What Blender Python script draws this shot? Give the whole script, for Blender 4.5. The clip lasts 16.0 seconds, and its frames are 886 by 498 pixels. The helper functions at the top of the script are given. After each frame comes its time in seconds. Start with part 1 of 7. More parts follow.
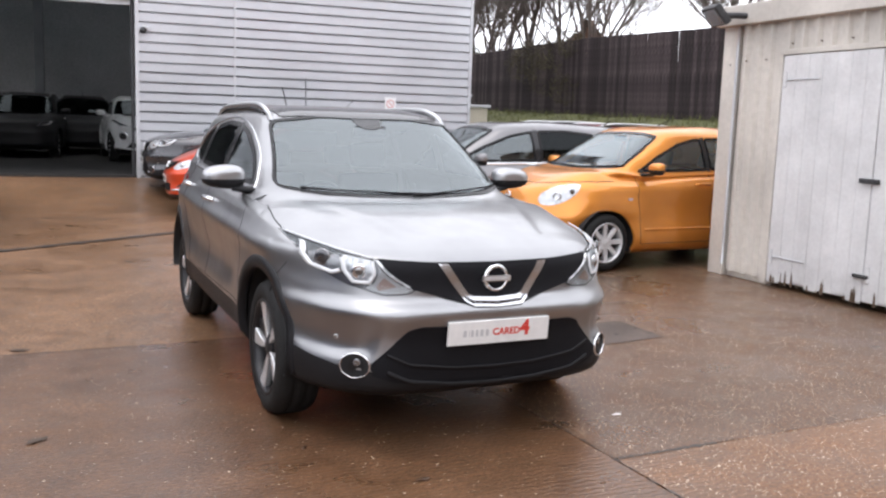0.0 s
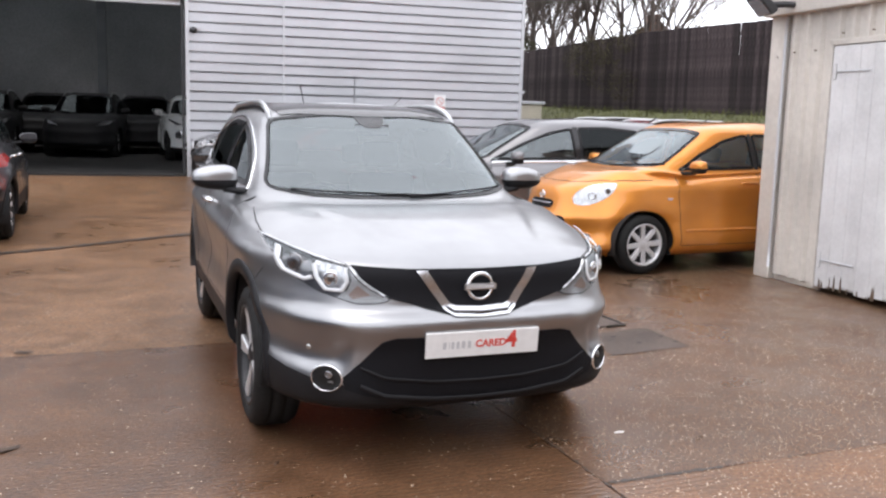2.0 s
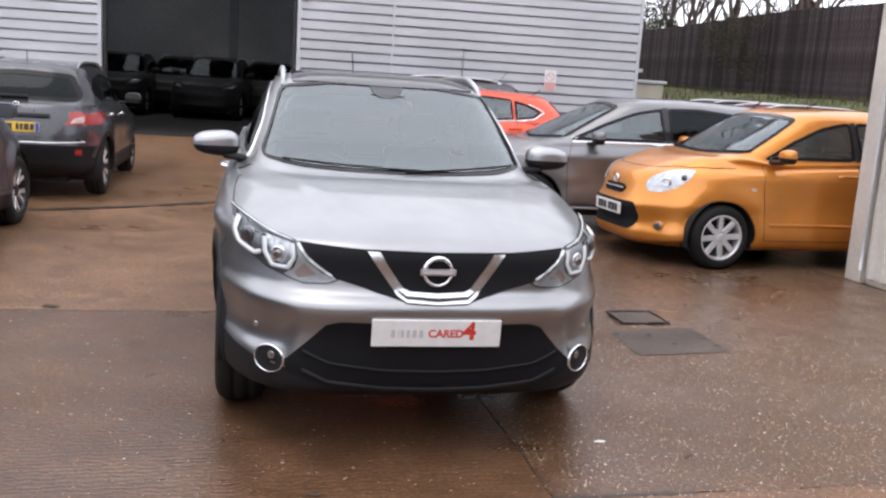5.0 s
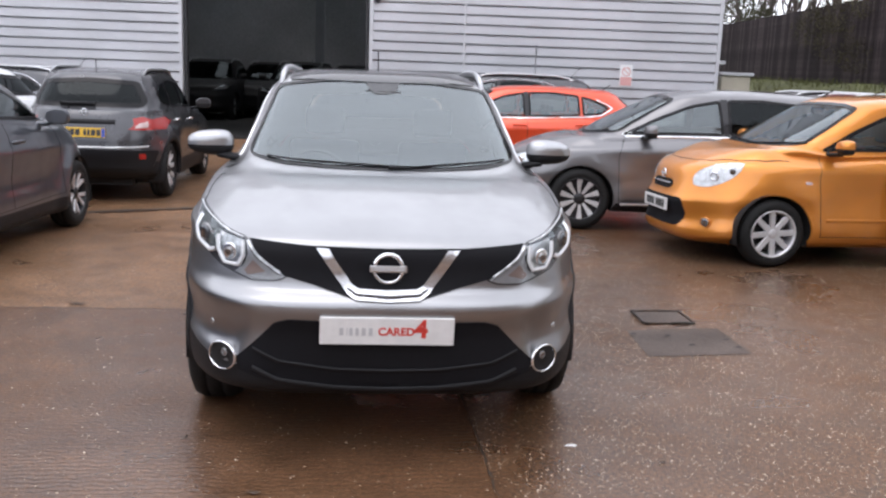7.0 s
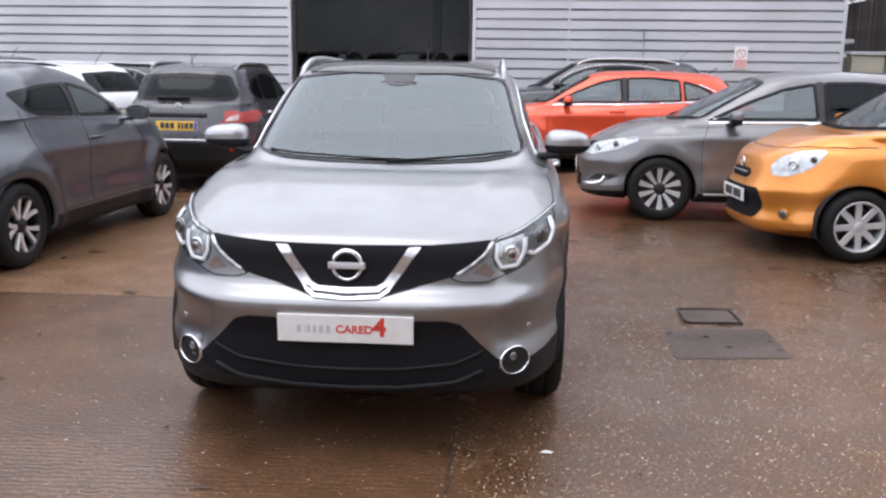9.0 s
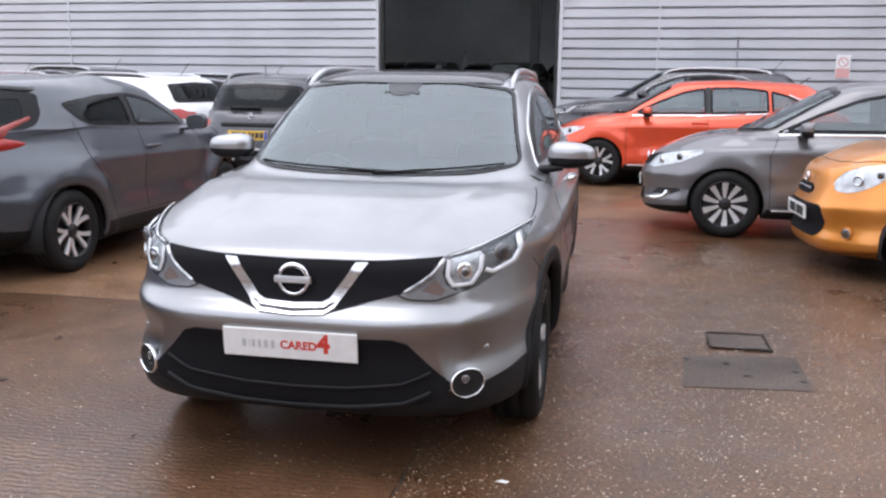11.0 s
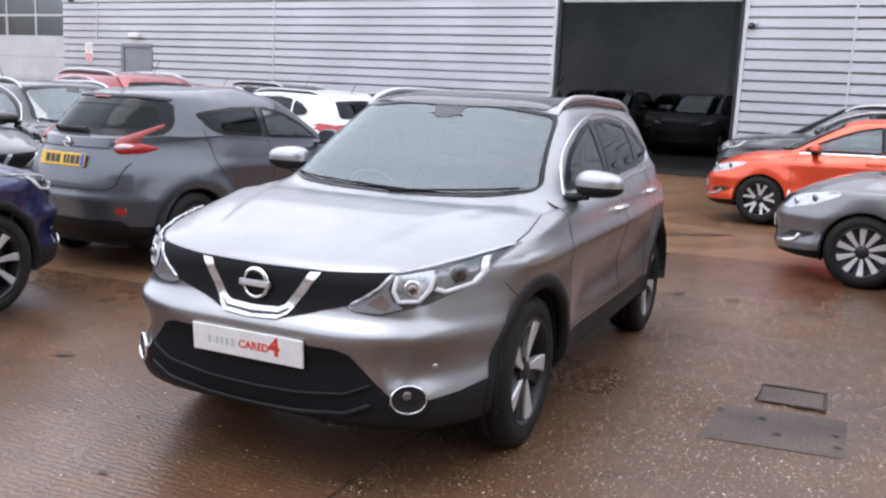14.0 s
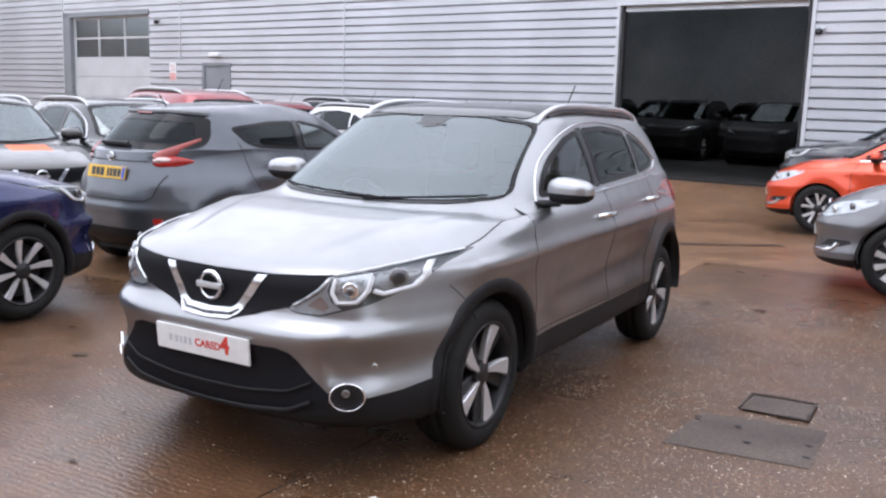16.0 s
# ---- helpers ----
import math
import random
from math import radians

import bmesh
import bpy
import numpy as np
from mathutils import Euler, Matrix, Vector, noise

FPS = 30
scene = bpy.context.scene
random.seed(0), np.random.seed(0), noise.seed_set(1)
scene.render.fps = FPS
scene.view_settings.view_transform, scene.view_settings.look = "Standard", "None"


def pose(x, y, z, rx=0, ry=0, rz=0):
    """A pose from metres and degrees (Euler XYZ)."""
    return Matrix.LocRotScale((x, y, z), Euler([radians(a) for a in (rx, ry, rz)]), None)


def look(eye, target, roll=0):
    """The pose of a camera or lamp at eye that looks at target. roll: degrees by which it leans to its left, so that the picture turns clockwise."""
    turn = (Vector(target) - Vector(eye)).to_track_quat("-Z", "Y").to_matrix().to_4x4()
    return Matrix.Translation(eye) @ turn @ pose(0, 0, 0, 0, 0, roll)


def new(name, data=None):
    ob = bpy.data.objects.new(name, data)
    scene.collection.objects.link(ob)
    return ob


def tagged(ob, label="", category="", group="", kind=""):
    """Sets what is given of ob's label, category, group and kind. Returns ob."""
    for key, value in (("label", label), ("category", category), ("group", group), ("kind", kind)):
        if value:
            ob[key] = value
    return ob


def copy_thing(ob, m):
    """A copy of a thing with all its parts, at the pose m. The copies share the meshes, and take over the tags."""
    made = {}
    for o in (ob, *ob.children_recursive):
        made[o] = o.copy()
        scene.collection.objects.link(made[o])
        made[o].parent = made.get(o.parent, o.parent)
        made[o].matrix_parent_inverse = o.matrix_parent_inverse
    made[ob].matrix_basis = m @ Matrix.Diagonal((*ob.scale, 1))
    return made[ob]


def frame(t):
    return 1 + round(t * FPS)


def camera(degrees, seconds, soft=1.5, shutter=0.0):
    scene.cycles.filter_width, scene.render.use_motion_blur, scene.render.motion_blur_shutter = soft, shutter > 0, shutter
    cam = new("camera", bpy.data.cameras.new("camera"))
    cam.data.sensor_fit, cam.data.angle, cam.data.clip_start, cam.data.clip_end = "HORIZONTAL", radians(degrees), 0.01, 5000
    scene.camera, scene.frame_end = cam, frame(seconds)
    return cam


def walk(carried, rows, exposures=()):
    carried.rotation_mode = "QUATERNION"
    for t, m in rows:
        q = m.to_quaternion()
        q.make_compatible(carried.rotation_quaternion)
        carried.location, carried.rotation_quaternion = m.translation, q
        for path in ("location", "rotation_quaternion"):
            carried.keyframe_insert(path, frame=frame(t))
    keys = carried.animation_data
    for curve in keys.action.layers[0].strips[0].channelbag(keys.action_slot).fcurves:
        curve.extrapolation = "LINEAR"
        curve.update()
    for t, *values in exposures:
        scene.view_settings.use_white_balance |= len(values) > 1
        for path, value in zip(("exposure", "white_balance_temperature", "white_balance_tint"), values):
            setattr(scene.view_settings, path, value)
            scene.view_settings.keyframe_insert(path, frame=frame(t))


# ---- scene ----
cam = camera(52.6, 16.0, soft=2.4, shutter=0.0)
METRES, EYE, TILT, LEAN, TURN = 5.06, 1.46, 0.0, 0.0, 0.0
ROWS = [
    (0.0, 0.0, 0.0, 0.0, 0.27, -7.99, -1.9),
    (0.5, 0.0165, 0.0034, -0.0001, 0.97, -7.65, -2.08),
    (1.0, 0.0318, 0.0285, -0.0005, 1.62, -7.63, -2.06),
    (1.5, 0.0486, 0.0529, 0.0013, 2.45, -7.6, -2.18),
    (2.0, 0.074, 0.0544, 0.0021, 4.63, -8.28, -1.53),
    (2.5, 0.1187, 0.0499, 0.0051, 7.49, -8.89, -1.59),
    (3.0, 0.1415, 0.0577, 0.003, 8.65, -9.12, -1.82),
    (3.5, 0.1516, 0.0848, 0.0021, 9.5, -9.38, -2.1),
    (4.0, 0.163, 0.104, 0.0042, 10.78, -9.61, -2.89),
    (6.5, 0.2874, 0.171, 0.0058, 18.33, -10.81, -2.65),
    (7.0, 0.316, 0.183, 0.0046, 20.3, -10.53, -2.13),
    (7.5, 0.3722, 0.185, 0.0097, 23.9, -10.65, -1.31),
    (8.0, 0.396, 0.2003, 0.007, 25.68, -10.77, -0.58),
    (8.5, 0.411, 0.2333, 0.0082, 27.54, -11.02, -0.66),
    (9.0, 0.428, 0.2606, 0.01, 29.02, -11.52, -0.84),
    (11.5, 0.547, 0.3674, 0.0103, 38.94, -10.86, -0.75),
    (12.0, 0.5876, 0.3838, 0.012, 42.07, -10.91, -0.76),
    (12.5, 0.63, 0.4004, 0.0131, 45.23, -10.54, -0.7),
    (13.0, 0.6424, 0.4155, 0.009, 45.93, -10.25, -1.81),
    (13.5, 0.6504, 0.4487, 0.011, 48.19, -9.97, -1.98),
    (14.0, 0.6565, 0.4737, 0.012, 50.26, -9.74, -2.73),
    (14.5, 0.6764, 0.4973, 0.009, 51.82, -9.36, -2.7),
    (15.0, 0.7139, 0.5213, 0.0132, 54.03, -9.39, -2.51),
    (15.5, 0.7342, 0.543, 0.0134, 55.6, -9.07, -2.2),
    (16.0, 0.7463, 0.5536, 0.0134, 56.08, -9.13, -1.85),
]
walk(cam, [(t, pose(0, 0, EYE, TILT, LEAN, TURN) @ pose(METRES * x, METRES * y, METRES * z, 90 + pitch, roll, yaw)) for t, x, y, z, yaw, pitch, roll in ROWS],
     [(0, 0.47, 6560, 14), (3.4, 0.47, 6540, 14), (4.2, 0.31, 6520, 15), (7, 0.29, 6390, 15), (9, 0.31, 6360, 15), (12.5, 0.32, 6210, 15), (13.2, 0.38, 6200, 15), (16, 0.42, 6170, 15)])

from mathutils.bvhtree import BVHTree
from mathutils.geometry import delaunay_2d_cdt

# ---- world and light: a wet, overcast day ----
world = bpy.data.worlds.new("overcast_sky")
world.use_nodes = True
scene.world = world
wn, wl = world.node_tree.nodes, world.node_tree.links
wn.clear()
w_out, w_bg, w_sky, w_mix = wn.new("ShaderNodeOutputWorld"), wn.new("ShaderNodeBackground"), wn.new("ShaderNodeTexSky"), wn.new("ShaderNodeMixRGB")
w_sky.sky_type, w_sky.sun_disc, w_sky.sun_elevation, w_sky.sun_rotation = "NISHITA", False, radians(70), radians(210)
w_mix.inputs[0].default_value, w_mix.inputs[2].default_value = 0.93, (8.6, 8.9, 9.4, 1)
w_bg.inputs[1].default_value = 0.195
wl.new(w_sky.outputs[0], w_mix.inputs[1])
wl.new(w_mix.outputs[0], w_bg.inputs[0])
wl.new(w_bg.outputs[0], w_out.inputs[0])
sun = new("sun", bpy.data.lights.new("sun", "SUN"))
sun.data.energy, sun.data.angle, sun.data.color = 0.6, radians(36), (1.0, 0.97, 0.93)
sun.matrix_world = look((0, 0, 30), (0.16 * 30, 0.28 * 30, 0))
scene.view_settings.exposure = 0.0


# ---- materials ----
def material(name, rgb, rough=0.5, metal=0.0, coat=0.0, spec=0.5, grain=0.0, grain_scale=40.0, stain=0.0, stain_scale=2.0,
             bump=0.0, bump_scale=120.0, rough_var=0.0, island=0.0, coat_rough=0.03):
    m = bpy.data.materials.new(name)
    m.use_nodes = True
    n, l = m.node_tree.nodes, m.node_tree.links
    b = n["Principled BSDF"]
    b.inputs["Base Color"].default_value = (*rgb, 1)
    b.inputs["Roughness"].default_value, b.inputs["Metallic"].default_value = rough, metal
    b.inputs["Coat Weight"].default_value, b.inputs["Coat Roughness"].default_value = coat, coat_rough
    b.inputs["Specular IOR Level"].default_value = spec
    tc = n.new("ShaderNodeTexCoord")
    last = None

    def noisy(scale, detail=4.0):
        t = n.new("ShaderNodeTexNoise")
        t.inputs["Scale"].default_value, t.inputs["Detail"].default_value = scale, detail
        l.new(tc.outputs["Object"], t.inputs["Vector"])
        return t.outputs["Fac"]

    def scaled(fac, low, high):
        r = n.new("ShaderNodeMapRange")
        r.inputs["From Min"].default_value, r.inputs["From Max"].default_value = 0.3, 0.7
        r.inputs["To Min"].default_value, r.inputs["To Max"].default_value = low, high
        l.new(fac, r.inputs["Value"])
        return r.outputs["Result"]

    def times(a, b_):
        v = n.new("ShaderNodeMath")
        v.operation = "MULTIPLY"
        l.new(a, v.inputs[0])
        l.new(b_, v.inputs[1])
        return v.outputs[0]

    if grain:
        last = scaled(noisy(grain_scale), 1 - grain, 1 + grain)
    if stain:
        s = scaled(noisy(stain_scale, 6.0), 1 - stain, 1 + stain)
        last = times(last, s) if last else s
    if island:
        oi = n.new("ShaderNodeObjectInfo")
        s = scaled(oi.outputs["Random"], 1 - island, 1 + island)
        last = times(last, s) if last else s
    if last:
        mul = n.new("ShaderNodeVectorMath")
        mul.operation = "SCALE"
        mul.inputs[0].default_value = rgb
        l.new(last, mul.inputs["Scale"])
        l.new(mul.outputs[0], b.inputs["Base Color"])
    if rough_var:
        l.new(scaled(noisy(stain_scale * 2.3, 5.0), max(rough - rough_var, 0.02), rough + rough_var), b.inputs["Roughness"])
    if bump:
        bm_ = n.new("ShaderNodeBump")
        bm_.inputs["Strength"].default_value, bm_.inputs["Distance"].default_value = bump, 0.004
        l.new(noisy(bump_scale, 5.0), bm_.inputs["Height"])
        l.new(bm_.outputs[0], b.inputs["Normal"])
    return m


def glass(name, tint, gloss=0.04, ior=1.85):
    """Thin pane: tinted see-through with a mirror coat that follows Fresnel."""
    m = bpy.data.materials.new(name)
    m.use_nodes = True
    n, l = m.node_tree.nodes, m.node_tree.links
    n.clear()
    out, mix, tr, gl, fr = (n.new("ShaderNode" + k) for k in ("OutputMaterial", "MixShader", "BsdfTransparent", "BsdfGlossy", "Fresnel"))
    tr.inputs[0].default_value = (*tint, 1)
    gl.inputs["Roughness"].default_value = gloss
    gl.inputs["Color"].default_value = (0.90, 0.98, 1.0, 1)
    fr.inputs["IOR"].default_value = ior
    l.new(fr.outputs[0], mix.inputs[0])
    l.new(tr.outputs[0], mix.inputs[1])
    l.new(gl.outputs[0], mix.inputs[2])
    l.new(mix.outputs[0], out.inputs[0])
    return m


def paint(name, rgb, metal=0.7, rough=0.3, drops=0.0, coat=0.8, film=0.05):
    """Car paint: fine flake under a clear coat, with rain film."""
    return material(name, rgb, rough, metal, coat=coat, grain=0.05, grain_scale=900, stain=0.07, stain_scale=3.5, rough_var=0.05, coat_rough=film, bump=drops, bump_scale=70.0)


P_SILVER = paint("silver_paint", (0.325, 0.328, 0.335), 0.95, 0.35, 0.03, 0.5, 0.09)
P_ORANGE = paint("amber_orange_paint", (0.66, 0.245, 0.035), 0.6, 0.35)
P_GREY = paint("mid_grey_paint", (0.165, 0.163, 0.168), 0.6, 0.34)
P_DARK = paint("dark_grey_paint", (0.055, 0.056, 0.062), 0.5, 0.3)
P_STONE = paint("stone_grey_paint", (0.082, 0.090, 0.104), 0.6, 0.34)
P_BRONZE = paint("bronze_grey_paint", (0.075, 0.069, 0.067), 0.6, 0.34)
P_BLACK = paint("black_paint", (0.014, 0.014, 0.016), 0.1, 0.25)
P_RED = paint("orange_red_paint", (0.72, 0.075, 0.022), 0.35, 0.33)
P_MAROON = paint("deep_red_paint", (0.24, 0.030, 0.036), 0.4, 0.33)
P_BLUE = paint("dark_blue_paint", (0.012, 0.018, 0.085), 0.5, 0.28)
P_WHITE = paint("white_paint", (0.78, 0.79, 0.79), 0.0, 0.35)
PLASTIC = material("black_plastic", (0.014, 0.014, 0.0155), 0.5, spec=0.2, grain=0.2, grain_scale=300, bump=0.15, bump_scale=500, stain=0.2)
GRILLE = material("grille_mesh", (0.010, 0.010, 0.012), 0.6, spec=0.12, bump=0.6, bump_scale=260)
TRIM = material("gloss_black_trim", (0.013, 0.013, 0.015), 0.12)
FRIT = material("window_border", (0.012, 0.012, 0.013), 0.2, spec=0.18)
GAP = material("panel_gap", (0.012, 0.012, 0.013), 0.8)
CHROME = material("chrome", (0.82, 0.83, 0.85), 0.09, 1.0, grain=0.03)
CHROME_DULL = material("brushed_chrome", (0.62, 0.63, 0.65), 0.2, 1.0, grain=0.05, stain=0.1)
BEVEL_SHADE = material("smoked_chrome", (0.16, 0.16, 0.17), 0.12, 1.0, grain=0.05)
SATIN = material("satin_silver", (0.6, 0.61, 0.62), 0.3, 0.9)
MIRROR_CAP = material("satin_mirror_cap", (0.40, 0.405, 0.415), 0.3, 0.85, coat=0.4, grain=0.03)
RUBBER = material("tyre_rubber", (0.013, 0.013, 0.013), 0.7, spec=0.25, grain=0.25, grain_scale=60, bump=0.3, bump_scale=220, stain=0.2)
ALLOY = material("diamond_cut_alloy", (0.66, 0.66, 0.67), 0.34, 0.55, grain=0.08, grain_scale=200)
ALLOY_DARK = material("dark_alloy", (0.03, 0.03, 0.032), 0.4, 0.5, grain=0.2)
LAMP_BLACK = material("lamp_shroud", (0.075, 0.076, 0.080), 0.2, coat=0.5)
LAMP_BACK = material("lamp_bowl", (0.30, 0.30, 0.305), 0.25, 0.8, grain=0.2, grain_scale=60)
LAMP_BRIGHT = material("lamp_reflector", (0.85, 0.86, 0.88), 0.12, 0.9, grain=0.15, grain_scale=90)
LAMP_WEDGE = material("lamp_wedge_grey", (0.36, 0.365, 0.375), 0.4, 0.3, grain=0.1, grain_scale=40)
LAMP_MID = material("lamp_bowl_bright", (0.50, 0.51, 0.52), 0.3, 0.75, grain=0.45, grain_scale=45)
LAMP_SHINE = material("clear_lamp_bowl", (0.74, 0.74, 0.75), 0.25, 0.35, grain=0.3, grain_scale=30, coat=0.4)
LAMP_WHITE = material("daylight_strip", (0.68, 0.70, 0.72), 0.2, coat=0.5)
LAMP_DARK = material("projector_lens", (0.06, 0.065, 0.075), 0.05, 0.3, coat=1.0)
AMBER = material("amber_reflector", (0.30, 0.225, 0.20), 0.25, coat=0.4)
TAIL_RED = material("tail_lamp_red", (0.36, 0.018, 0.014), 0.2, coat=0.4, grain=0.25, grain_scale=80)
TAIL_PINK = material("tail_lamp_pink", (0.38, 0.085, 0.075), 0.3, coat=0.3, grain=0.1)
TAIL_CLEAR = material("tail_lamp_clear", (0.62, 0.46, 0.43), 0.15, 0.4, coat=0.8)
SEAT = material("seat_cloth", (0.045, 0.046, 0.05), 0.85, grain=0.3, grain_scale=150)
DASH = material("dash_plastic", (0.075, 0.077, 0.08), 0.6, grain=0.2)
PLATE_W = material("white_plate", (0.74, 0.74, 0.73), 0.35, grain=0.04, grain_scale=30, stain=0.04)
PLATE_Y = material("yellow_plate", (0.75, 0.45, 0.03), 0.35, grain=0.05, grain_scale=30)
PRINT_GREY = material("grey_print", (0.50, 0.51, 0.52), 0.4)
PRINT_RED = material("red_print", (0.6, 0.05, 0.035), 0.4)
PRINT_FADED = material("faded_red_print", (0.66, 0.36, 0.34), 0.5)
PRINT_BLACK = material("black_print", (0.02, 0.02, 0.02), 0.4)
PRINT_BLUE = material("blue_print", (0.03, 0.08, 0.4), 0.4)
SCREEN = glass("windscreen_glass", (0.74, 0.83, 0.81), 0.02, 2.35)
PRIVACY = glass("privacy_glass", (0.05, 0.052, 0.055), 0.03, 1.32)
CLEAR = glass("side_glass", (0.55, 0.6, 0.58), 0.03, 2.1)
LENS = glass("lamp_lens", (0.93, 0.94, 0.95), 0.02, 1.35)


# ---- mesh helpers ----
def mesh_part(name, verts, faces, mat, parent=None, label="", smooth=True):
    me = bpy.data.meshes.new(name)
    me.from_pydata([tuple(v) for v in verts], [], [tuple(f) for f in faces])
    me.materials.append(mat)
    if smooth:
        me.polygons.foreach_set("use_smooth", [True] * len(me.polygons))
    me.update()
    ob = new(name, me)
    if parent is not None:
        ob.parent = parent
    if label:
        ob["label"] = label
    return ob


def part(name, bm, mat, parent=None, label="", smooth=False):
    me = bpy.data.meshes.new(name)
    bm.to_mesh(me)
    bm.free()
    me.materials.append(mat)
    if smooth:
        me.polygons.foreach_set("use_smooth", [True] * len(me.polygons))
    ob = new(name, me)
    if parent is not None:
        ob.parent = parent
    if label:
        ob["label"] = label
    return ob


def box_bm(x0, x1, y0, y1, z0, z1, bevel=0.0, segs=2, m=None):
    bm = bmesh.new()
    bmesh.ops.create_cube(bm, size=1.0)
    bmesh.ops.scale(bm, vec=(x1 - x0, y1 - y0, z1 - z0), verts=bm.verts)
    bmesh.ops.translate(bm, vec=((x0 + x1) / 2, (y0 + y1) / 2, (z0 + z1) / 2), verts=bm.verts)
    if bevel:
        bmesh.ops.bevel(bm, geom=bm.edges[:], offset=bevel, segments=segs, affect="EDGES", profile=0.6)
    if m is not None:
        bm.transform(m)
    return bm


def revolve(profile, segs=48, closed=True):
    """A ring of (radius, y) turned about the y axis."""
    verts, faces, k = [], [], len(profile)
    for i in range(segs):
        a = 2 * math.pi * i / segs
        for r, y in profile:
            verts.append((r * math.cos(a), y, r * math.sin(a)))
    for i in range(segs):
        j = (i + 1) % segs
        for q in range(k if closed else k - 1):
            p = (q + 1) % k
            faces.append((i * k + q, i * k + p, j * k + p, j * k + q))
    return verts, faces


def sweep(points, rx, rz, segs=10, taper=None):
    """A tube of elliptic section along 3D points, closed at its ends."""
    pts = [Vector(p) for p in points]
    verts, faces = [], []
    for i, p in enumerate(pts):
        d = (pts[min(i + 1, len(pts) - 1)] - pts[max(i - 1, 0)]).normalized()
        side = d.cross(Vector((0, 0, 1)))
        side = side.normalized() if side.length > 1e-4 else Vector((0, 1, 0))
        up = side.cross(d)
        k = taper[i] if taper else 1.0
        for q in range(segs):
            a = 2 * math.pi * q / segs
            verts.append(p + side * rx * k * math.cos(a) + up * rz * k * math.sin(a))
    for i in range(len(pts) - 1):
        for q in range(segs):
            p = (q + 1) % segs
            faces.append((i * segs + q, i * segs + p, (i + 1) * segs + p, (i + 1) * segs + q))
    faces.append(tuple(range(segs)))
    faces.append(tuple(reversed(range((len(pts) - 1) * segs, len(pts) * segs))))
    return verts, faces


def smooth_curve(points, n=24):
    """Catmull-Rom through the points."""
    p = [np.array(q, float) for q in points]
    p = [2 * p[0] - p[1]] + p + [2 * p[-1] - p[-2]]
    out = []
    for i in range(1, len(p) - 2):
        for k in range(n):
            t = k / n
            out.append(0.5 * (2 * p[i] + (p[i + 1] - p[i - 1]) * t + (2 * p[i - 1] - 5 * p[i] + 4 * p[i + 1] - p[i + 2]) * t * t
                              + (3 * p[i] - p[i - 1] - 3 * p[i + 1] + p[i + 2]) * t ** 3))
    out.append(p[-2])
    return out


def inside(x, y, poly):
    c, j = False, len(poly) - 1
    for i in range(len(poly)):
        xi, yi, xj, yj = *poly[i], *poly[j]
        if (yi > y) != (yj > y) and x < (xj - xi) * (y - yi) / (yj - yi) + xi:
            c = not c
        j = i
    return c


def dense(poly, step, closed=True):
    out = []
    for i in range(len(poly) if closed else len(poly) - 1):
        a, b = np.array(poly[i], float), np.array(poly[(i + 1) % len(poly)], float)
        k = max(1, int(math.ceil(np.linalg.norm(b - a) / step)))
        out += [tuple(a + (b - a) * q / k) for q in range(k)]
    if not closed:
        out.append(tuple(poly[-1]))
    return out


def rounded(poly, r=0.03, n=4):
    """Corners of a polygon rounded off."""
    out = []
    for i in range(len(poly)):
        p, a, b = (np.array(poly[k % len(poly)], float) for k in (i, i - 1, i + 1))
        da, db = a - p, b - p
        la, lb = np.linalg.norm(da), np.linalg.norm(db)
        s = p + da * min(r / la, 0.45)
        e = p + db * min(r / lb, 0.45)
        for q in range(n + 1):
            t = q / n
            out.append(tuple((1 - t) ** 2 * s + 2 * t * (1 - t) * p + t * t * e))
    return out


def inset_poly(poly, d):
    area = sum(poly[i - 1][0] * poly[i][1] - poly[i][0] * poly[i - 1][1] for i in range(len(poly)))
    sign = 1 if area > 0 else -1
    out = []
    for i in range(len(poly)):
        a, p, b = (np.array(poly[k % len(poly)], float) for k in (i - 1, i, i + 1))
        n1, n2 = np.array([-(p - a)[1], (p - a)[0]]), np.array([-(b - p)[1], (b - p)[0]])
        n1, n2 = n1 / (np.linalg.norm(n1) + 1e-9), n2 / (np.linalg.norm(n2) + 1e-9)
        m = n1 + n2
        m = m / max(np.linalg.norm(m), 0.35)
        out.append(tuple(p + sign * m * d * (1 / max(0.5, float(m @ n1)))))
    return out


VIEWS = {"front": (lambda a, b: (6, a, b), (-1, 0, 0)), "rear": (lambda a, b: (-6, a, b), (1, 0, 0)),
         "left": (lambda a, b: (a, 6, b), (0, -1, 0)), "right": (lambda a, b: (a, -6, b), (0, 1, 0)),
         "top": (lambda a, b: (a, b, 6), (0, 0, -1))}


def on_body(bvh, view, a, b, off, straight=False):
    start, ray = VIEWS[view]
    o = Vector(start(a, b))
    hit, nor, _, _ = bvh.ray_cast(o, Vector(ray))
    if hit is None:
        hit, nor, _, _ = bvh.find_nearest(o + Vector(ray) * 5.0)
    if straight:
        return hit - Vector(ray) * off
    if nor.dot(Vector(ray)) > 0:
        nor = -nor
    return hit + nor * off


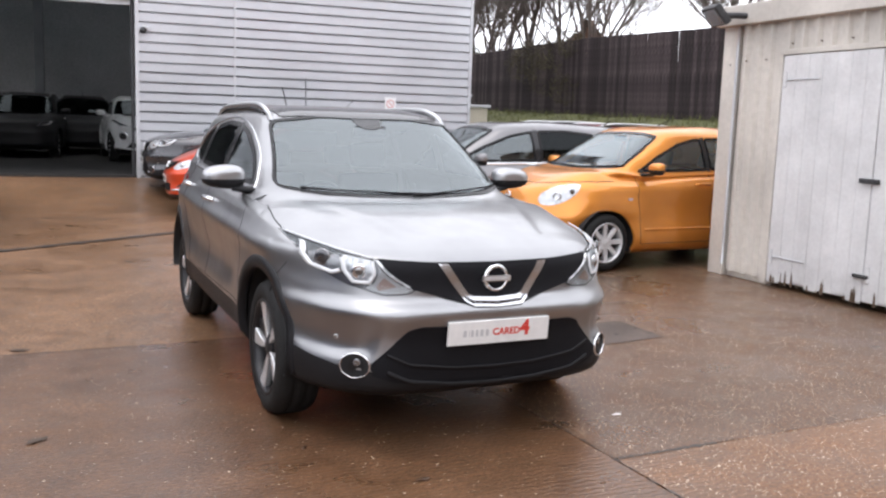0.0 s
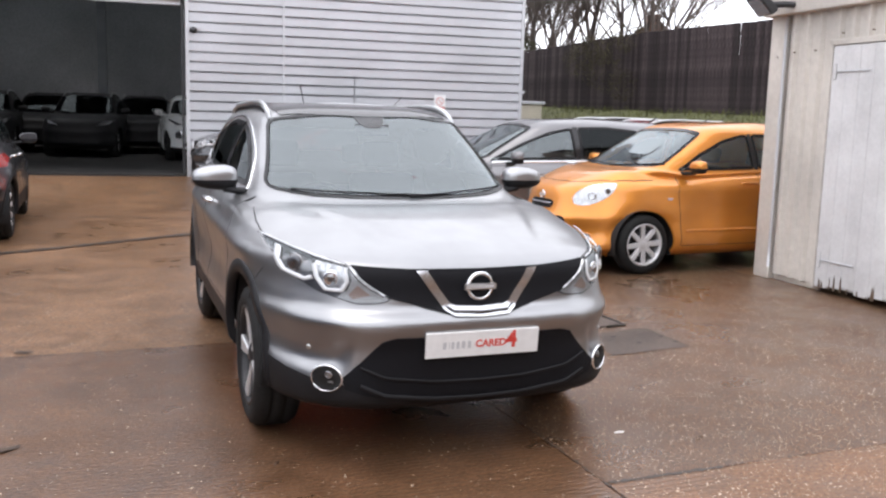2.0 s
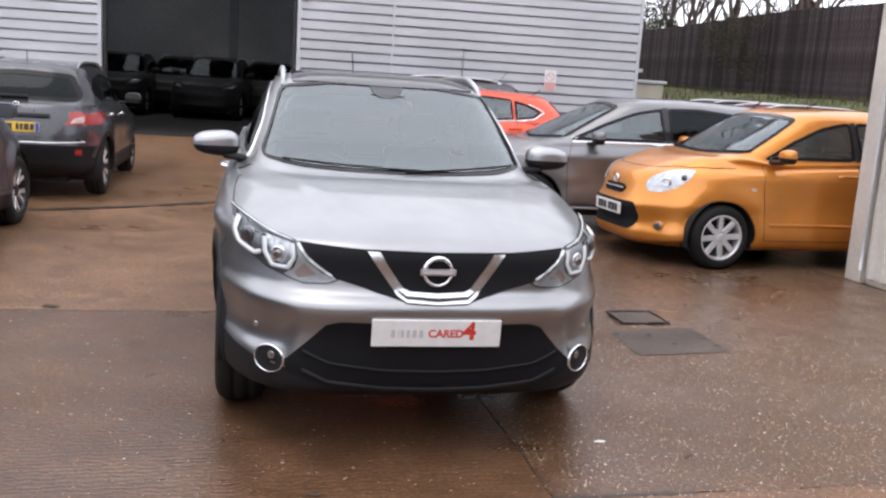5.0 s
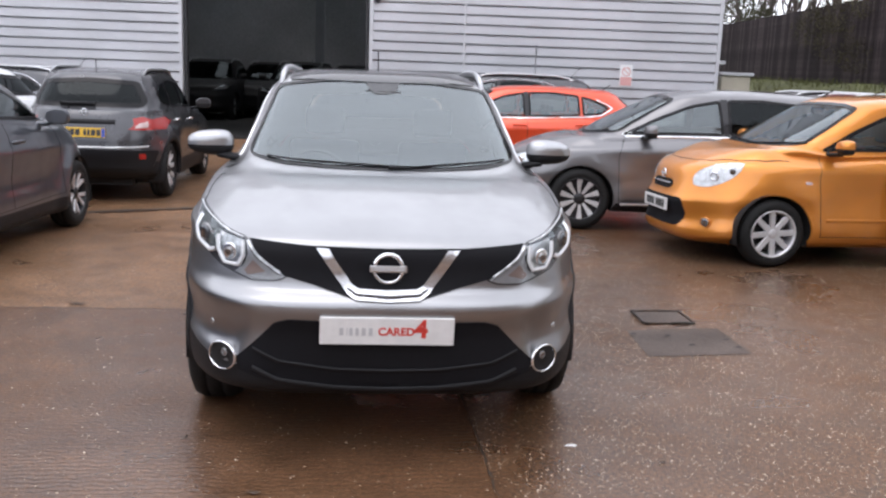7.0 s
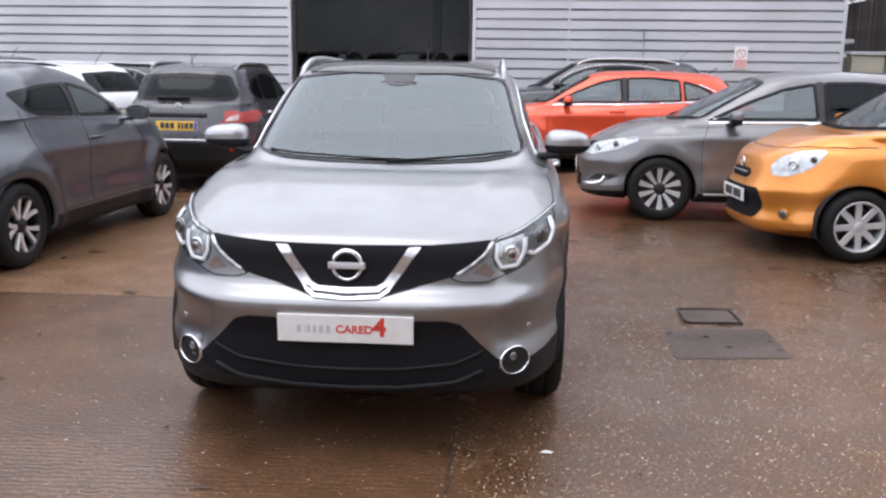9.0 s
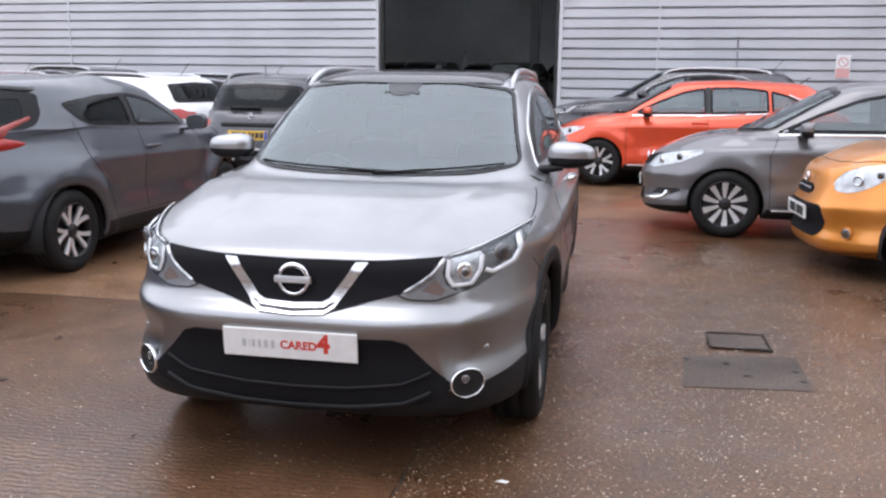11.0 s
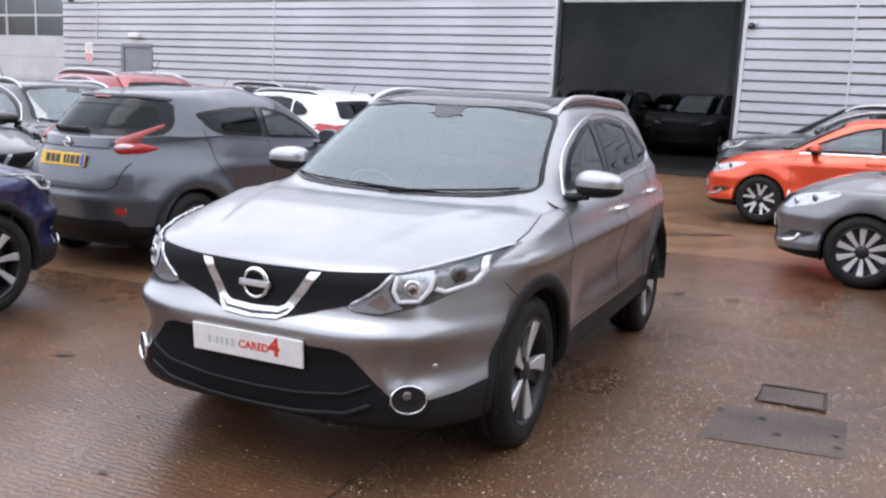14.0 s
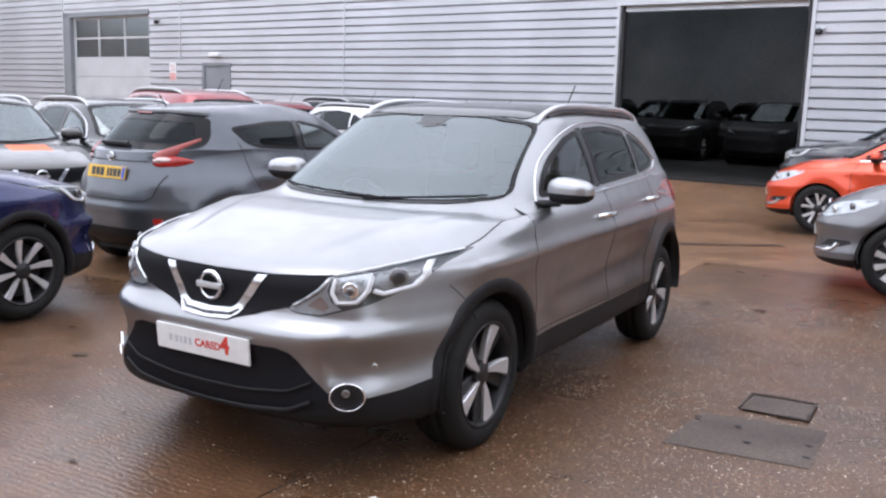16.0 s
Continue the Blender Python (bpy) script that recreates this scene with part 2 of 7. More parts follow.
def patch(bvh, name, poly, view, off, mat, parent, label="", step=0.03, rim=0.0, frit=None, ring_only=False, straight=True):
    """A panel that lies on the body: the polygon, seen along view, laid on the surface and raised by off. rim: depth of its edge.
    frit: (width, material) gives the border a mesh of its own."""
    outline = dense(poly, step)
    verts2, edges = list(outline), [(i, (i + 1) % len(outline)) for i in range(len(outline))]
    inner = None
    if frit:
        inner = inset_poly(outline, frit[0])
        base = len(verts2)
        verts2 += inner
        edges += [(base + i, base + (i + 1) % len(inner)) for i in range(len(inner))]
    xs, ys = [p[0] for p in outline], [p[1] for p in outline]
    gx, gy = np.arange(min(xs) + step / 2, max(xs), step), np.arange(min(ys) + step / 2, max(ys), step)
    near = np.array(verts2)
    for x in gx:
        for y in gy:
            if inside(x, y, outline) and np.min(np.sum((near - (x, y)) ** 2, 1)) > (0.45 * step) ** 2:
                verts2.append((x, y))
    v, _, f, _, _, _ = delaunay_2d_cdt([Vector(p) for p in verts2], edges, [], 1, 1e-5)
    v3 = [on_body(bvh, view, p[0], p[1], off, straight) for p in v]
    ray = Vector(VIEWS[view][1])
    cells = [[], []]
    for t in f:
        cx, cy = sum(v[i][0] for i in t) / len(t), sum(v[i][1] for i in t) / len(t)
        if not inside(cx, cy, outline):
            continue
        n = (v3[t[1]] - v3[t[0]]).cross(v3[t[2]] - v3[t[0]])
        t = tuple(t) if n.dot(ray) < 0 else tuple(reversed(t))
        cells[0 if (inner is None or inside(cx, cy, inner)) else 1].append(t)
    made = []
    for k, (cell, m) in enumerate(((cells[0], mat), (cells[1], frit[1] if frit else mat))):
        if not cell or (ring_only and k == 0):
            continue
        used = sorted({i for t in cell for i in t})
        idx = {i: q for q, i in enumerate(used)}
        vs, fs = [v3[i].copy() for i in used], [tuple(idx[i] for i in t) for t in cell]
        if rim:
            count = {}
            for t in fs:
                for q in range(len(t)):
                    e = (t[q], t[(q + 1) % len(t)])
                    count[e] = count.get(e, 0) + 1
            border = [e for e in count if (e[1], e[0]) not in count]
            top, low = {}, {}
            for a, b in border:
                for q in (a, b):
                    if q not in low:
                        top[q] = len(vs)
                        vs.append(vs[q].copy())
                        low[q] = len(vs)
                        vs.append(vs[q] + ray * rim)
            fs += [(top[b], top[a], low[a], low[b]) for a, b in border]
        made.append(mesh_part(name if k == 0 else name + "_surround", vs, fs, m, parent, label if k == 0 else ""))
    return made[0]


def strip(bvh, name, line, view, width, off, mat, parent, step=0.03, label=""):
    """A narrow band along a line on the body."""
    pts = dense(line, step, closed=False)
    verts, faces = [], []
    for i, p in enumerate(pts):
        a, b = np.array(pts[max(i - 1, 0)]), np.array(pts[min(i + 1, len(pts) - 1)])
        d = (b - a) / (np.linalg.norm(b - a) + 1e-9)
        n = np.array([-d[1], d[0]]) * width / 2
        lift = off + min(0.003, width * 0.3)
        for q, o in ((-1.0, off - 0.004), (-0.8, lift), (0.8, lift), (1.0, off - 0.004)):
            verts.append(on_body(bvh, view, p[0] + n[0] * q, p[1] + n[1] * q, o))
    for i in range(len(pts) - 1):
        for q in range(3):
            faces.append((4 * i + q, 4 * i + q + 1, 4 * i + 5 + q, 4 * i + 4 + q))
    return mesh_part(name, verts, faces, mat, parent, label)


# ---- cars ----
def ring_points(xf, xr, w, pf, pr, zk, n1, n2, n3):
    """Half a plan outline from nose to tail; zk: heights along x."""
    xm, pts = (xf + xr) / 2, []
    a = (xf - xr) / 2
    uf, ur = 2 ** (-1 / pf), 2 ** (-1 / pr)
    for i in range(n1):
        y = uf * i / n1
        pts.append((a * (1 - y ** pf) ** (1 / pf), w * y))
    for i in range(n2):
        t = i / n2
        x = uf + (-ur - uf) * t
        p = pf if x > 0 else pr
        pts.append((a * x, w * (1 - abs(x) ** p) ** (1 / p)))
    for i in range(n3 + 1):
        y = ur * (1 - i / n3)
        pts.append((-a * (1 - y ** pr) ** (1 / pr), w * y))
    q = np.array(pts)
    q[:, 0] += xm
    kx, kz = np.array([k[0] for k in zk]), np.array([k[1] for k in zk])
    z = np.interp(q[:, 0], kx, kz)
    pad = np.concatenate([z[8:0:-1], z, z[-2:-10:-1]])
    z = np.convolve(pad, np.hanning(15)[1:-1] / np.hanning(15)[1:-1].sum(), "same")[8:-8]
    return np.column_stack([q, z])


def loft(rings, counts):
    """Rows between the rings by a cubic through them."""
    R = np.array(rings)
    d = np.array([np.mean(np.linalg.norm(R[i + 1] - R[i], axis=1)) for i in range(len(R) - 1)])
    v = np.concatenate([[0], np.cumsum(d)])
    T = np.zeros_like(R)
    for i in range(1, len(R) - 1):
        s0, s1 = (R[i] - R[i - 1]) / d[i - 1], (R[i + 1] - R[i]) / d[i]
        T[i] = (s0 * d[i] + s1 * d[i - 1]) / (d[i] + d[i - 1])
    T[0], T[-1] = (R[1] - R[0]) / d[0], (R[-1] - R[-2]) / d[-1]
    rows = []
    for i in range(len(R) - 1):
        for k in range(counts[i]):
            t = k / counts[i]
            h = v[i + 1] - v[i]
            rows.append((2 * t ** 3 - 3 * t * t + 1) * R[i] + (t ** 3 - 2 * t * t + t) * h * T[i] + (3 * t * t - 2 * t ** 3) * R[i + 1] + (t ** 3 - t * t) * h * T[i + 1])
    rows.append(R[-1])
    return np.array(rows)


BASE = dict(nose=2.205, tail=-2.16, w=0.895, base=1.323, wheel=0.345, lip=0.842, lip_back=0.085, lip_side=0.925, belt=(1.055, 1.10, 1.14),
            cowl=1.16, cowl_z=1.035, belt_w=0.785, head=0.36, head_z=1.475, roof_w=0.60, roof_z=1.545, rear_head=-1.62, rear_z=1.46,
            glass_tail=-1.97, glass_tail_z=1.08, pf=4.3, pr=5.0, pg=5.5, sill=0.20, clad=True, hood_crown=0.052, arch=0.375, clad_z=0.43, fine=1.0,
            swell=0.022, taper=0.0, pinch=0.0, settle=False, rear_in=0.0, carve=1.0, lip_drop=0.08, bumper_z=0.56, chin=0.345, tail_low=0.36, pods=0.0, shelf=0.0)


def car_shell(S, paint_mat, car, low_mat):
    """Body panels of a car in its own axes: x forward, y left, origin on the ground midway between the axles."""
    k = S["fine"]
    n1, n2, n3 = int(24 * k), int(104 * k), int(20 * k)
    N, T, W = S["nose"], S["tail"], S["w"]

    def ring(xf, xr, w, pf, pr, *zk):
        return ring_points(xf, xr, w, pf, pr, sorted(zk), n1, n2, n3)
    b0, b1, b2 = S["belt"]
    lipx = N - S["lip_back"]
    cz = S["clad_z"]
    hoodz = (S["lip"] + S["cowl_z"]) / 2 + S["hood_crown"]
    rings = [
        ring(N - 0.17, T + 0.18, W - 0.10, S["pf"] + 0.3, S["pr"], (T, S["tail_low"] - 0.08), (-0.9, S["sill"]), (0.9, S["sill"]), (N - 0.42, min(S["sill"], 0.21)), (N, S["chin"] - S["lip_drop"])),
        ring(N - 0.06, T + 0.06, W - 0.03, S["pf"] + 0.5, S["pr"], (T, S["tail_low"]), (-0.9, S["sill"] + 0.05), (0.9, S["sill"] + 0.05), (N - 0.4, min(S["sill"], 0.20) + 0.06), (N, S["chin"] - 0.03 - (S["lip_drop"] - 0.08))),
        ring(N - 0.03, T + 0.03, W - 0.008, S["pf"] + 0.4, S["pr"], (T, cz + 0.05), (-0.9, cz), (N - 0.5, cz), (N - 0.3, cz - 0.03), (N - 0.1, S["chin"] + 0.02), (N, S["chin"])),
        ring(N - 0.022, T + 0.01, W - 0.004, S["pf"], S["pr"], (T, 0.54), (-0.9, 0.53), (0.9, 0.53), (N, S["bumper_z"] - 0.06)),
        ring(N, T, W, S["pf"], S["pr"], (T, 0.63), (-0.9, 0.63), (0.9, 0.63), (N, S["bumper_z"] + 0.075)),
        ring(N - 0.020 - S["shelf"], T + 0.01, W - 0.001, S["pf"] - 0.05, S["pr"], (T, 0.665), (0.9, 0.67), (N, S["bumper_z"] + 0.113)),
        ring(N - 0.045 - S["shelf"] * 0.7, T + 0.02, W - 0.001, S["pf"] - 0.15, S["pr"], (T, 0.73), (0.9, 0.74), (N, (S["bumper_z"] + S["lip"]) / 2 + 0.02)),
        ring(lipx, T + 0.05, W - 0.012, S["pf"] - 0.3, S["pr"], (T, 0.86), (-0.9, 0.90), (0.9, 0.87), (1.62, S["lip_side"] - 0.035), (N, S["lip"] - 0.01)),
        ring(lipx - 0.05, T + 0.07, W - 0.03, S["pf"] - 0.35, S["pr"], (T, 0.93), (-0.9, 0.98), (0.9, b0 - 0.095), (1.5, S["lip_side"]), (N, S["lip"] + 0.025)),
        ring(lipx - 0.26, T + 0.10, W - 0.075, S["pf"] - 0.3, S["pr"], (T, 1.0), (-0.9, b2 - 0.045), (0.7, b0 - 0.035), (1.35, S["lip_side"] + 0.055), (N, S["lip"] + 0.082)),
        ring((lipx + S["cowl"]) / 2 - 0.1, (T + S["glass_tail"]) / 2 + 0.04, (W + S["belt_w"]) / 2 - 0.03, S["pf"] + 0.3, S["pr"], (T, S["glass_tail_z"] - 0.03), (-0.9, b2 - 0.018), (0.5, b0 - 0.015), (1.2, hoodz + 0.005), (1.6, hoodz), (N, hoodz)),
        ring(S["cowl"] + 0.07, S["glass_tail"] - 0.03, S["belt_w"] + 0.010, S["pg"] - 0.6, S["pr"], (T, S["glass_tail_z"] - 0.012), (-1.4, b2 - 0.016), (-0.3, b1 - 0.016), (0.75, b0 - 0.014), (1.0, S["cowl_z"] - 0.002), (1.3, S["cowl_z"] - 0.008)),
        ring(S["cowl"], S["glass_tail"], S["belt_w"], S["pg"] - 0.5, S["pr"], (T, S["glass_tail_z"]), (-1.4, b2), (-0.3, b1), (0.75, b0), (1.0, S["cowl_z"] + 0.012), (1.3, S["cowl_z"])),
        ring(S["cowl"] - 0.36 * (S["cowl"] - S["head"]), S["glass_tail"] * 0.68 + S["rear_head"] * 0.32 - 0.01, S["belt_w"] * 0.68 + S["roof_w"] * 0.32 + 0.012, S["pg"], S["pr"], (T, S["glass_tail_z"] * 0.66 + S["rear_z"] * 0.34), (-0.9, b2 * 0.64 + S["rear_z"] * 0.36), (0.5, b0 * 0.66 + S["head_z"] * 0.34), (1.0, S["cowl_z"] * 0.64 + S["head_z"] * 0.36)),
        ring(S["cowl"] - 0.72 * (S["cowl"] - S["head"]), S["glass_tail"] * 0.32 + S["rear_head"] * 0.68 - 0.015, S["belt_w"] * 0.32 + S["roof_w"] * 0.68 + 0.02, S["pg"] + 0.4, S["pr"], (T, S["glass_tail_z"] * 0.3 + S["rear_z"] * 0.7), (-0.9, b2 * 0.28 + S["rear_z"] * 0.72), (0.2, b0 * 0.28 + S["head_z"] * 0.72), (1.0, S["cowl_z"] * 0.28 + S["head_z"] * 0.72)),
        ring(S["head"], S["rear_head"], S["roof_w"], S["pg"] + 0.8, S["pr"], (S["rear_head"], S["rear_z"]), (-0.95, S["rear_z"] + 0.01), (-0.35, S["head_z"] + 0.005), (S["head"], S["head_z"])),
        ring(S["head"] - 0.10, S["rear_head"] + 0.08, S["roof_w"] - 0.09, S["pg"], S["pr"], (S["rear_head"], S["rear_z"] + 0.03), (-0.35, S["roof_z"] - 0.022), (S["head"], S["head_z"] + 0.03)),
        ring(S["head"] - 0.45, S["rear_head"] + 0.4, 0.30, 4, 4, (S["rear_head"], S["rear_z"] + 0.05), (-0.4, S["roof_z"] - 0.004), (S["head"], S["head_z"] + 0.05)),
        ring(S["head"] - 0.7, S["rear_head"] + 0.65, 0.004, 3, 3, (S["rear_head"], S["roof_z"]), (S["head"], S["roof_z"])),
    ]
    counts = [max(2, int(c * k)) for c in (3, 5, 5, 5, 2, 3, 5, 4, 6, 7, 2, 6, 6, 6, 6, 4, 4, 3)]
    if k >= 1:
        counts[8:11] = [int(7 * k), int(9 * k), int(8 * k)]
        counts[12:15] = [int(11 * k)] * 3
    rows = loft(rings, counts)
    # ease the bonnet between its lip and the cowl
    first, last = sum(counts[:8]) + 2, sum(counts[:11]) + 1
    for _ in range(40):
        rows[first:last] += 0.5 * ((rows[first - 1:last - 1] + rows[first + 1:last + 1]) / 2 - rows[first:last]) * (rows[first:last, :, :1] > 1.1)
    bonnet = rows[first - 1:last + 1]
    run = np.concatenate([np.zeros((1, bonnet.shape[1])), np.cumsum(np.linalg.norm(np.diff(bonnet[..., :2], axis=0), axis=2), axis=0)])
    run /= np.maximum(run[-1:], 1e-6)
    arc = bonnet[:1, :, 2] * (1 - run) + bonnet[-1:, :, 2] * run + 3.4 * S["hood_crown"] * run * (1 - run)
    hold = np.clip((bonnet[..., 0] - 1.0) / 0.35, 0, 1)
    bonnet[..., 2] += (arc - bonnet[..., 2]) * hold * hold * (3 - 2 * hold)
    # swollen arches and a hollow along the doors
    r, base = S["wheel"], S["base"]
    X, Y, Z = rows[..., 0], rows[..., 1], rows[..., 2]
    for ax in (base, -base):
        d = np.hypot(X - ax, Z - r)
        Y += np.where((Y > 0.5) & (Z < 1.0), S["swell"] * np.exp(-((d - 0.43) / 0.11) ** 2), 0)
    Y += np.where(Y > 0.5, -0.022 * S["carve"] * np.exp(-((Z - 0.62) / 0.12) ** 2) * np.clip((base - 0.38 - np.abs(X)) / 0.35, 0, 1), 0)
    Y += np.where(Y > 0.5, 0.012 * S["carve"] * np.exp(-((Z - 0.86 - 0.03 * X * -0.5) / 0.05) ** 2) * np.clip((base + 0.5 - np.abs(X)) / 0.5, 0, 1), 0)
    if S["pods"]:
        ay = np.abs(Y)
        step = lambda t: np.clip(t, 0, 1) ** 2 * (3 - 2 * np.clip(t, 0, 1))
        inner, top = 0.52 + (0.587 - Z) * 0.35, 0.587 + (ay - 0.52) * 0.42
        X -= S["pods"] * step((ay - inner) / 0.03) * np.clip((top - Z) / (top - 0.45), 0, 1) * step((Z - 0.38) / 0.09) * (X > 1.5) * step((0.88 - ay) / 0.08)
        ridge = 0.30 + (2.05 - X) * 0.30
        Z -= 0.011 * step((ay - ridge) / 0.07) * step((X - 1.15) / 0.25) * step((2.02 - X) / 0.2) * (Z > 0.87)
    back = np.clip((-X - 0.1) / 1.9, 0, 1)
    Y *= 1 - S["taper"] * back * back * (3 - 2 * back)
    if S["pinch"]:
        back, high = np.clip((-X - 0.8) / 0.9, 0, 1), np.clip((Z - 0.82) / 0.22, 0, 1)
        Y *= 1 - S["pinch"] * back * back * (3 - 2 * back) * high * high * (3 - 2 * high)
    low_row = sum(counts[:2])
    nr, nc = X.shape
    verts = np.concatenate([rows.reshape(-1, 3), (rows * (1, -1, 1)).reshape(-1, 3)])
    half = nr * nc
    faces = []
    for i in range(nr - 1):
        for j in range(nc - 1):
            a, b, c, d = i * nc + j, i * nc + j + 1, (i + 1) * nc + j + 1, (i + 1) * nc + j
            faces.append((i, (a, b, c, d)))
            faces.append((i, (half + d, half + c, half + b, half + a)))
    # weld the two halves along the middle
    for i in range(nr):
        for j in (0, nc - 1):
            verts[half + i * nc + j] = verts[i * nc + j] = verts[i * nc + j] * (1, 0, 1)
    bvh = BVHTree.FromPolygons([Vector(v) for v in verts], [f for _, f in faces])
    return dict(verts=verts, faces=faces, low_row=low_row, bvh=bvh, S=S, car=car, paint=paint_mat, low=low_mat, cuts=[])


def finish_shell(B):
    """Cuts wheel openings and windows out of the shell and makes its panels."""
    S, verts = B["S"], B["verts"].copy()
    gone = np.zeros(len(verts), int)
    for ax in (S["base"], -S["base"]):
        d = np.hypot(verts[:, 0] - ax, verts[:, 2] - S["wheel"])
        gone |= ((d < S["arch"]) & (np.abs(verts[:, 1]) > 0.45)).astype(int)
    pane_of = np.full(len(verts), -1)
    axes = {"front": (1, 2), "rear": (1, 2), "left": (0, 2), "right": (0, 2), "top": (0, 1)}
    for n, (view, poly, lo, hi, _, _, _) in enumerate(B["cuts"]):
        near = np.all((verts >= lo) & (verts <= hi), axis=1)
        px, py = verts[:, axes[view][0]], verts[:, axes[view][1]]
        hit = np.zeros(len(verts), bool)
        for (xi, yi), (xj, yj) in zip(poly, poly[-1:] + poly[:-1]):
            if yi != yj:
                hit ^= ((yi > py) != (yj > py)) & (px < (xj - xi) * (py - yi) / (yj - yi) + xi)
        pane_of[near & hit] = n
    keep, panes = [], {}
    for i, f in B["faces"]:
        k = max(pane_of[q] for q in f)
        if k >= 0:
            panes.setdefault(k, []).append(f)
        elif not all(gone[q] for q in f):
            keep.append((i, f))
    for k, fs in panes.items():
        used = sorted({q for f in fs for q in f})
        idx = {q: n for n, q in enumerate(used)}
        ob = mesh_part(B["cuts"][k][4], verts[used], [tuple(idx[q] for q in f) for f in fs], B["cuts"][k][5], B["car"], B["cuts"][k][6])
        ob.visible_shadow = False
    for ax in (S["base"], -S["base"]):
        d = np.hypot(verts[:, 0] - ax, verts[:, 2] - S["wheel"])
        for q in np.nonzero((d < S["arch"]) & (np.abs(verts[:, 1]) > 0.45))[0]:
            s = S["arch"] / max(d[q], 1e-3)
            verts[q, 0] = ax + (verts[q, 0] - ax) * s
            verts[q, 2] = S["wheel"] + (verts[q, 2] - S["wheel"]) * s
    for name, sel, mat, label in (("body", lambda i: i >= B["low_row"], B["paint"], ""), ("lower_cladding", lambda i: i < B["low_row"], B["low"], "matt black plastic sill and bumper edge")):
        fs = [f for i, f in keep if sel(i)]
        used = sorted({q for f in fs for q in f})
        idx = {q: n for n, q in enumerate(used)}
        ob = mesh_part(name, verts[used], [tuple(idx[q] for q in f) for f in fs], mat, B["car"], label if B["low"] is PLASTIC else "")
        bm = bmesh.new()
        bm.from_mesh(ob.data)
        bmesh.ops.remove_doubles(bm, verts=bm.verts, dist=0.0004)
        bmesh.ops.recalc_face_normals(bm, faces=bm.faces)
        bm.to_mesh(ob.data)
        bm.free()
        ob.data.polygons.foreach_set("use_smooth", [True] * len(ob.data.polygons))


def window(B, name, poly, view, mat, frit=0.04, label="", grow=0.012):
    """A pane in the shell with a black border over its edge."""
    poly = rounded(poly, 0.05)
    patch(B["bvh"], name, poly, view, 0.004, FRIT, B["car"], label, step=0.04, frit=(frit, FRIT), ring_only=True, straight=False)
    cut = inset_poly(dense(poly, 0.05), frit - grow)
    big = 9.0
    box = {"left": ((-big, 0.2, 0.95), (big, big, big)), "right": ((-big, -big, 0.95), (big, -0.2, big)), "front": ((0.0, -big, 0.95), (big, big, big)), "rear": ((-big, -big, 0.9), (-1.0, big, big)), "top": ((-big, -big, 1.3), (big, big, big))}[view]
    B["cuts"].append((view, cut, *box, name, mat, label))


def both(B, make):
    """Runs make for the left and the right side: view name and sign of y."""
    for view, s in (("left", 1), ("right", -1)):
        make(view, s)


def mir(poly, s):
    return [(a * s, b) for a, b in poly]


WHEELS = {}


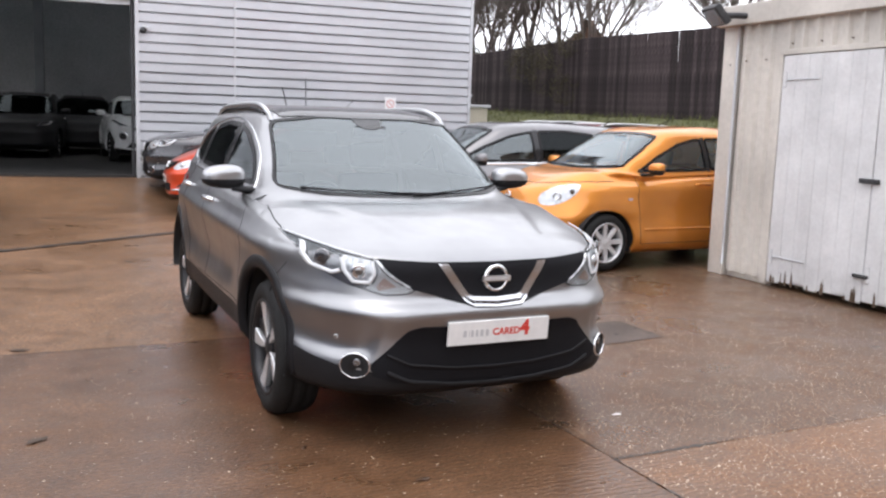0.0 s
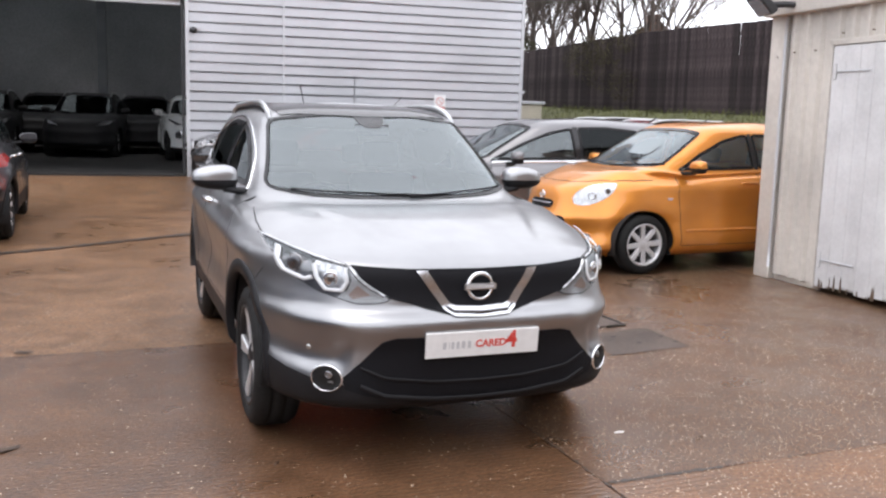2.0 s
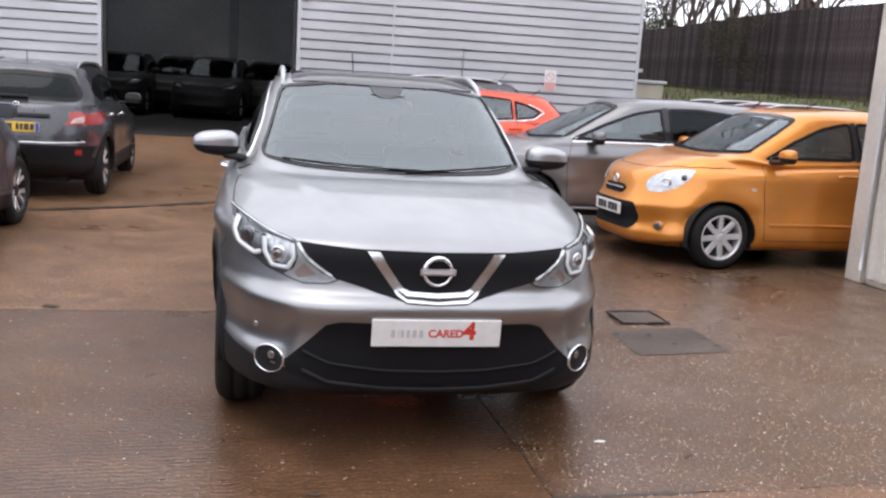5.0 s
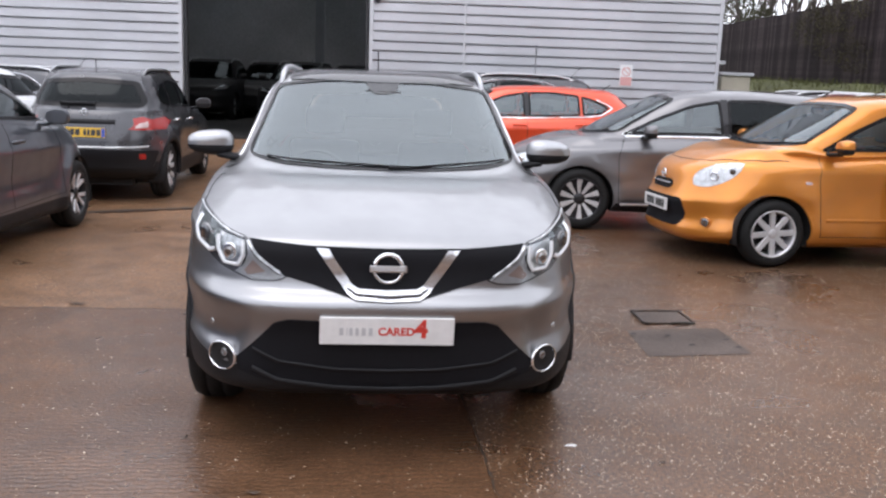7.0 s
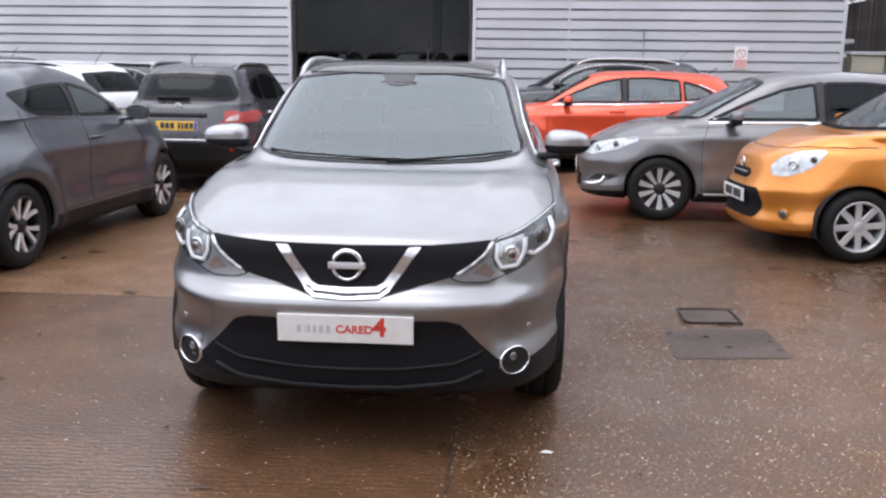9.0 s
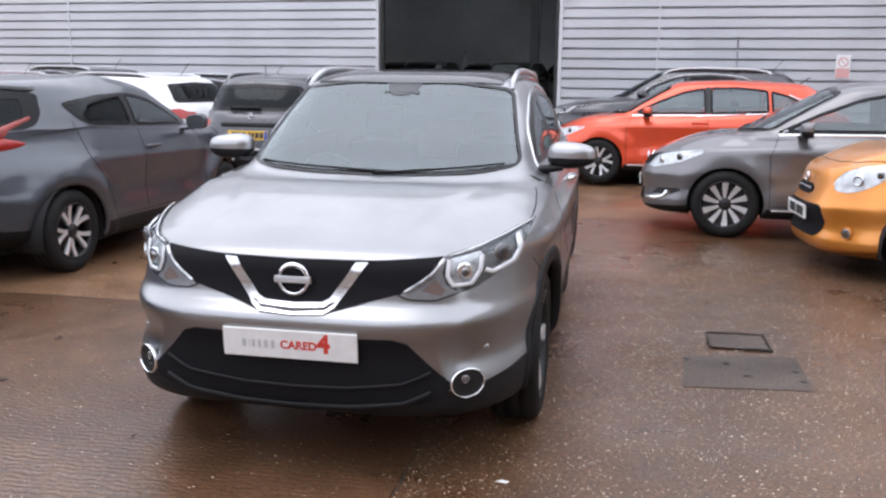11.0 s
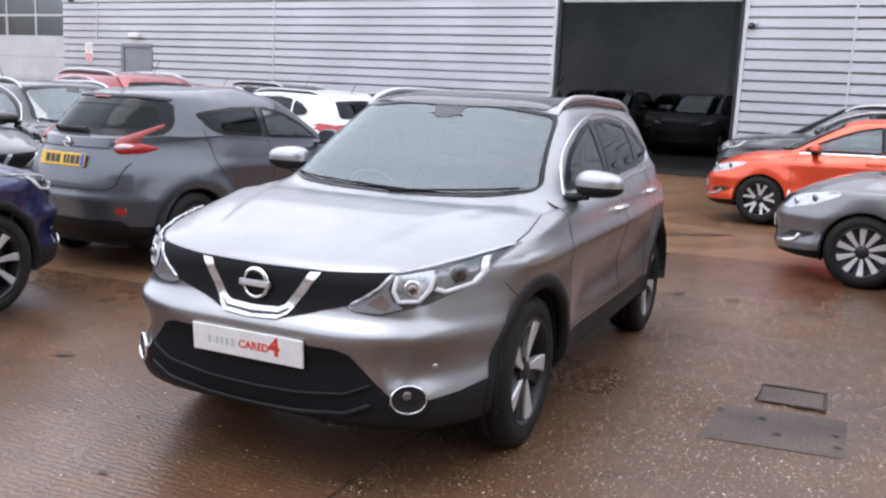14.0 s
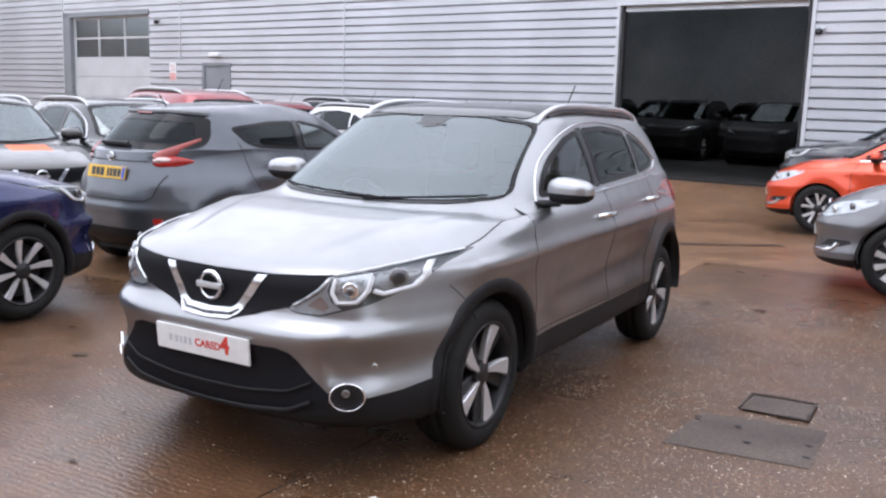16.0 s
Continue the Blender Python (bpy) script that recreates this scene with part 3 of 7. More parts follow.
def wheel_meshes(style, R, rim, width):
    key = (style, R, rim)
    if key in WHEELS:
        return WHEELS[key]
    h = width / 2
    tyre = revolve([(rim - 0.012, -h + 0.015), (rim + 0.015, -h), (R - 0.055, -h - 0.004), (R - 0.018, -h + 0.012), (R - 0.002, -h + 0.045), (R, -h * 0.35), (R - 0.007, -h * 0.33), (R - 0.007, -h * 0.27),
                    (R, -h * 0.25), (R, h * 0.25), (R - 0.007, h * 0.27), (R - 0.007, h * 0.33), (R, h * 0.35), (R - 0.002, h - 0.045), (R - 0.018, h - 0.012), (R - 0.055, h + 0.004), (rim + 0.015, h), (rim - 0.012, h - 0.015)], 64)
    bar = revolve([(rim - 0.004, h - 0.022), (rim + 0.004, h - 0.004), (rim - 0.008, h - 0.002), (rim - 0.018, h - 0.02), (rim - 0.03, -h + 0.03), (rim - 0.012, -h + 0.02)], 64)
    disc = revolve([(0.0, h - 0.10), (rim - 0.05, h - 0.10), (rim - 0.05, h - 0.125), (0.0, h - 0.125)], 40)
    bright, dark = [], []

    def blade(a0, w0, w1, r0, r1, twist, y0, y1, th, into, skew=0.0):
        """One spoke from the hub (r0, width w0) to the rim (r1, width w1)."""
        tv, tf, base_i, n = [], [], 0, 7
        for i in range(n):
            t = i / (n - 1)
            r, w, y = r0 + (r1 - r0) * t, w0 + (w1 - w0) * t, y0 + (y1 - y0) * t ** 1.5
            a = a0 + twist * t
            for s, dy in ((-1, 0), (-0.82, 0.006), (0.82, 0.006 + skew), (1, skew), (0.8, -th), (-0.8, -th)):
                x, z = r, s * w / 2
                tv.append((x * math.cos(a) - z * math.sin(a), y + dy, x * math.sin(a) + z * math.cos(a)))
        for i in range(n - 1):
            for q in range(6):
                p = (q + 1) % 6
                tf.append((base_i + i * 6 + q, base_i + (i + 1) * 6 + q, base_i + (i + 1) * 6 + p, base_i + i * 6 + p))
        into.append((tv, tf))
    yo = h - 0.018
    if style == "blade":      # five broad machined blades, each with a dark wing
        for i in range(5):
            a = 2 * math.pi * i / 5 + 0.3
            blade(a, 0.016, 0.092, 0.040, rim - 0.012, 0.16, yo - 0.012, yo, 0.03, bright)
            blade(a + 0.45, 0.05, 0.075, 0.045, rim - 0.012, 0.05, yo - 0.03, yo - 0.02, 0.03, dark)
    elif style == "twin":     # five pairs of slim spokes
        for i in range(5):
            for s in (-1, 1):
                blade(2 * math.pi * i / 5 + 0.2 + s * 0.10, 0.028, 0.044, 0.045, rim - 0.008, s * 0.19, yo - 0.02, yo, 0.025, bright)
    elif style == "ten":      # ten thin machined spokes over dark ones
        for i in range(10):
            a = 2 * math.pi * i / 10
            blade(a, 0.026, 0.064, 0.05, rim - 0.008, 0.06, yo - 0.02, yo, 0.02, bright)
            blade(a + 0.3, 0.03, 0.05, 0.05, rim - 0.01, 0.0, yo - 0.045, yo - 0.03, 0.02, dark)
    elif style == "fan":      # eight machined spokes that widen to the rim, over dark pockets
        for i in range(8):
            blade(2 * math.pi * i / 8 + 0.2, 0.020, 0.058, 0.045, rim - 0.008, 0.10, yo - 0.02, yo, 0.022, bright)
    else:                     # eight plain silver spokes
        for i in range(8):
            blade(2 * math.pi * i / 8 + 0.1, 0.055, 0.05, 0.03, rim - 0.006, 0.0, yo - 0.01, yo - 0.004, 0.03, bright)
    cap_v, cap_f = revolve([(0.0, yo + 0.004), (0.028, yo + 0.002), (0.06, yo - 0.012), (0.065, yo - 0.05), (0.0, yo - 0.05)], 28)

    def made(name, vf, mat):
        me = bpy.data.meshes.new(name)
        me.from_pydata([tuple(v) for v in vf[0]], [], vf[1])
        me.materials.append(mat)
        me.polygons.foreach_set("use_smooth", [name in ("tyre", "rim")] * len(me.polygons))
        me.update()
        return me
    rim_mat = ALLOY if style == "eight" else ALLOY_DARK
    WHEELS[key] = dict(wheel=made("wheel", disc, ALLOY_DARK), tyre=made("tyre", tyre, RUBBER), rim=made("rim", bar, rim_mat), cap=made("hub_cap", (cap_v, cap_f), rim_mat),
                       spokes=[made("spoke", b, ALLOY) for b in bright] + [made("spoke", b, ALLOY_DARK) for b in dark])
    return WHEELS[key]


def add_wheels(B, style, rim=0.236, width=0.22, track=None, steer=0.0):
    S = B["S"]
    ms = wheel_meshes(style, S["wheel"], rim, width)
    y = (track or S["w"] - 0.035) - width / 2
    for ax in (S["base"], -S["base"]):
        for s in (1, -1):
            hub = new("wheel", ms["wheel"])
            hub.parent = B["car"]
            side = s * (y - (S["rear_in"] if ax < 0 else 0))
            spot = B["car"].matrix_basis @ Vector((ax, side, 0))
            hub.matrix_basis = pose(ax, side, S["wheel"] + (gz(spot.x, spot.y) - spot.z if S["settle"] else 0), 0, 0, (steer if ax > 0 else 0) + (0 if s > 0 else 180)) @ pose(0, 0, 0, 0, 31 * ax + 17 * s, 0)
            for me in [ms["tyre"], ms["rim"], ms["cap"]] + ms["spokes"]:
                o = new(me.name.split(".")[0], me)
                o.parent = hub
    # dark liners over the wheels
    for ax in (S["base"], -S["base"]):
        for s in (1, -1):
            v, f = [], []
            n = 20
            for i in range(n + 1):
                a = math.radians(-25) + math.radians(230) * i / n
                x, z = ax + (S["arch"] + 0.012) * math.cos(a), S["wheel"] + (S["arch"] + 0.012) * math.sin(a)
                z = max(z, S["sill"] + 0.005)
                v += [(x, s * (S["w"] - 0.045), z), (x, s * 0.45, z)]
            c = len(v)
            v += [(ax, s * 0.45, S["wheel"])]
            for i in range(n):
                f += [(2 * i, 2 * i + 1, 2 * i + 3, 2 * i + 2), (2 * i + 1, c, 2 * i + 3)]
            mesh_part("wheel_arch_liner", v, f, GAP, B["car"])


def interior(B):
    """Floor, seats, dashboard and steering wheel, seen through the panes."""
    S, car = B["S"], B["car"]
    part("floor_pan", box_bm(S["tail"] + 0.3, S["nose"] - 0.3, -S["w"] + 0.40, S["w"] - 0.40, S["sill"] - 0.01, S["sill"] + 0.30), GAP, car)
    part("floor_side", box_bm(-S["base"] + S["arch"] + 0.02, S["base"] - S["arch"] - 0.02, -S["w"] + 0.12, S["w"] - 0.12, S["sill"] + 0.01, S["sill"] + 0.28), GAP, car)
    if S["fine"] < 0.5:
        return
    b, c = S["belt"][1], S["cowl"]
    part("dashboard", box_bm(c - 0.52, c - 0.02, -S["belt_w"] + 0.10, S["belt_w"] - 0.10, 0.6, S["cowl_z"] - 0.045, 0.05), DASH, car)
    h = S["roof_z"]
    for y in (0.36, -0.36):
        m = pose(-0.22, y, 0, 0, -14, 0)
        bm = box_bm(-0.10, 0.02, -0.23, 0.23, 0.5, b + 0.02, 0.05, 3, m)
        part("seat_back", bm, SEAT, car, smooth=True)
        bm = box_bm(-0.07, 0.02, -0.13, 0.13, b + 0.06, b + 0.24, 0.04, 3, m)
        part("headrest", bm, SEAT, car, smooth=True)
        part("seat_cushion", box_bm(-0.35, 0.22, y - 0.23, y + 0.23, 0.42, 0.6, 0.05), SEAT, car)
    part("rear_seat", box_bm(-1.2, -1.05, -0.58, 0.58, 0.5, b + 0.0, 0.05, 3, pose(0, 0, 0, 0, -8, 0)), SEAT, car, smooth=True)
    for y in (0.4, -0.4):
        part("headrest", box_bm(-1.38, -1.29, y - 0.12, y + 0.12, b + 0.0, b + 0.15, 0.035, 3), SEAT, car, smooth=True)
    v, f = revolve([(0.185, 0.0), (0.176, 0.012), (0.165, 0.0), (0.176, -0.012)], 32)
    o = mesh_part("steering_wheel", v, f, DASH, car)
    o.matrix_basis = pose(c - 0.60, -0.36, S["cowl_z"] - 0.10, 0, 0, 90) @ pose(0, 0, 0, 25, 0, 0)
    v, f = sweep([(S["head"] + 0.10, -0.1, S["head_z"] - 0.085), (S["head"] + 0.11, 0.1, S["head_z"] - 0.085)], 0.018, 0.035, 12)
    mesh_part("rear_view_mirror", v, f, TRIM, car)


def mirrors(B, x, y, z, size=1.0, cap=None, lower=PLASTIC, wide=0.108, slim=-0.10):
    """Two door mirrors: painted cap over a dark lower shell on a short arm."""
    for s in (1, -1):
        for name, zlo, zhi, mat in (("mirror_cap", -0.02, 0.5, cap or B["paint"]), ("mirror_shell", -0.5, -0.02, lower)):
            bm = bmesh.new()
            bmesh.ops.create_uvsphere(bm, u_segments=28, v_segments=20, radius=1)
            for v in bm.verts:
                q = v.co
                q.x, q.y, q.z = [math.copysign(abs(c) ** 0.72, c) for c in q]
                q.x *= 0.085 * (1 - 0.12 * q.y)
                if q.x < -0.045:
                    q.x = -0.045
                q.y *= wide
                q.z = q.z * 0.074 * (1 - slim * q.y / wide) + (0.0)
            bmesh.ops.bisect_plane(bm, geom=bm.verts[:] + bm.edges[:] + bm.faces[:], plane_co=(0, 0, -0.012), plane_no=(0, 0, 1), clear_inner=(name == "mirror_cap"), clear_outer=(name == "mirror_shell"))
            bm.transform(pose(x, s * y, z, 0, 0, s * -8) @ Matrix.Diagonal((size, s * size, size, 1)))
            if s < 0:
                bmesh.ops.reverse_faces(bm, faces=bm.faces)
            part(name, bm, mat, B["car"], smooth=True)
        v, f = sweep([(x + 0.05, s * (y - 0.27 * size), z - 0.075), (x + 0.03, s * (y - 0.12), z - 0.07), (x + 0.01, s * (y - 0.05), z - 0.06)], 0.045, 0.02, 10)
        mesh_part("mirror_arm", v, f, lower, B["car"])


def rails(B, x0, x1, y0, y1, z, mat=SATIN, lift=0.047):
    for s in (1, -1):
        pts = []
        for i in range(25):
            t = i / 24
            x = x0 + (x1 - x0) * t
            yy = s * (y0 + (y1 - y0) * t)
            h = on_body(B["bvh"], "top", x, yy, 0).z
            up = lift * min(1, 5.5 * t, 5.5 * (1 - t)) ** 0.6 if 0 < t < 1 else -0.01
            pts.append((x, yy, h + up))
        v, f = sweep(pts, 0.015, 0.017, 12)
        mesh_part("roof_rail", v, f, mat, B["car"], "silver roof rail")
        v, f = sweep([(p[0], p[1], p[2] - 0.03) for p in pts[2:-2]], 0.011, 0.016, 8)
        mesh_part("rail_foot", v, f, TRIM, B["car"])


def handles(B, spots, mat=CHROME):
    for x, z in spots:
        def one(view, s):
            p = [on_body(B["bvh"], view, x + dx, z + 0.006 * math.sin(abs(dx) * 12), o) for dx, o in ((-0.10, 0.0), (-0.085, 0.026), (-0.03, 0.036), (0.03, 0.036), (0.085, 0.026), (0.10, 0.0))]
            v, f = sweep(smooth_curve(p, 4), 0.011, 0.014, 8)
            mesh_part("door_handle", v, f, mat, B["car"])
        both(B, one)


def wipers(B, z=0.0):
    """Two thin wipers resting along the foot of the windscreen."""
    S = B["S"]
    for ys, lift in ((np.linspace(-0.58, 0.10, 14), 0.035), (np.linspace(0.02, 0.62, 14), 0.03)):
        pts = []
        for k, y in enumerate(ys):
            t = k / 13
            p = on_body(B["bvh"], "front", y, S["cowl_z"] + 0.014 + 0.05 * (y / 0.7) ** 2 + lift * math.sin(t * 2.6) * 0.3, 0.010)
            pts.append(p)
        v, f = sweep(pts, 0.005, 0.006, 6)
        mesh_part("wiper", v, f, PLASTIC, B["car"])


def plate(B, view, z, mat, y=0.0, off=0.012, w=0.52, h=0.111, bars=True):
    """A flat number plate set on the bumper, its characters as plain bars."""
    s = 1 if view == "front" else -1
    p = on_body(B["bvh"], view, y, z, 0.0)
    t = on_body(B["bvh"], view, y, z + 0.05, 0.0)
    lean = math.degrees(math.atan2((p.x - t.x) * s, 0.05)) * 0.6
    m = pose(p.x + s * off, y, z, 0, 0, 0 if s > 0 else 180) @ pose(0, 0, 0, 0, -max(min(lean, 18), -5), 0)
    o = part("number_plate", box_bm(-0.008, 0.004, -w / 2, w / 2, -h / 2, h / 2, 0.004), mat, B["car"])
    o.matrix_basis = m
    if bars and mat is PLATE_Y:
        part("blue_band", box_bm(0.004, 0.0055, w / 2 - 0.044, w / 2 - 0.004, -h / 2 + 0.005, h / 2 - 0.005), PRINT_BLUE, o)
    if bars:
        x = -w / 2 + 0.055
        for k in (0.045, 0.05, 0.03, 0.03, 0.0, 0.05, 0.048, 0.05):
            if k:
                part("character_bar", box_bm(0.004, 0.0065, -x - k, -x, -0.036, 0.036), PRINT_BLACK, o)
                x += k + 0.012
            else:
                x += 0.03
    return o


def arch_trim(B, mat=PLASTIC, R0=None, R1=0.435, off=0.004):
    S = B["S"]
    R0 = R0 or S["arch"] - 0.004
    for ax in (S["base"], -S["base"]):
        def one(view, s):
            v, f, n = [], [], 48
            a0, a1 = math.radians(-14), math.radians(194)
            for i in range(n + 1):
                a = a0 + (a1 - a0) * i / n
                for r, o in ((R0, -0.03), (R0, off + 0.005), ((R0 + R1) / 2, off + 0.006), (R1 - 0.006, off + 0.003), (R1, off - 0.006)):
                    z = S["wheel"] + r * math.sin(a)
                    v.append(on_body(B["bvh"], view, ax + r * math.cos(a), max(z, S["sill"] + 0.02), o))
            for i in range(n):
                for q in range(4):
                    f.append((5 * i + q, 5 * i + q + 1, 5 * i + 6 + q, 5 * i + 5 + q))
            mesh_part("wheel_arch_trim", v, f, mat, B["car"])
        both(B, one)


def new_car(name, label, m, S, paint_mat, low=PLASTIC, **over):
    car = tagged(new(name), label, "car", "parked cars")
    car.empty_display_size = 0.3
    car.matrix_basis = m
    return car_shell({**BASE, **S, **over}, paint_mat, car, low)


def recolour(car, old, paint_mat, label):
    """A copied car in another paint."""
    car["label"] = label
    for o in car.children_recursive:
        if o.type == "MESH" and o.data.materials and o.data.materials[0] is old:
            o.material_slots[0].link = "OBJECT"
            o.material_slots[0].material = paint_mat
    return car


def glazing(B, screen, sides, rear, chrome=False, tint=PRIVACY, border=0.026):
    """Windscreen (front view), side panes (side view) and rear pane (rear view)."""
    window(B, "windscreen", screen, "front", SCREEN, border, "laminated windscreen with a black border", grow=0.006)
    window(B, "rear_window", rear, "rear", tint, 0.055, grow=0.008)
    for i, poly in enumerate(sides):
        for view in ("left", "right"):
            window(B, "side_window", poly, view, CLEAR if i == 0 else tint, 0.03, grow=0.0)
    lo, hi = sides[0], sides[1]
    pillar = [lo[-1], lo[-2], hi[1], hi[0]]
    for view in ("left", "right"):
        patch(B["bvh"], "door_pillar", inset_poly(pillar, -0.004), view, 0.0025, TRIM, B["car"], step=0.04, straight=False)


def sub_disc(name, r, depth, mat, parent, m, segs=28, hollow=0.0):
    prof = [(hollow, depth), (max(r * 0.85, hollow + (r - hollow) * 0.5), depth), (r, depth * 0.6), (r, 0.0), (hollow, 0.0)]
    v, f = revolve(prof, segs)
    o = mesh_part(name, v, f, mat, parent)
    o.matrix_basis = m
    return o


def lamp_disc(B, name, y, z, r, view, off, depth, mat, parent=None, hollow=0.0, turn=None, wide=1.0):
    """A round lamp part on the body at (y, z) of the front or rear, facing outwards."""
    p = on_body(B["bvh"], view, y, z, off)
    q = on_body(B["bvh"], view, y + 0.03, z, off)
    s = 1 if view == "front" else -1
    if turn is None:
        turn = math.degrees(math.atan2((p.x - q.x), 0.03)) * 0.75
    m = Matrix.Translation(p) @ pose(0, 0, 0, 0, 0, (-90 if s > 0 else 90) + turn) @ Matrix.Diagonal((wide, 1, 1, 1))
    return sub_disc(name, r, depth, mat, parent or B["car"], m, hollow=hollow)


def tyre_clean(B, style, rim, **k):
    add_wheels(B, style, rim, **k)
    interior(B)
    finish_shell(B)
    return B["car"]


def badge(B, view, z, r=0.062, off=0.012):
    """A chrome ring crossed by a flat bar."""
    o = lamp_disc(B, "badge", 0, z, r, view, off, 0.012, CHROME, hollow=r * 0.78)
    b = part("badge_bar", box_bm(-r * 1.12, r * 1.12, 0.002, 0.016, -r * 0.20, r * 0.20, 0.003), SATIN, o)
    b = part("badge_print", box_bm(-r * 0.95, r * 0.95, 0.016, 0.018, -r * 0.09, r * 0.09), PRINT_GREY, o)
    return o


def crossover(name, label, m, paint_mat, style="blade", show_plate=None, fine=1.0, front=True, roof_dark=True, rail_mat=SATIN, steer=0.0, **over):
    """The five-door crossover with V-shaped chrome in its grille."""
    B = new_car(name, label, m, dict(fine=fine, pods=0.04, shelf=0.028, w=0.905, swell=0.012, pf=4.5, lip_drop=0.13, sill=0.25, carve=1.75, hood_crown=0.045), paint_mat, **over)
    bvh, car = B["bvh"], B["car"]
    screen = [(-0.70, 1.085), (-0.5, 1.058), (-0.25, 1.047), (0, 1.044), (0.25, 1.047), (0.5, 1.058), (0.70, 1.085), (0.655, 1.22), (0.59, 1.445), (0.3, 1.48), (0, 1.488), (-0.3, 1.48), (-0.59, 1.445), (-0.655, 1.22)]
    sides = [[(0.62, 1.072), (0.53, 1.18), (0.40, 1.27), (0.17, 1.365), (-0.06, 1.415), (-0.10, 1.095)],
             [(-0.15, 1.095), (-0.125, 1.42), (-0.50, 1.432), (-0.84, 1.40), (-0.88, 1.125)],
             [(-0.92, 1.13), (-0.885, 1.392), (-1.08, 1.335), (-1.28, 1.215), (-1.22, 1.165)]]
    rear = [(-0.60, 1.13), (0.60, 1.13), (0.53, 1.395), (0, 1.42), (-0.53, 1.395)]
    glazing(B, screen, sides, rear, border=0.014 if fine >= 1 else 0.03)
    patch(bvh, "sensor_housing", rounded([(-0.10, 1.475), (0.10, 1.475), (0.075, 1.425), (0.04, 1.405), (-0.04, 1.405), (-0.075, 1.425)], 0.02), "front", 0.0025, DASH, car, step=0.03, straight=False)
    # bright line round the side glass
    line = smooth_curve([(0.665, 1.052), (0.56, 1.195), (0.42, 1.29), (0.17, 1.385), (-0.12, 1.44), (-0.50, 1.452), (-0.88, 1.415), (-1.12, 1.335), (-1.335, 1.20)], 6)
    low = [(0.665, 1.050), (-0.12, 1.073), (-0.9, 1.105), (-1.22, 1.145), (-1.335, 1.20)]
    for view in ("left", "right"):
        strip(bvh, "window_trim", [tuple(p) for p in line], view, 0.011, 0.004, CHROME_DULL, car)
        strip(bvh, "window_trim", low, view, 0.011, 0.004, CHROME_DULL, car)
        for q in ([(0.86, 1.04), (0.93, 0.86), (0.92, 0.45)], [(-0.125, 1.07), (-0.12, 0.42)], [(-0.93, 1.10), (-0.97, 0.85), (-0.80, 0.62), (-0.78, 0.43)], [(0.92, 0.455), (-0.78, 0.44)]):
            strip(bvh, "door_gap", q, view, 0.0045, 0.0, GAP, car)
    if roof_dark:
        patch(bvh, "glass_roof", rounded([(0.33, -0.53), (0.375, -0.3), (0.385, 0.0), (0.375, 0.3), (0.33, 0.53), (-1.5, 0.50), (-1.5, -0.50)], 0.05), "top", 0.006, TRIM, car, "black panoramic glass roof", step=0.08)
    rails(B, 0.30, -1.38, 0.575, 0.555, 0, rail_mat)
    arch_trim(B)
    mirrors(B, 0.60, 0.925, 1.12, 0.90, MIRROR_CAP, wide=0.135, slim=0.14)
    handles(B, [(-0.02, 0.935), (-0.90, 0.965)])
    wipers(B)
    v, f = sweep([(-1.42, 0.0, 1.50), (-1.52, 0.0, 1.62), (-1.60, 0.0, 1.70)], 0.005, 0.005, 6)
    mesh_part("aerial", v, f, PLASTIC, car)
    # bonnet edge
    for s in (1, -1):
        strip(bvh, "bonnet_gap", [(p[0], p[1] * s) for p in [(1.05, 0.785), (1.15, 0.80), (1.3, 0.812), (1.45, 0.81), (1.63, 0.785)]], "top", 0.006, 0.0, GAP, car)
        strip(bvh, "bumper_gap", [(1.63 - 0.0, 0.79), (1.52, 0.70), (1.47, 0.62)] if s > 0 else [(1.63, 0.79), (1.52, 0.70), (1.47, 0.62)], "left" if s > 0 else "right", 0.004, 0.0, GAP, car)
    # grille, lamps and bumper
    grille = [(0, 0.838), (0.3, 0.843), (0.545, 0.858), (0.50, 0.80), (0.40, 0.725), (0.20, 0.672), (0.12, 0.650), (0, 0.646)]
    grille += [(-a, b) for a, b in reversed(grille[1:-1])]
    g = patch(bvh, "grille", grille, "front", 0.008, GRILLE, car, "black mesh grille", rim=0.02, step=0.02)
    for k in range(5):
        z = 0.70 + 0.03 * k
        w = 0.16 + 0.02 * k
        strip(bvh, "grille_slat", [(-w, z), (w, z)], "front", 0.006, 0.005, GRILLE, g)
    vee = [(0.280, 0.838), (0.232, 0.836), (0.192, 0.775), (0.138, 0.700), (0.112, 0.686), (0, 0.680)]
    out = [(0, 0.644), (0.125, 0.650), (0.160, 0.670), (0.223, 0.755)]
    full = vee + [(-a, b) for a, b in reversed(vee[:-1])] + [(-a, b) for a, b in reversed(out[1:])] + out
    patch(bvh, "grille_chrome", full, "front", 0.012, CHROME_DULL, car, "V-shaped chrome grille surround", step=0.02, rim=0.02)
    # dark strip painted in for the reflection along the chrome's lower bevel
    edge = [(0.157, 0.680), (0.124, 0.658), (0, 0.652)]
    strip(bvh, "chrome_edge", edge + [(-a, b) for a, b in reversed(edge[:-1])], "front", 0.005, 0.014, BEVEL_SHADE, car, step=0.02)
    badge(B, "front", 0.765, 0.064, 0.02)
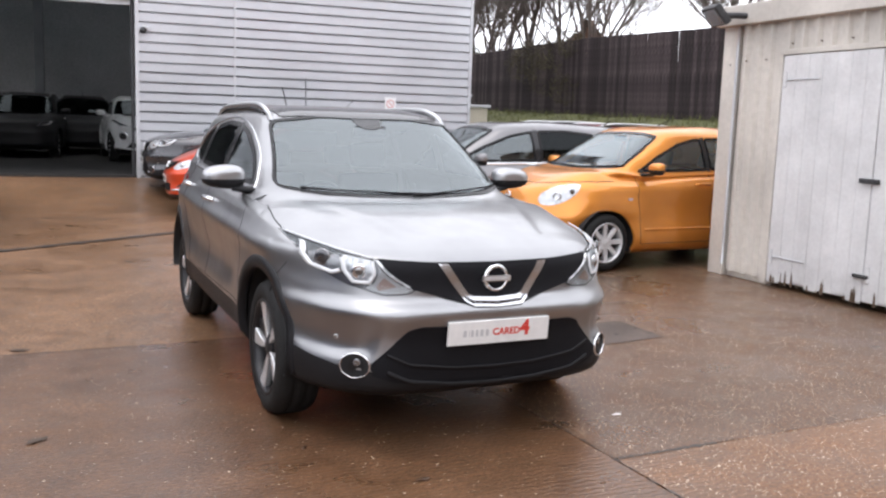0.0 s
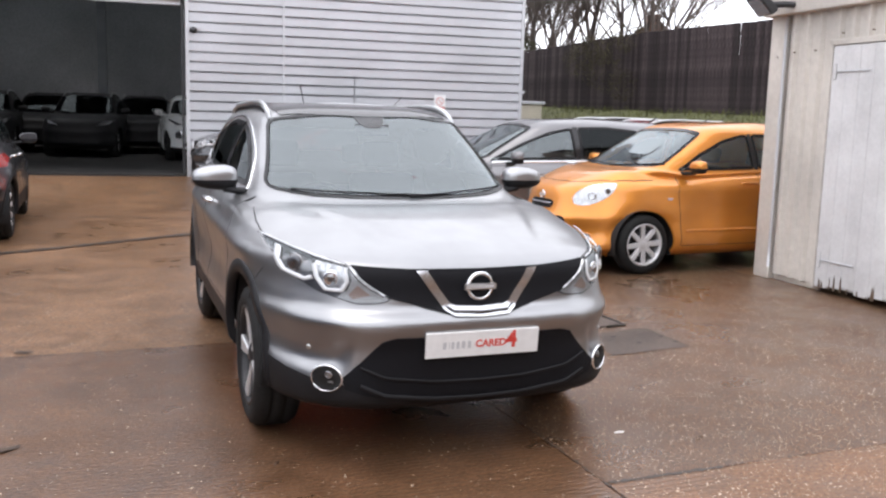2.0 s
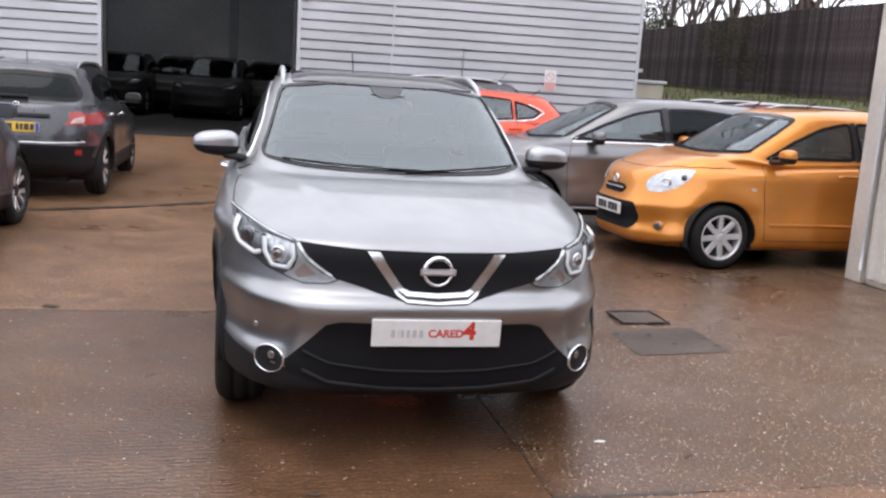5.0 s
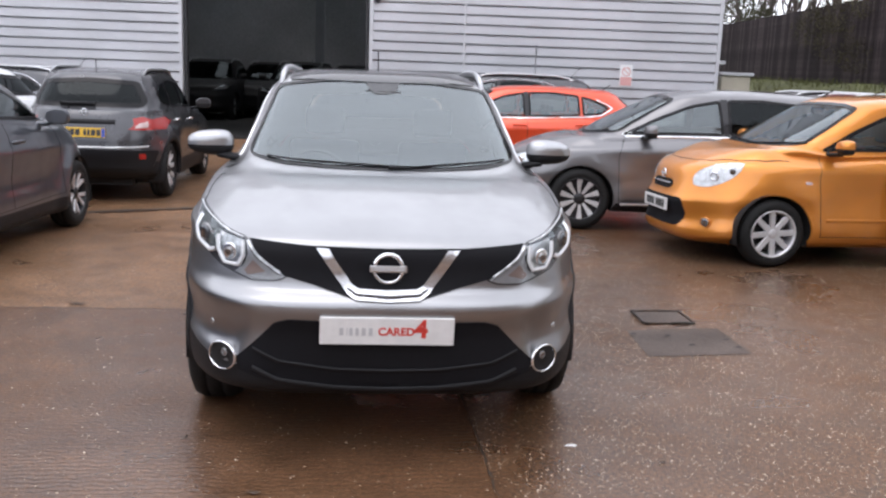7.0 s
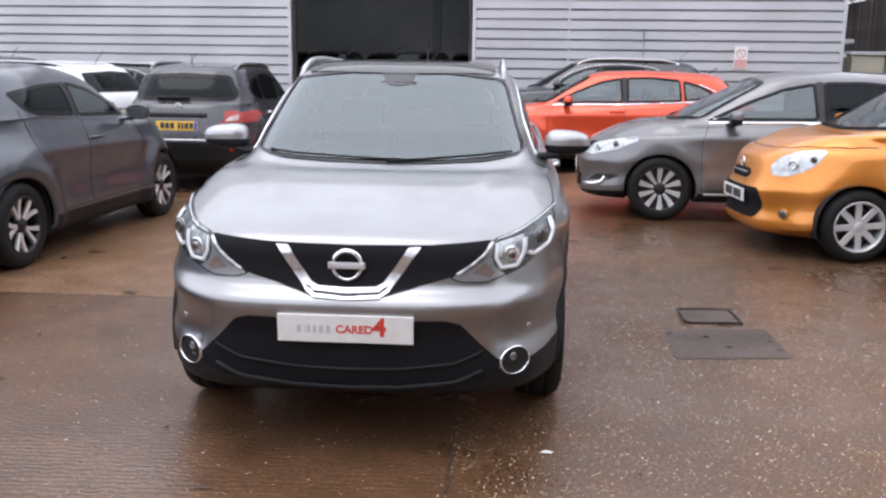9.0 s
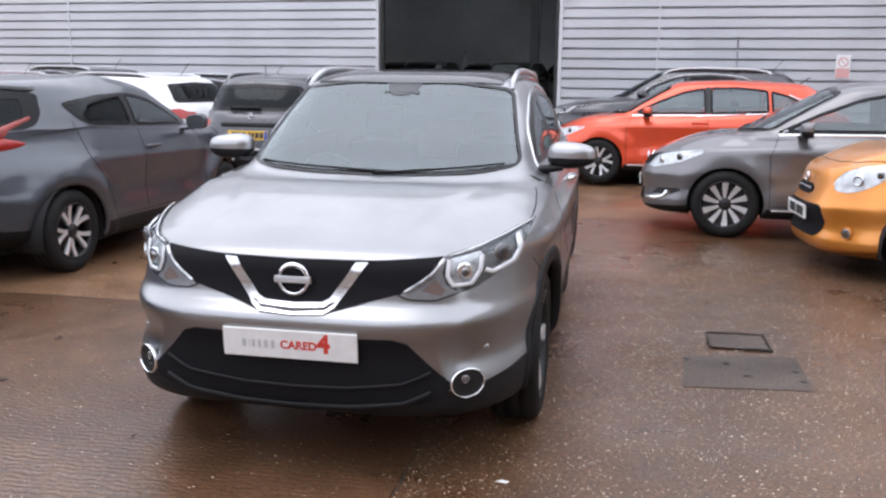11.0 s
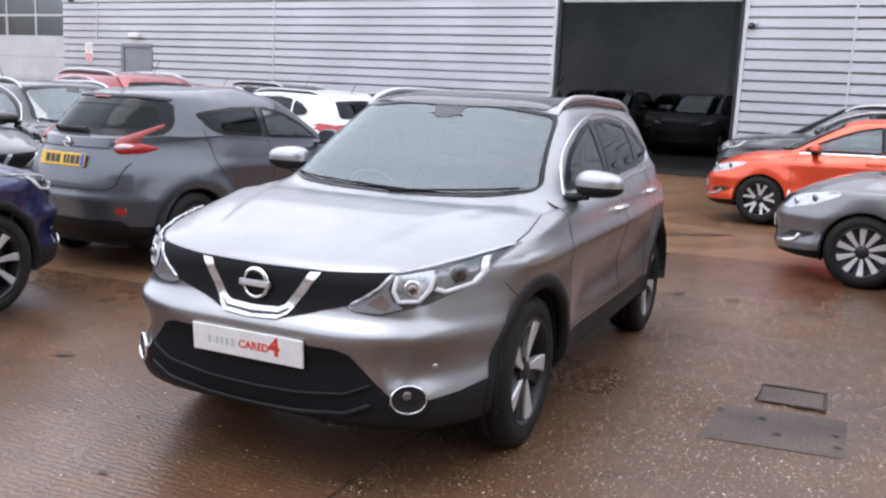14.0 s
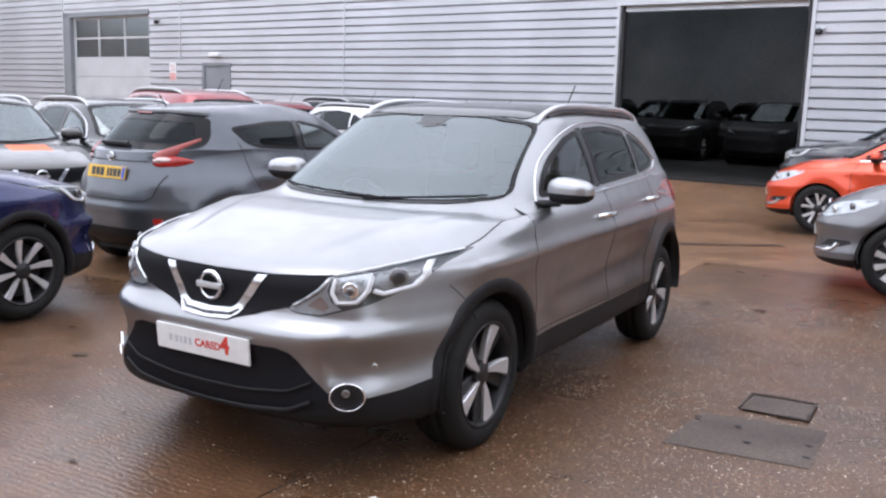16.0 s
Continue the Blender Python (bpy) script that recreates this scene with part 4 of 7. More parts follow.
    for s in (1, -1):
        shape = [(0.382, 0.722), (0.43, 0.702), (0.53, 0.698), (0.67, 0.742), (0.785, 0.812), (0.828, 0.93), (0.77, 0.917), (0.66, 0.884), (0.555, 0.862), (0.50, 0.802)]
        lamp = patch(bvh, "headlamp", mir(rounded(shape, 0.015), s), "front", 0.006, LAMP_BLACK, car, "clear headlamp with white light strips", step=0.025, rim=0.012)
        patch(bvh, "lamp_wedge", mir([(0.40, 0.722), (0.435, 0.709), (0.53, 0.706), (0.60, 0.728), (0.562, 0.757), (0.546, 0.80), (0.556, 0.85), (0.548, 0.852), (0.503, 0.797)], s), "front", 0.011, LAMP_WEDGE, lamp, step=0.02)
        strip(bvh, "wedge_edge", mir([(0.415, 0.730), (0.47, 0.766), (0.511, 0.798), (0.545, 0.842)], s), "front", 0.016, 0.013, LAMP_MID, lamp, step=0.02)
        patch(bvh, "amber_reflector", mir([(0.475, 0.738), (0.545, 0.720), (0.56, 0.738), (0.525, 0.778)], s), "front", 0.014, AMBER, lamp, step=0.02)
        patch(bvh, "lamp_bowl", mir(rounded([(0.562, 0.848), (0.560, 0.785), (0.585, 0.752), (0.64, 0.756), (0.668, 0.80), (0.672, 0.868)], 0.012), s), "front", 0.0095, LAMP_MID, lamp, step=0.02)
        patch(bvh, "lamp_bowl", mir(rounded([(0.680, 0.866), (0.682, 0.80), (0.71, 0.785), (0.768, 0.812), (0.788, 0.85), (0.784, 0.905)], 0.012), s), "front", 0.0095, LAMP_BACK, lamp, step=0.02)
        for k, (y, z, r) in enumerate(((0.614, 0.800, 0.034), (0.730, 0.845, 0.040))):
            lamp_disc(B, "reflector", s * y, z, r, "front", 0.010, 0.006, LAMP_BACK if k else LAMP_BRIGHT, lamp)
            lamp_disc(B, "projector", s * y, z, r * (0.74 if k else 0.5), "front", 0.012, 0.012, LAMP_DARK if k else LAMP_BACK, lamp)
        for line, w in (([(0.563, 0.840), (0.558, 0.79), (0.577, 0.752), (0.636, 0.754), (0.664, 0.80), (0.668, 0.850)], 0.016), ([(0.676, 0.80), (0.704, 0.786), (0.769, 0.810), (0.788, 0.85), (0.776, 0.890)], 0.017), ([(0.562, 0.852), (0.66, 0.874), (0.75, 0.900), (0.812, 0.919)], 0.004)):
            strip(bvh, "light_strip", mir(line, s), "front", w, 0.014, LAMP_WHITE, lamp, step=0.015)
        patch(bvh, "lamp_lens", mir(rounded(inset_poly(shape, 0.004), 0.012), s), "front", 0.018, LENS, lamp, step=0.03).visible_shadow = False
        # fog lamp with a chrome ring
        lamp_disc(B, "fog_recess", s * 0.645, 0.390, 0.056, "front", -0.006, 0.008, GAP, turn=s * 36, wide=1.24)
        lamp_disc(B, "fog_ring", s * 0.645, 0.390, 0.059, "front", -0.004, 0.014, CHROME, hollow=0.0535, turn=s * 36, wide=1.24)
        lamp_disc(B, "fog_lamp", s * 0.637, 0.402, 0.018, "front", 0.001, 0.008, LAMP_BACK, turn=s * 36)
        lamp_disc(B, "parking_sensor", s * 0.70, 0.50, 0.011, "front", 0.001, 0.004, SATIN)
    lower = [(0, 0.560), (0.38, 0.566), (0.435, 0.550), (0.512, 0.468), (0.592, 0.392), (0.58, 0.345), (0.50, 0.318), (0.3, 0.285), (0, 0.276)]
    lower += [(-a, b) for a, b in reversed(lower[1:-1])]
    lg = patch(bvh, "lower_grille", lower, "front", 0.003, GRILLE, car, "black lower grille", rim=0.02)
    bar = [(-0.52, 0.44), (-0.42, 0.395), (-0.2, 0.368), (0, 0.362), (0.2, 0.368), (0.42, 0.395), (0.52, 0.44)]
    strip(bvh, "grille_bar", bar, "front", 0.012, 0.010, PLASTIC, lg)
    strip(bvh, "grille_bar", [(a, b - 0.078) for a, b in bar], "front", 0.02, 0.012, PLASTIC, lg)
    # tail lamps and tailgate
    for s in (1, -1):
        shape = [(0.40, 0.93), (0.62, 0.91), (0.82, 0.90), (0.84, 1.00), (0.78, 1.06), (0.62, 1.02), (0.42, 1.0)]
        t = patch(bvh, "tail_lamp", mir(shape, s), "rear", 0.01, TAIL_RED, car, "red tail lamp", rim=0.02)
        side_shape = [(-1.72, 0.93), (-1.98, 0.91), (-2.04, 1.0), (-1.94, 1.055), (-1.80, 1.03)]
        patch(bvh, "tail_lamp", side_shape, "left" if s > 0 else "right", 0.010, TAIL_RED, car, rim=0.02)
    strip(bvh, "tailgate_chrome", [(-0.4, 0.905), (0.4, 0.905)], "rear", 0.035, 0.008, CHROME, car)
    badge(B, "rear", 0.98, 0.05, 0.008)
    plate(B, "rear", 0.80, PLATE_Y)
    if show_plate == "sale":
        sale_plate(B)
    elif show_plate:
        plate(B, "front", 0.53, PLATE_W, off=0.016)
    return tyre_clean(B, style, 0.241, steer=steer)


def letters(text, size, mat, parent, m, name, weight=0.0, shear=0.0):
    """Raised lettering made with the built-in font."""
    cu = bpy.data.curves.new(name, "FONT")
    cu.body, cu.size, cu.extrude, cu.offset, cu.shear, cu.align_x, cu.align_y = text, size, 0.0006, weight, shear, "LEFT", "CENTER"
    tmp = bpy.data.objects.new(name, cu)
    me = bpy.data.meshes.new_from_object(tmp)
    bpy.data.objects.remove(tmp)
    bpy.data.curves.remove(cu)
    me.materials.clear()
    me.materials.append(mat)
    o = new(name, me)
    o.parent = parent
    o.matrix_basis = m
    return o


def sale_plate(B):
    """The dealer's white show plate: grey bars, red word and figure."""
    o = plate(B, "front", 0.53, PLATE_W, off=0.022, bars=False)
    up = pose(0.0045, 0, 0, 90, 0, 90)
    x = -0.184
    for w in (0.022, 0.005, 0.018, 0.018, 0.022, 0.021):
        part("grey_bar", box_bm(0.0042, 0.0050, x, x + w * 0.7, -0.017, 0.014), PRINT_GREY, o)
        x += w + 0.0055
    letters("CARED", 0.044, PRINT_RED, o, pose(0.0045, -0.036, -0.0015, 90, 0, 90), "red_word", 0.0014)
    letters("4", 0.10, PRINT_RED, o, pose(0.0045, 0.106, 0.008, 90, 0, 90), "red_figure", 0.0036)


def hatchback(name, label, m, paint_mat, style="ten", fine=1.0, tint=PRIVACY):
    """Five-door family hatchback with a bright window line and swept headlamps."""
    S = dict(nose=2.20, tail=-2.18, w=0.882, base=1.35, wheel=0.325, lip=0.735, lip_back=0.12, lip_side=0.86, belt=(0.985, 1.03, 1.085), cowl=1.30, cowl_z=0.985, belt_w=0.78, head=0.36, head_z=1.445,
             roof_w=0.585, roof_z=1.515, rear_head=-1.55, rear_z=1.43, glass_tail=-1.95, glass_tail_z=1.07, pf=3.6, arch=0.355, clad_z=0.30, chin=0.24, bumper_z=0.50, fine=fine, tail_low=0.33)
    B = new_car(name, label, m, S, paint_mat, low=PLASTIC)
    bvh, car = B["bvh"], B["car"]
    screen = [(-0.685, 1.026), (-0.4, 1.0), (0, 0.992), (0.4, 1.0), (0.685, 1.026), (0.64, 1.19), (0.56, 1.405), (0.3, 1.435), (0, 1.443), (-0.3, 1.435), (-0.56, 1.405), (-0.64, 1.19)]
    sides = [[(0.93, 1.015), (0.55, 1.205), (0.20, 1.345), (-0.10, 1.405), (-0.14, 1.035)],
             [(-0.19, 1.036), (-0.17, 1.41), (-0.55, 1.42), (-0.95, 1.385), (-0.98, 1.07)],
             [(-1.01, 1.075), (-0.98, 1.378), (-1.2, 1.32), (-1.43, 1.21), (-1.30, 1.105)]]
    glazing(B, screen, sides, [(-0.58, 1.11), (0.58, 1.11), (0.50, 1.37), (0, 1.39), (-0.50, 1.37)], tint=tint)
    for view in ("left", "right"):
        strip(bvh, "window_trim", [(0.90, 0.995), (-0.15, 1.02), (-0.97, 1.055), (-1.30, 1.09), (-1.47, 1.20)], view, 0.022, 0.005, CHROME, car)
        strip(bvh, "window_trim", [(-1.47, 1.20), (-1.40, 1.25), (-1.22, 1.32)], view, 0.016, 0.005, CHROME, car)
        for q in ([(0.90, 0.99), (0.97, 0.8), (0.95, 0.32)], [(-0.165, 1.02), (-0.16, 0.31)], [(-1.03, 1.06), (-1.06, 0.85), (-0.85, 0.6), (-0.8, 0.31)], [(0.95, 0.33), (-0.8, 0.31)]):
            strip(bvh, "door_gap", q, view, 0.007, 0.0, GAP, car)
        strip(bvh, "sill_trim", [(0.93, 0.29), (-0.93, 0.29)], view, 0.02, 0.006, SATIN, car)
    arch_trim(B, B["paint"], R1=0.385, off=-0.006)
    mirrors(B, 0.66, 0.95, 1.06, 0.95)
    handles(B, [(-0.05, 0.90), (-1.0, 0.93)], B["paint"])
    wipers(B)
    v, f = sweep([(-1.40, 0.0, 1.46), (-1.55, 0.0, 1.56)], 0.008, 0.008, 6)
    mesh_part("aerial", v, f, PLASTIC, car)
    g = [(0, 0.742), (0.3, 0.752), (0.46, 0.775), (0.42, 0.70), (0.28, 0.64), (0, 0.625)]
    g += [(-a, b) for a, b in reversed(g[1:-1])]
    patch(bvh, "grille", g, "front", 0.004, GRILLE, car, rim=0.02)
    vee = [(0.25, 0.745), (0.20, 0.742), (0.11, 0.645), (0, 0.635), (0, 0.612), (0.13, 0.622)]
    full = vee[:4] + [(-a, b) for a, b in reversed(vee[:3])] + [(-0.13, 0.622), (0, 0.612), (0.13, 0.622)]
    patch(bvh, "grille_chrome", full, "front", 0.014, CHROME, car, step=0.02, rim=0.02)
    badge(B, "front", 0.695, 0.055, 0.018)
    for s in (1, -1):
        shape = [(0.43, 0.655), (0.56, 0.635), (0.70, 0.70), (0.77, 0.80), (0.745, 0.835), (0.62, 0.80), (0.48, 0.745)]
        lamp = patch(bvh, "headlamp", mir(rounded(shape, 0.02), s), "front", 0.004, LAMP_SHINE, car, step=0.025, rim=0.015)
        lamp_disc(B, "projector", s * 0.57, 0.705, 0.04, "front", 0.004, 0.014, LAMP_BRIGHT, lamp)
        lamp_disc(B, "projector", s * 0.675, 0.755, 0.035, "front", 0.004, 0.014, LAMP_BACK, lamp)
        patch(bvh, "lamp_lens", mir(rounded(shape, 0.02), s), "front", 0.016, LENS, lamp, step=0.03, rim=0.014).visible_shadow = False
        patch(bvh, "fog_recess", mir([(0.55, 0.37), (0.72, 0.39), (0.80, 0.46), (0.62, 0.44)], s), "front", 0.004, GAP, car)
        strip(bvh, "bumper_chrome", mir([(0.50, 0.325), (0.62, 0.335), (0.675, 0.36), (0.69, 0.42)], s), "front", 0.034, 0.008, CHROME, car)
        patch(bvh, "tail_lamp", mir([(0.5, 0.95), (0.8, 0.93), (0.82, 1.03), (0.6, 1.05)], s), "rear", 0.01, TAIL_RED, car, rim=0.02)
        patch(bvh, "tail_lamp", [(-1.72, 1.02), (-1.95, 0.92), (-2.0, 1.02), (-1.88, 1.08)], "left" if s > 0 else "right", 0.010, TAIL_RED, car, rim=0.02)
    low = [(-0.45, 0.30), (0.45, 0.30), (0.40, 0.42), (-0.40, 0.42)]
    patch(bvh, "lower_grille", low, "front", 0.003, GRILLE, car, rim=0.02)
    plate(B, "front", 0.48, PLATE_W, off=0.014)
    plate(B, "rear", 0.75, PLATE_Y)
    return tyre_clean(B, style, 0.225, width=0.205)


def supermini(name, label, m, paint_mat, fine=1.0):
    """Small rounded five-door hatchback with big oval headlamps."""
    S = dict(nose=1.985, tail=-1.80, w=0.832, base=1.225, wheel=0.298, lip=0.80, lip_back=0.10, lip_side=0.91, belt=(0.985, 1.03, 1.06), cowl=1.18, cowl_z=1.02, belt_w=0.755, head=0.36, head_z=1.44,
             roof_w=0.57, roof_z=1.515, rear_head=-1.42, rear_z=1.43, glass_tail=-1.70, glass_tail_z=1.05, pf=3.1, arch=0.335, clad_z=0.27, chin=0.22, bumper_z=0.46, fine=fine, hood_crown=0.045, tail_low=0.3, sill=0.18)
    B = new_car(name, label, m, S, paint_mat, low=paint_mat)
    bvh, car = B["bvh"], B["car"]
    screen = [(-0.625, 1.058), (-0.4, 1.038), (0, 1.03), (0.4, 1.038), (0.625, 1.058), (0.585, 1.21), (0.52, 1.40), (0.3, 1.428), (0, 1.435), (-0.3, 1.428), (-0.52, 1.40), (-0.585, 1.21)]
    sides = [[(0.82, 1.015), (0.52, 1.19), (0.22, 1.325), (-0.04, 1.385), (-0.12, 1.385), (-0.14, 1.035)],
             [(-0.19, 1.038), (-0.17, 1.392), (-0.5, 1.395), (-0.85, 1.365), (-1.1, 1.26), (-1.22, 1.13), (-1.1, 1.075)]]
    glazing(B, screen, sides, [(-0.58, 1.10), (0.58, 1.10), (0.50, 1.37), (0, 1.39), (-0.50, 1.37)], tint=CLEAR)
    for view in ("left", "right"):
        for q in ([(0.83, 0.99), (0.86, 0.8), (0.82, 0.28)], [(-0.165, 1.02), (-0.16, 0.28)], [(-1.0, 1.03), (-0.95, 0.8), (-0.78, 0.5), (-0.75, 0.28)], [(0.82, 0.285), (-0.75, 0.28)]):
            strip(bvh, "door_gap", q, view, 0.006, 0.0, GAP, car)
        strip(bvh, "rubbing_strip", [(0.78, 0.43), (-0.72, 0.43)], view, 0.03, 0.007, B["paint"], car)
        lamp = patch(bvh, "side_repeater", rounded([(0.93, 0.735), (0.99, 0.735), (0.99, 0.76), (0.93, 0.76)], 0.012), view, 0.006, TAIL_CLEAR, car, rim=0.006, step=0.015)
    arch_trim(B, B["paint"], R1=0.36, off=-0.006)
    mirrors(B, 0.70, 0.895, 1.065, 0.85)
    handles(B, [(-0.02, 0.885), (-0.92, 0.90)], B["paint"])
    wipers(B)
    v, f = sweep([(-0.05, 0.0, 1.50), (-0.20, 0.0, 1.56)], 0.006, 0.006, 6)
    mesh_part("aerial", v, f, PLASTIC, car)
    g = [(-0.17, 0.70), (-0.22, 0.66), (-0.17, 0.615), (0.17, 0.615), (0.22, 0.66), (0.17, 0.70)]
    gr = patch(bvh, "grille", rounded(g, 0.03), "front", 0.004, GRILLE, car, rim=0.02)
    strip(bvh, "grille_bar", [(-0.18, 0.66), (0.18, 0.66)], "front", 0.018, 0.012, CHROME, gr)
    badge(B, "front", 0.735, 0.045, 0.008)
    for s in (1, -1):
        shape = [(0.405, 0.735), (0.45, 0.675), (0.545, 0.665), (0.625, 0.73), (0.66, 0.825), (0.64, 0.898), (0.55, 0.885), (0.46, 0.82)]
        lamp = patch(bvh, "headlamp", mir(rounded(shape, 0.07), s), "front", 0.004, LAMP_SHINE, car, "large oval clear headlamp", step=0.02, rim=0.015)
        lamp_disc(B, "projector", s * 0.55, 0.765, 0.045, "front", 0.006, 0.014, LAMP_BRIGHT, lamp, hollow=0.03)
        lamp_disc(B, "indicator", s * 0.625, 0.815, 0.028, "front", 0.006, 0.012, LAMP_BACK, lamp)
        patch(bvh, "lamp_lens", mir(rounded(shape, 0.07), s), "front", 0.018, LENS, lamp, step=0.03, rim=0.016).visible_shadow = False
        lamp_disc(B, "fog_lamp", s * 0.58, 0.36, 0.04, "front", 0.004, 0.014, LAMP_BACK)
        lamp_disc(B, "fog_ring", s * 0.58, 0.36, 0.052, "front", 0.003, 0.014, B["paint"], hollow=0.042)
        patch(bvh, "tail_lamp", mir([(0.55, 0.85), (0.76, 0.84), (0.76, 1.05), (0.6, 1.02)], s), "rear", 0.01, TAIL_RED, car, rim=0.02)
        strip(bvh, "bonnet_gap", [(p[0], p[1] * s) for p in [(1.10, 0.70), (1.3, 0.665), (1.5, 0.58), (1.68, 0.42), (1.76, 0.25), (1.78, 0.0)]], "top", 0.007, 0.0, GAP, car)
    low = rounded([(-0.37, 0.30), (0.37, 0.30), (0.43, 0.40), (0.40, 0.555), (-0.40, 0.555), (-0.43, 0.40)], 0.05)
    patch(bvh, "lower_grille", low, "front", 0.004, GRILLE, car, rim=0.02)
    plate(B, "front", 0.475, PLATE_W, off=0.016)
    plate(B, "rear", 0.72, PLATE_Y)
    return tyre_clean(B, "eight", 0.205, width=0.185)


def small_crossover(name, label, m, paint_mat, fine=1.0):
    """Short, high crossover with round flanks and boomerang tail lamps."""
    S = dict(nose=2.02, tail=-2.02, w=0.868, base=1.265, wheel=0.335, lip=0.90, lip_back=0.10, lip_side=0.97, belt=(1.06, 1.10, 1.17), cowl=1.05, cowl_z=1.06, belt_w=0.765, head=0.28, head_z=1.46,
             roof_w=0.56, roof_z=1.565, rear_head=-1.50, rear_z=1.465, glass_tail=-1.84, glass_tail_z=1.12, pf=3.2, pr=3.4, swell=0.05, taper=0.02, pinch=0.13, arch=0.37, clad_z=0.36, chin=0.28, bumper_z=0.55, fine=fine, tail_low=0.36, hood_crown=0.05)
    B = new_car(name, label, m, S, paint_mat, low=PLASTIC)
    bvh, car = B["bvh"], B["car"]
    screen = [(-0.68, 1.11), (-0.4, 1.08), (0, 1.073), (0.4, 1.08), (0.68, 1.11), (0.63, 1.25), (0.55, 1.42), (0.3, 1.45), (0, 1.457), (-0.3, 1.45), (-0.55, 1.42), (-0.63, 1.25)]
    sides = [[(0.66, 1.09), (0.40, 1.24), (0.12, 1.355), (-0.14, 1.405), (-0.22, 1.405), (-0.24, 1.12)],
             [(-0.30, 1.125), (-0.28, 1.405), (-0.62, 1.395), (-0.95, 1.36), (-1.10, 1.335), (-0.98, 1.20), (-0.86, 1.155)]]
    rear = rounded([(-0.62, 1.14), (0.62, 1.14), (0.61, 1.25), (0.53, 1.425), (0, 1.45), (-0.53, 1.425), (-0.61, 1.25)], 0.06)
    glazing(B, screen, sides, rear)
    for view in ("left", "right"):
        for q in ([(0.74, 1.06), (0.80, 0.85), (0.78, 0.40)], [(-0.265, 1.10), (-0.26, 0.38)], [(-1.05, 1.20), (-1.0, 0.9), (-0.80, 0.65), (-0.76, 0.38)], [(0.78, 0.40), (-0.76, 0.38)]):
            strip(bvh, "door_gap", q, view, 0.007, 0.0, GAP, car)
    for s in (1, -1):
        side = "left" if s > 0 else "right"
        core = lambda deg, z: bvh.ray_cast(Vector((-1.2, 0, z)), Vector((-math.cos(radians(deg)), s * math.sin(radians(deg)), 0)))[0]
        run = [core(35 + 30 * i / 24, 1.030 + 0.014 * i / 24) for i in range(25)]
        n = len(run) - 1
        bulge = [max(0.05, min(1.0, (i / n * 7) ** 0.5, (1 - i / n) ** 0.7 * 1.7)) for i in range(n + 1)]
        v, f = sweep(run, 0.032, 0.055, 14, bulge)
        t = mesh_part("tail_lamp", [(p[0], p[1], p[2] - 0.006) for p in v], f, TAIL_RED, car, "boomerang-shaped red and clear tail lamp")
        k = int(n * 0.72)
        v, f = sweep(run[:k + 1], 0.040, 0.042, 12, [q * (1 - 0.5 * i / k) for i, q in enumerate(bulge[:k + 1])])
        mesh_part("lamp_clear", [(p[0], p[1], p[2] + 0.013) for p in v], f, TAIL_CLEAR, t)
        run = [core(38 + 34 * (i / 20) ** 1.3, 1.05 + 0.18 * i / 20) for i in range(21)]
        v, f = sweep(run, 0.024, 0.060, 12, [1.0 - 0.72 * i / (len(run) - 1) for i in range(len(run))])
        mesh_part("lamp_horn", v, f, TAIL_PINK, t)
        patch(bvh, "rear_reflector", mir([(0.53, 0.50), (0.585, 0.495), (0.585, 0.55), (0.53, 0.55)], s), "rear", 0.012, TAIL_RED, car, rim=0.01)
        lamp = lamp_disc(B, "headlamp", s * 0.56, 0.62, 0.10, "front", 0.003, 0.02, LAMP_BRIGHT)
        patch(bvh, "indicator", mir([(0.45, 0.84), (0.60, 0.90), (0.74, 0.985), (0.76, 0.95), (0.62, 0.84)], s), "front", 0.008, LAMP_BACK, car, rim=0.01)
    strip(bvh, "tailgate_gap", [(-0.52, 0.74), (-0.46, 0.70), (0.46, 0.70), (0.52, 0.74), (0.56, 0.92)], "rear", 0.012, 0.0, GAP, car)
    strip(bvh, "tailgate_gap", [(-0.52, 0.74), (-0.56, 0.92)], "rear", 0.012, 0.0, GAP, car)
    strip(bvh, "tailgate_gap", [(-0.40, 1.035), (0.40, 1.035), (0.42, 0.99)], "rear", 0.012, 0.0, GAP, car)
    badge(B, "rear", 1.065, 0.04, 0.008)
    plate(B, "rear", 0.93, PLATE_Y)
    patch(bvh, "rear_diffuser", rounded([(-0.62, 0.38), (0.62, 0.38), (0.55, 0.45), (-0.55, 0.45)], 0.02), "rear", 0.006, PLASTIC, car, rim=0.02)
    v, f = sweep([on_body(bvh, "rear", y, 1.165, 0.02) for y in np.linspace(-0.12, 0.26, 8)], 0.014, 0.02, 8)
    mesh_part("rear_wiper", v, f, PLASTIC, car)
    patch(bvh, "brake_light", [(-0.10, 1.452), (0.10, 1.452), (0.10, 1.478), (-0.10, 1.478)], "rear", 0.026, TAIL_RED, car, rim=0.02)
    strip(bvh, "spoiler_edge", [(-0.50, 1.442), (-0.3, 1.462), (0.3, 1.462), (0.50, 1.442)], "rear", 0.026, 0.014, TRIM, car)
    g = rounded([(-0.36, 0.80), (0.36, 0.80), (0.22, 0.66), (-0.22, 0.66)], 0.03)
    patch(bvh, "grille", g, "front", 0.004, GRILLE, car, rim=0.02)
    patch(bvh, "lower_grille", rounded([(-0.5, 0.34), (0.5, 0.34), (0.4, 0.46), (-0.4, 0.46)], 0.03), "front", 0.004, GRILLE, car, rim=0.02)
    badge(B, "front", 0.74, 0.05, 0.01)
    arch_trim(B, B["paint"], R1=0.41, off=-0.005)
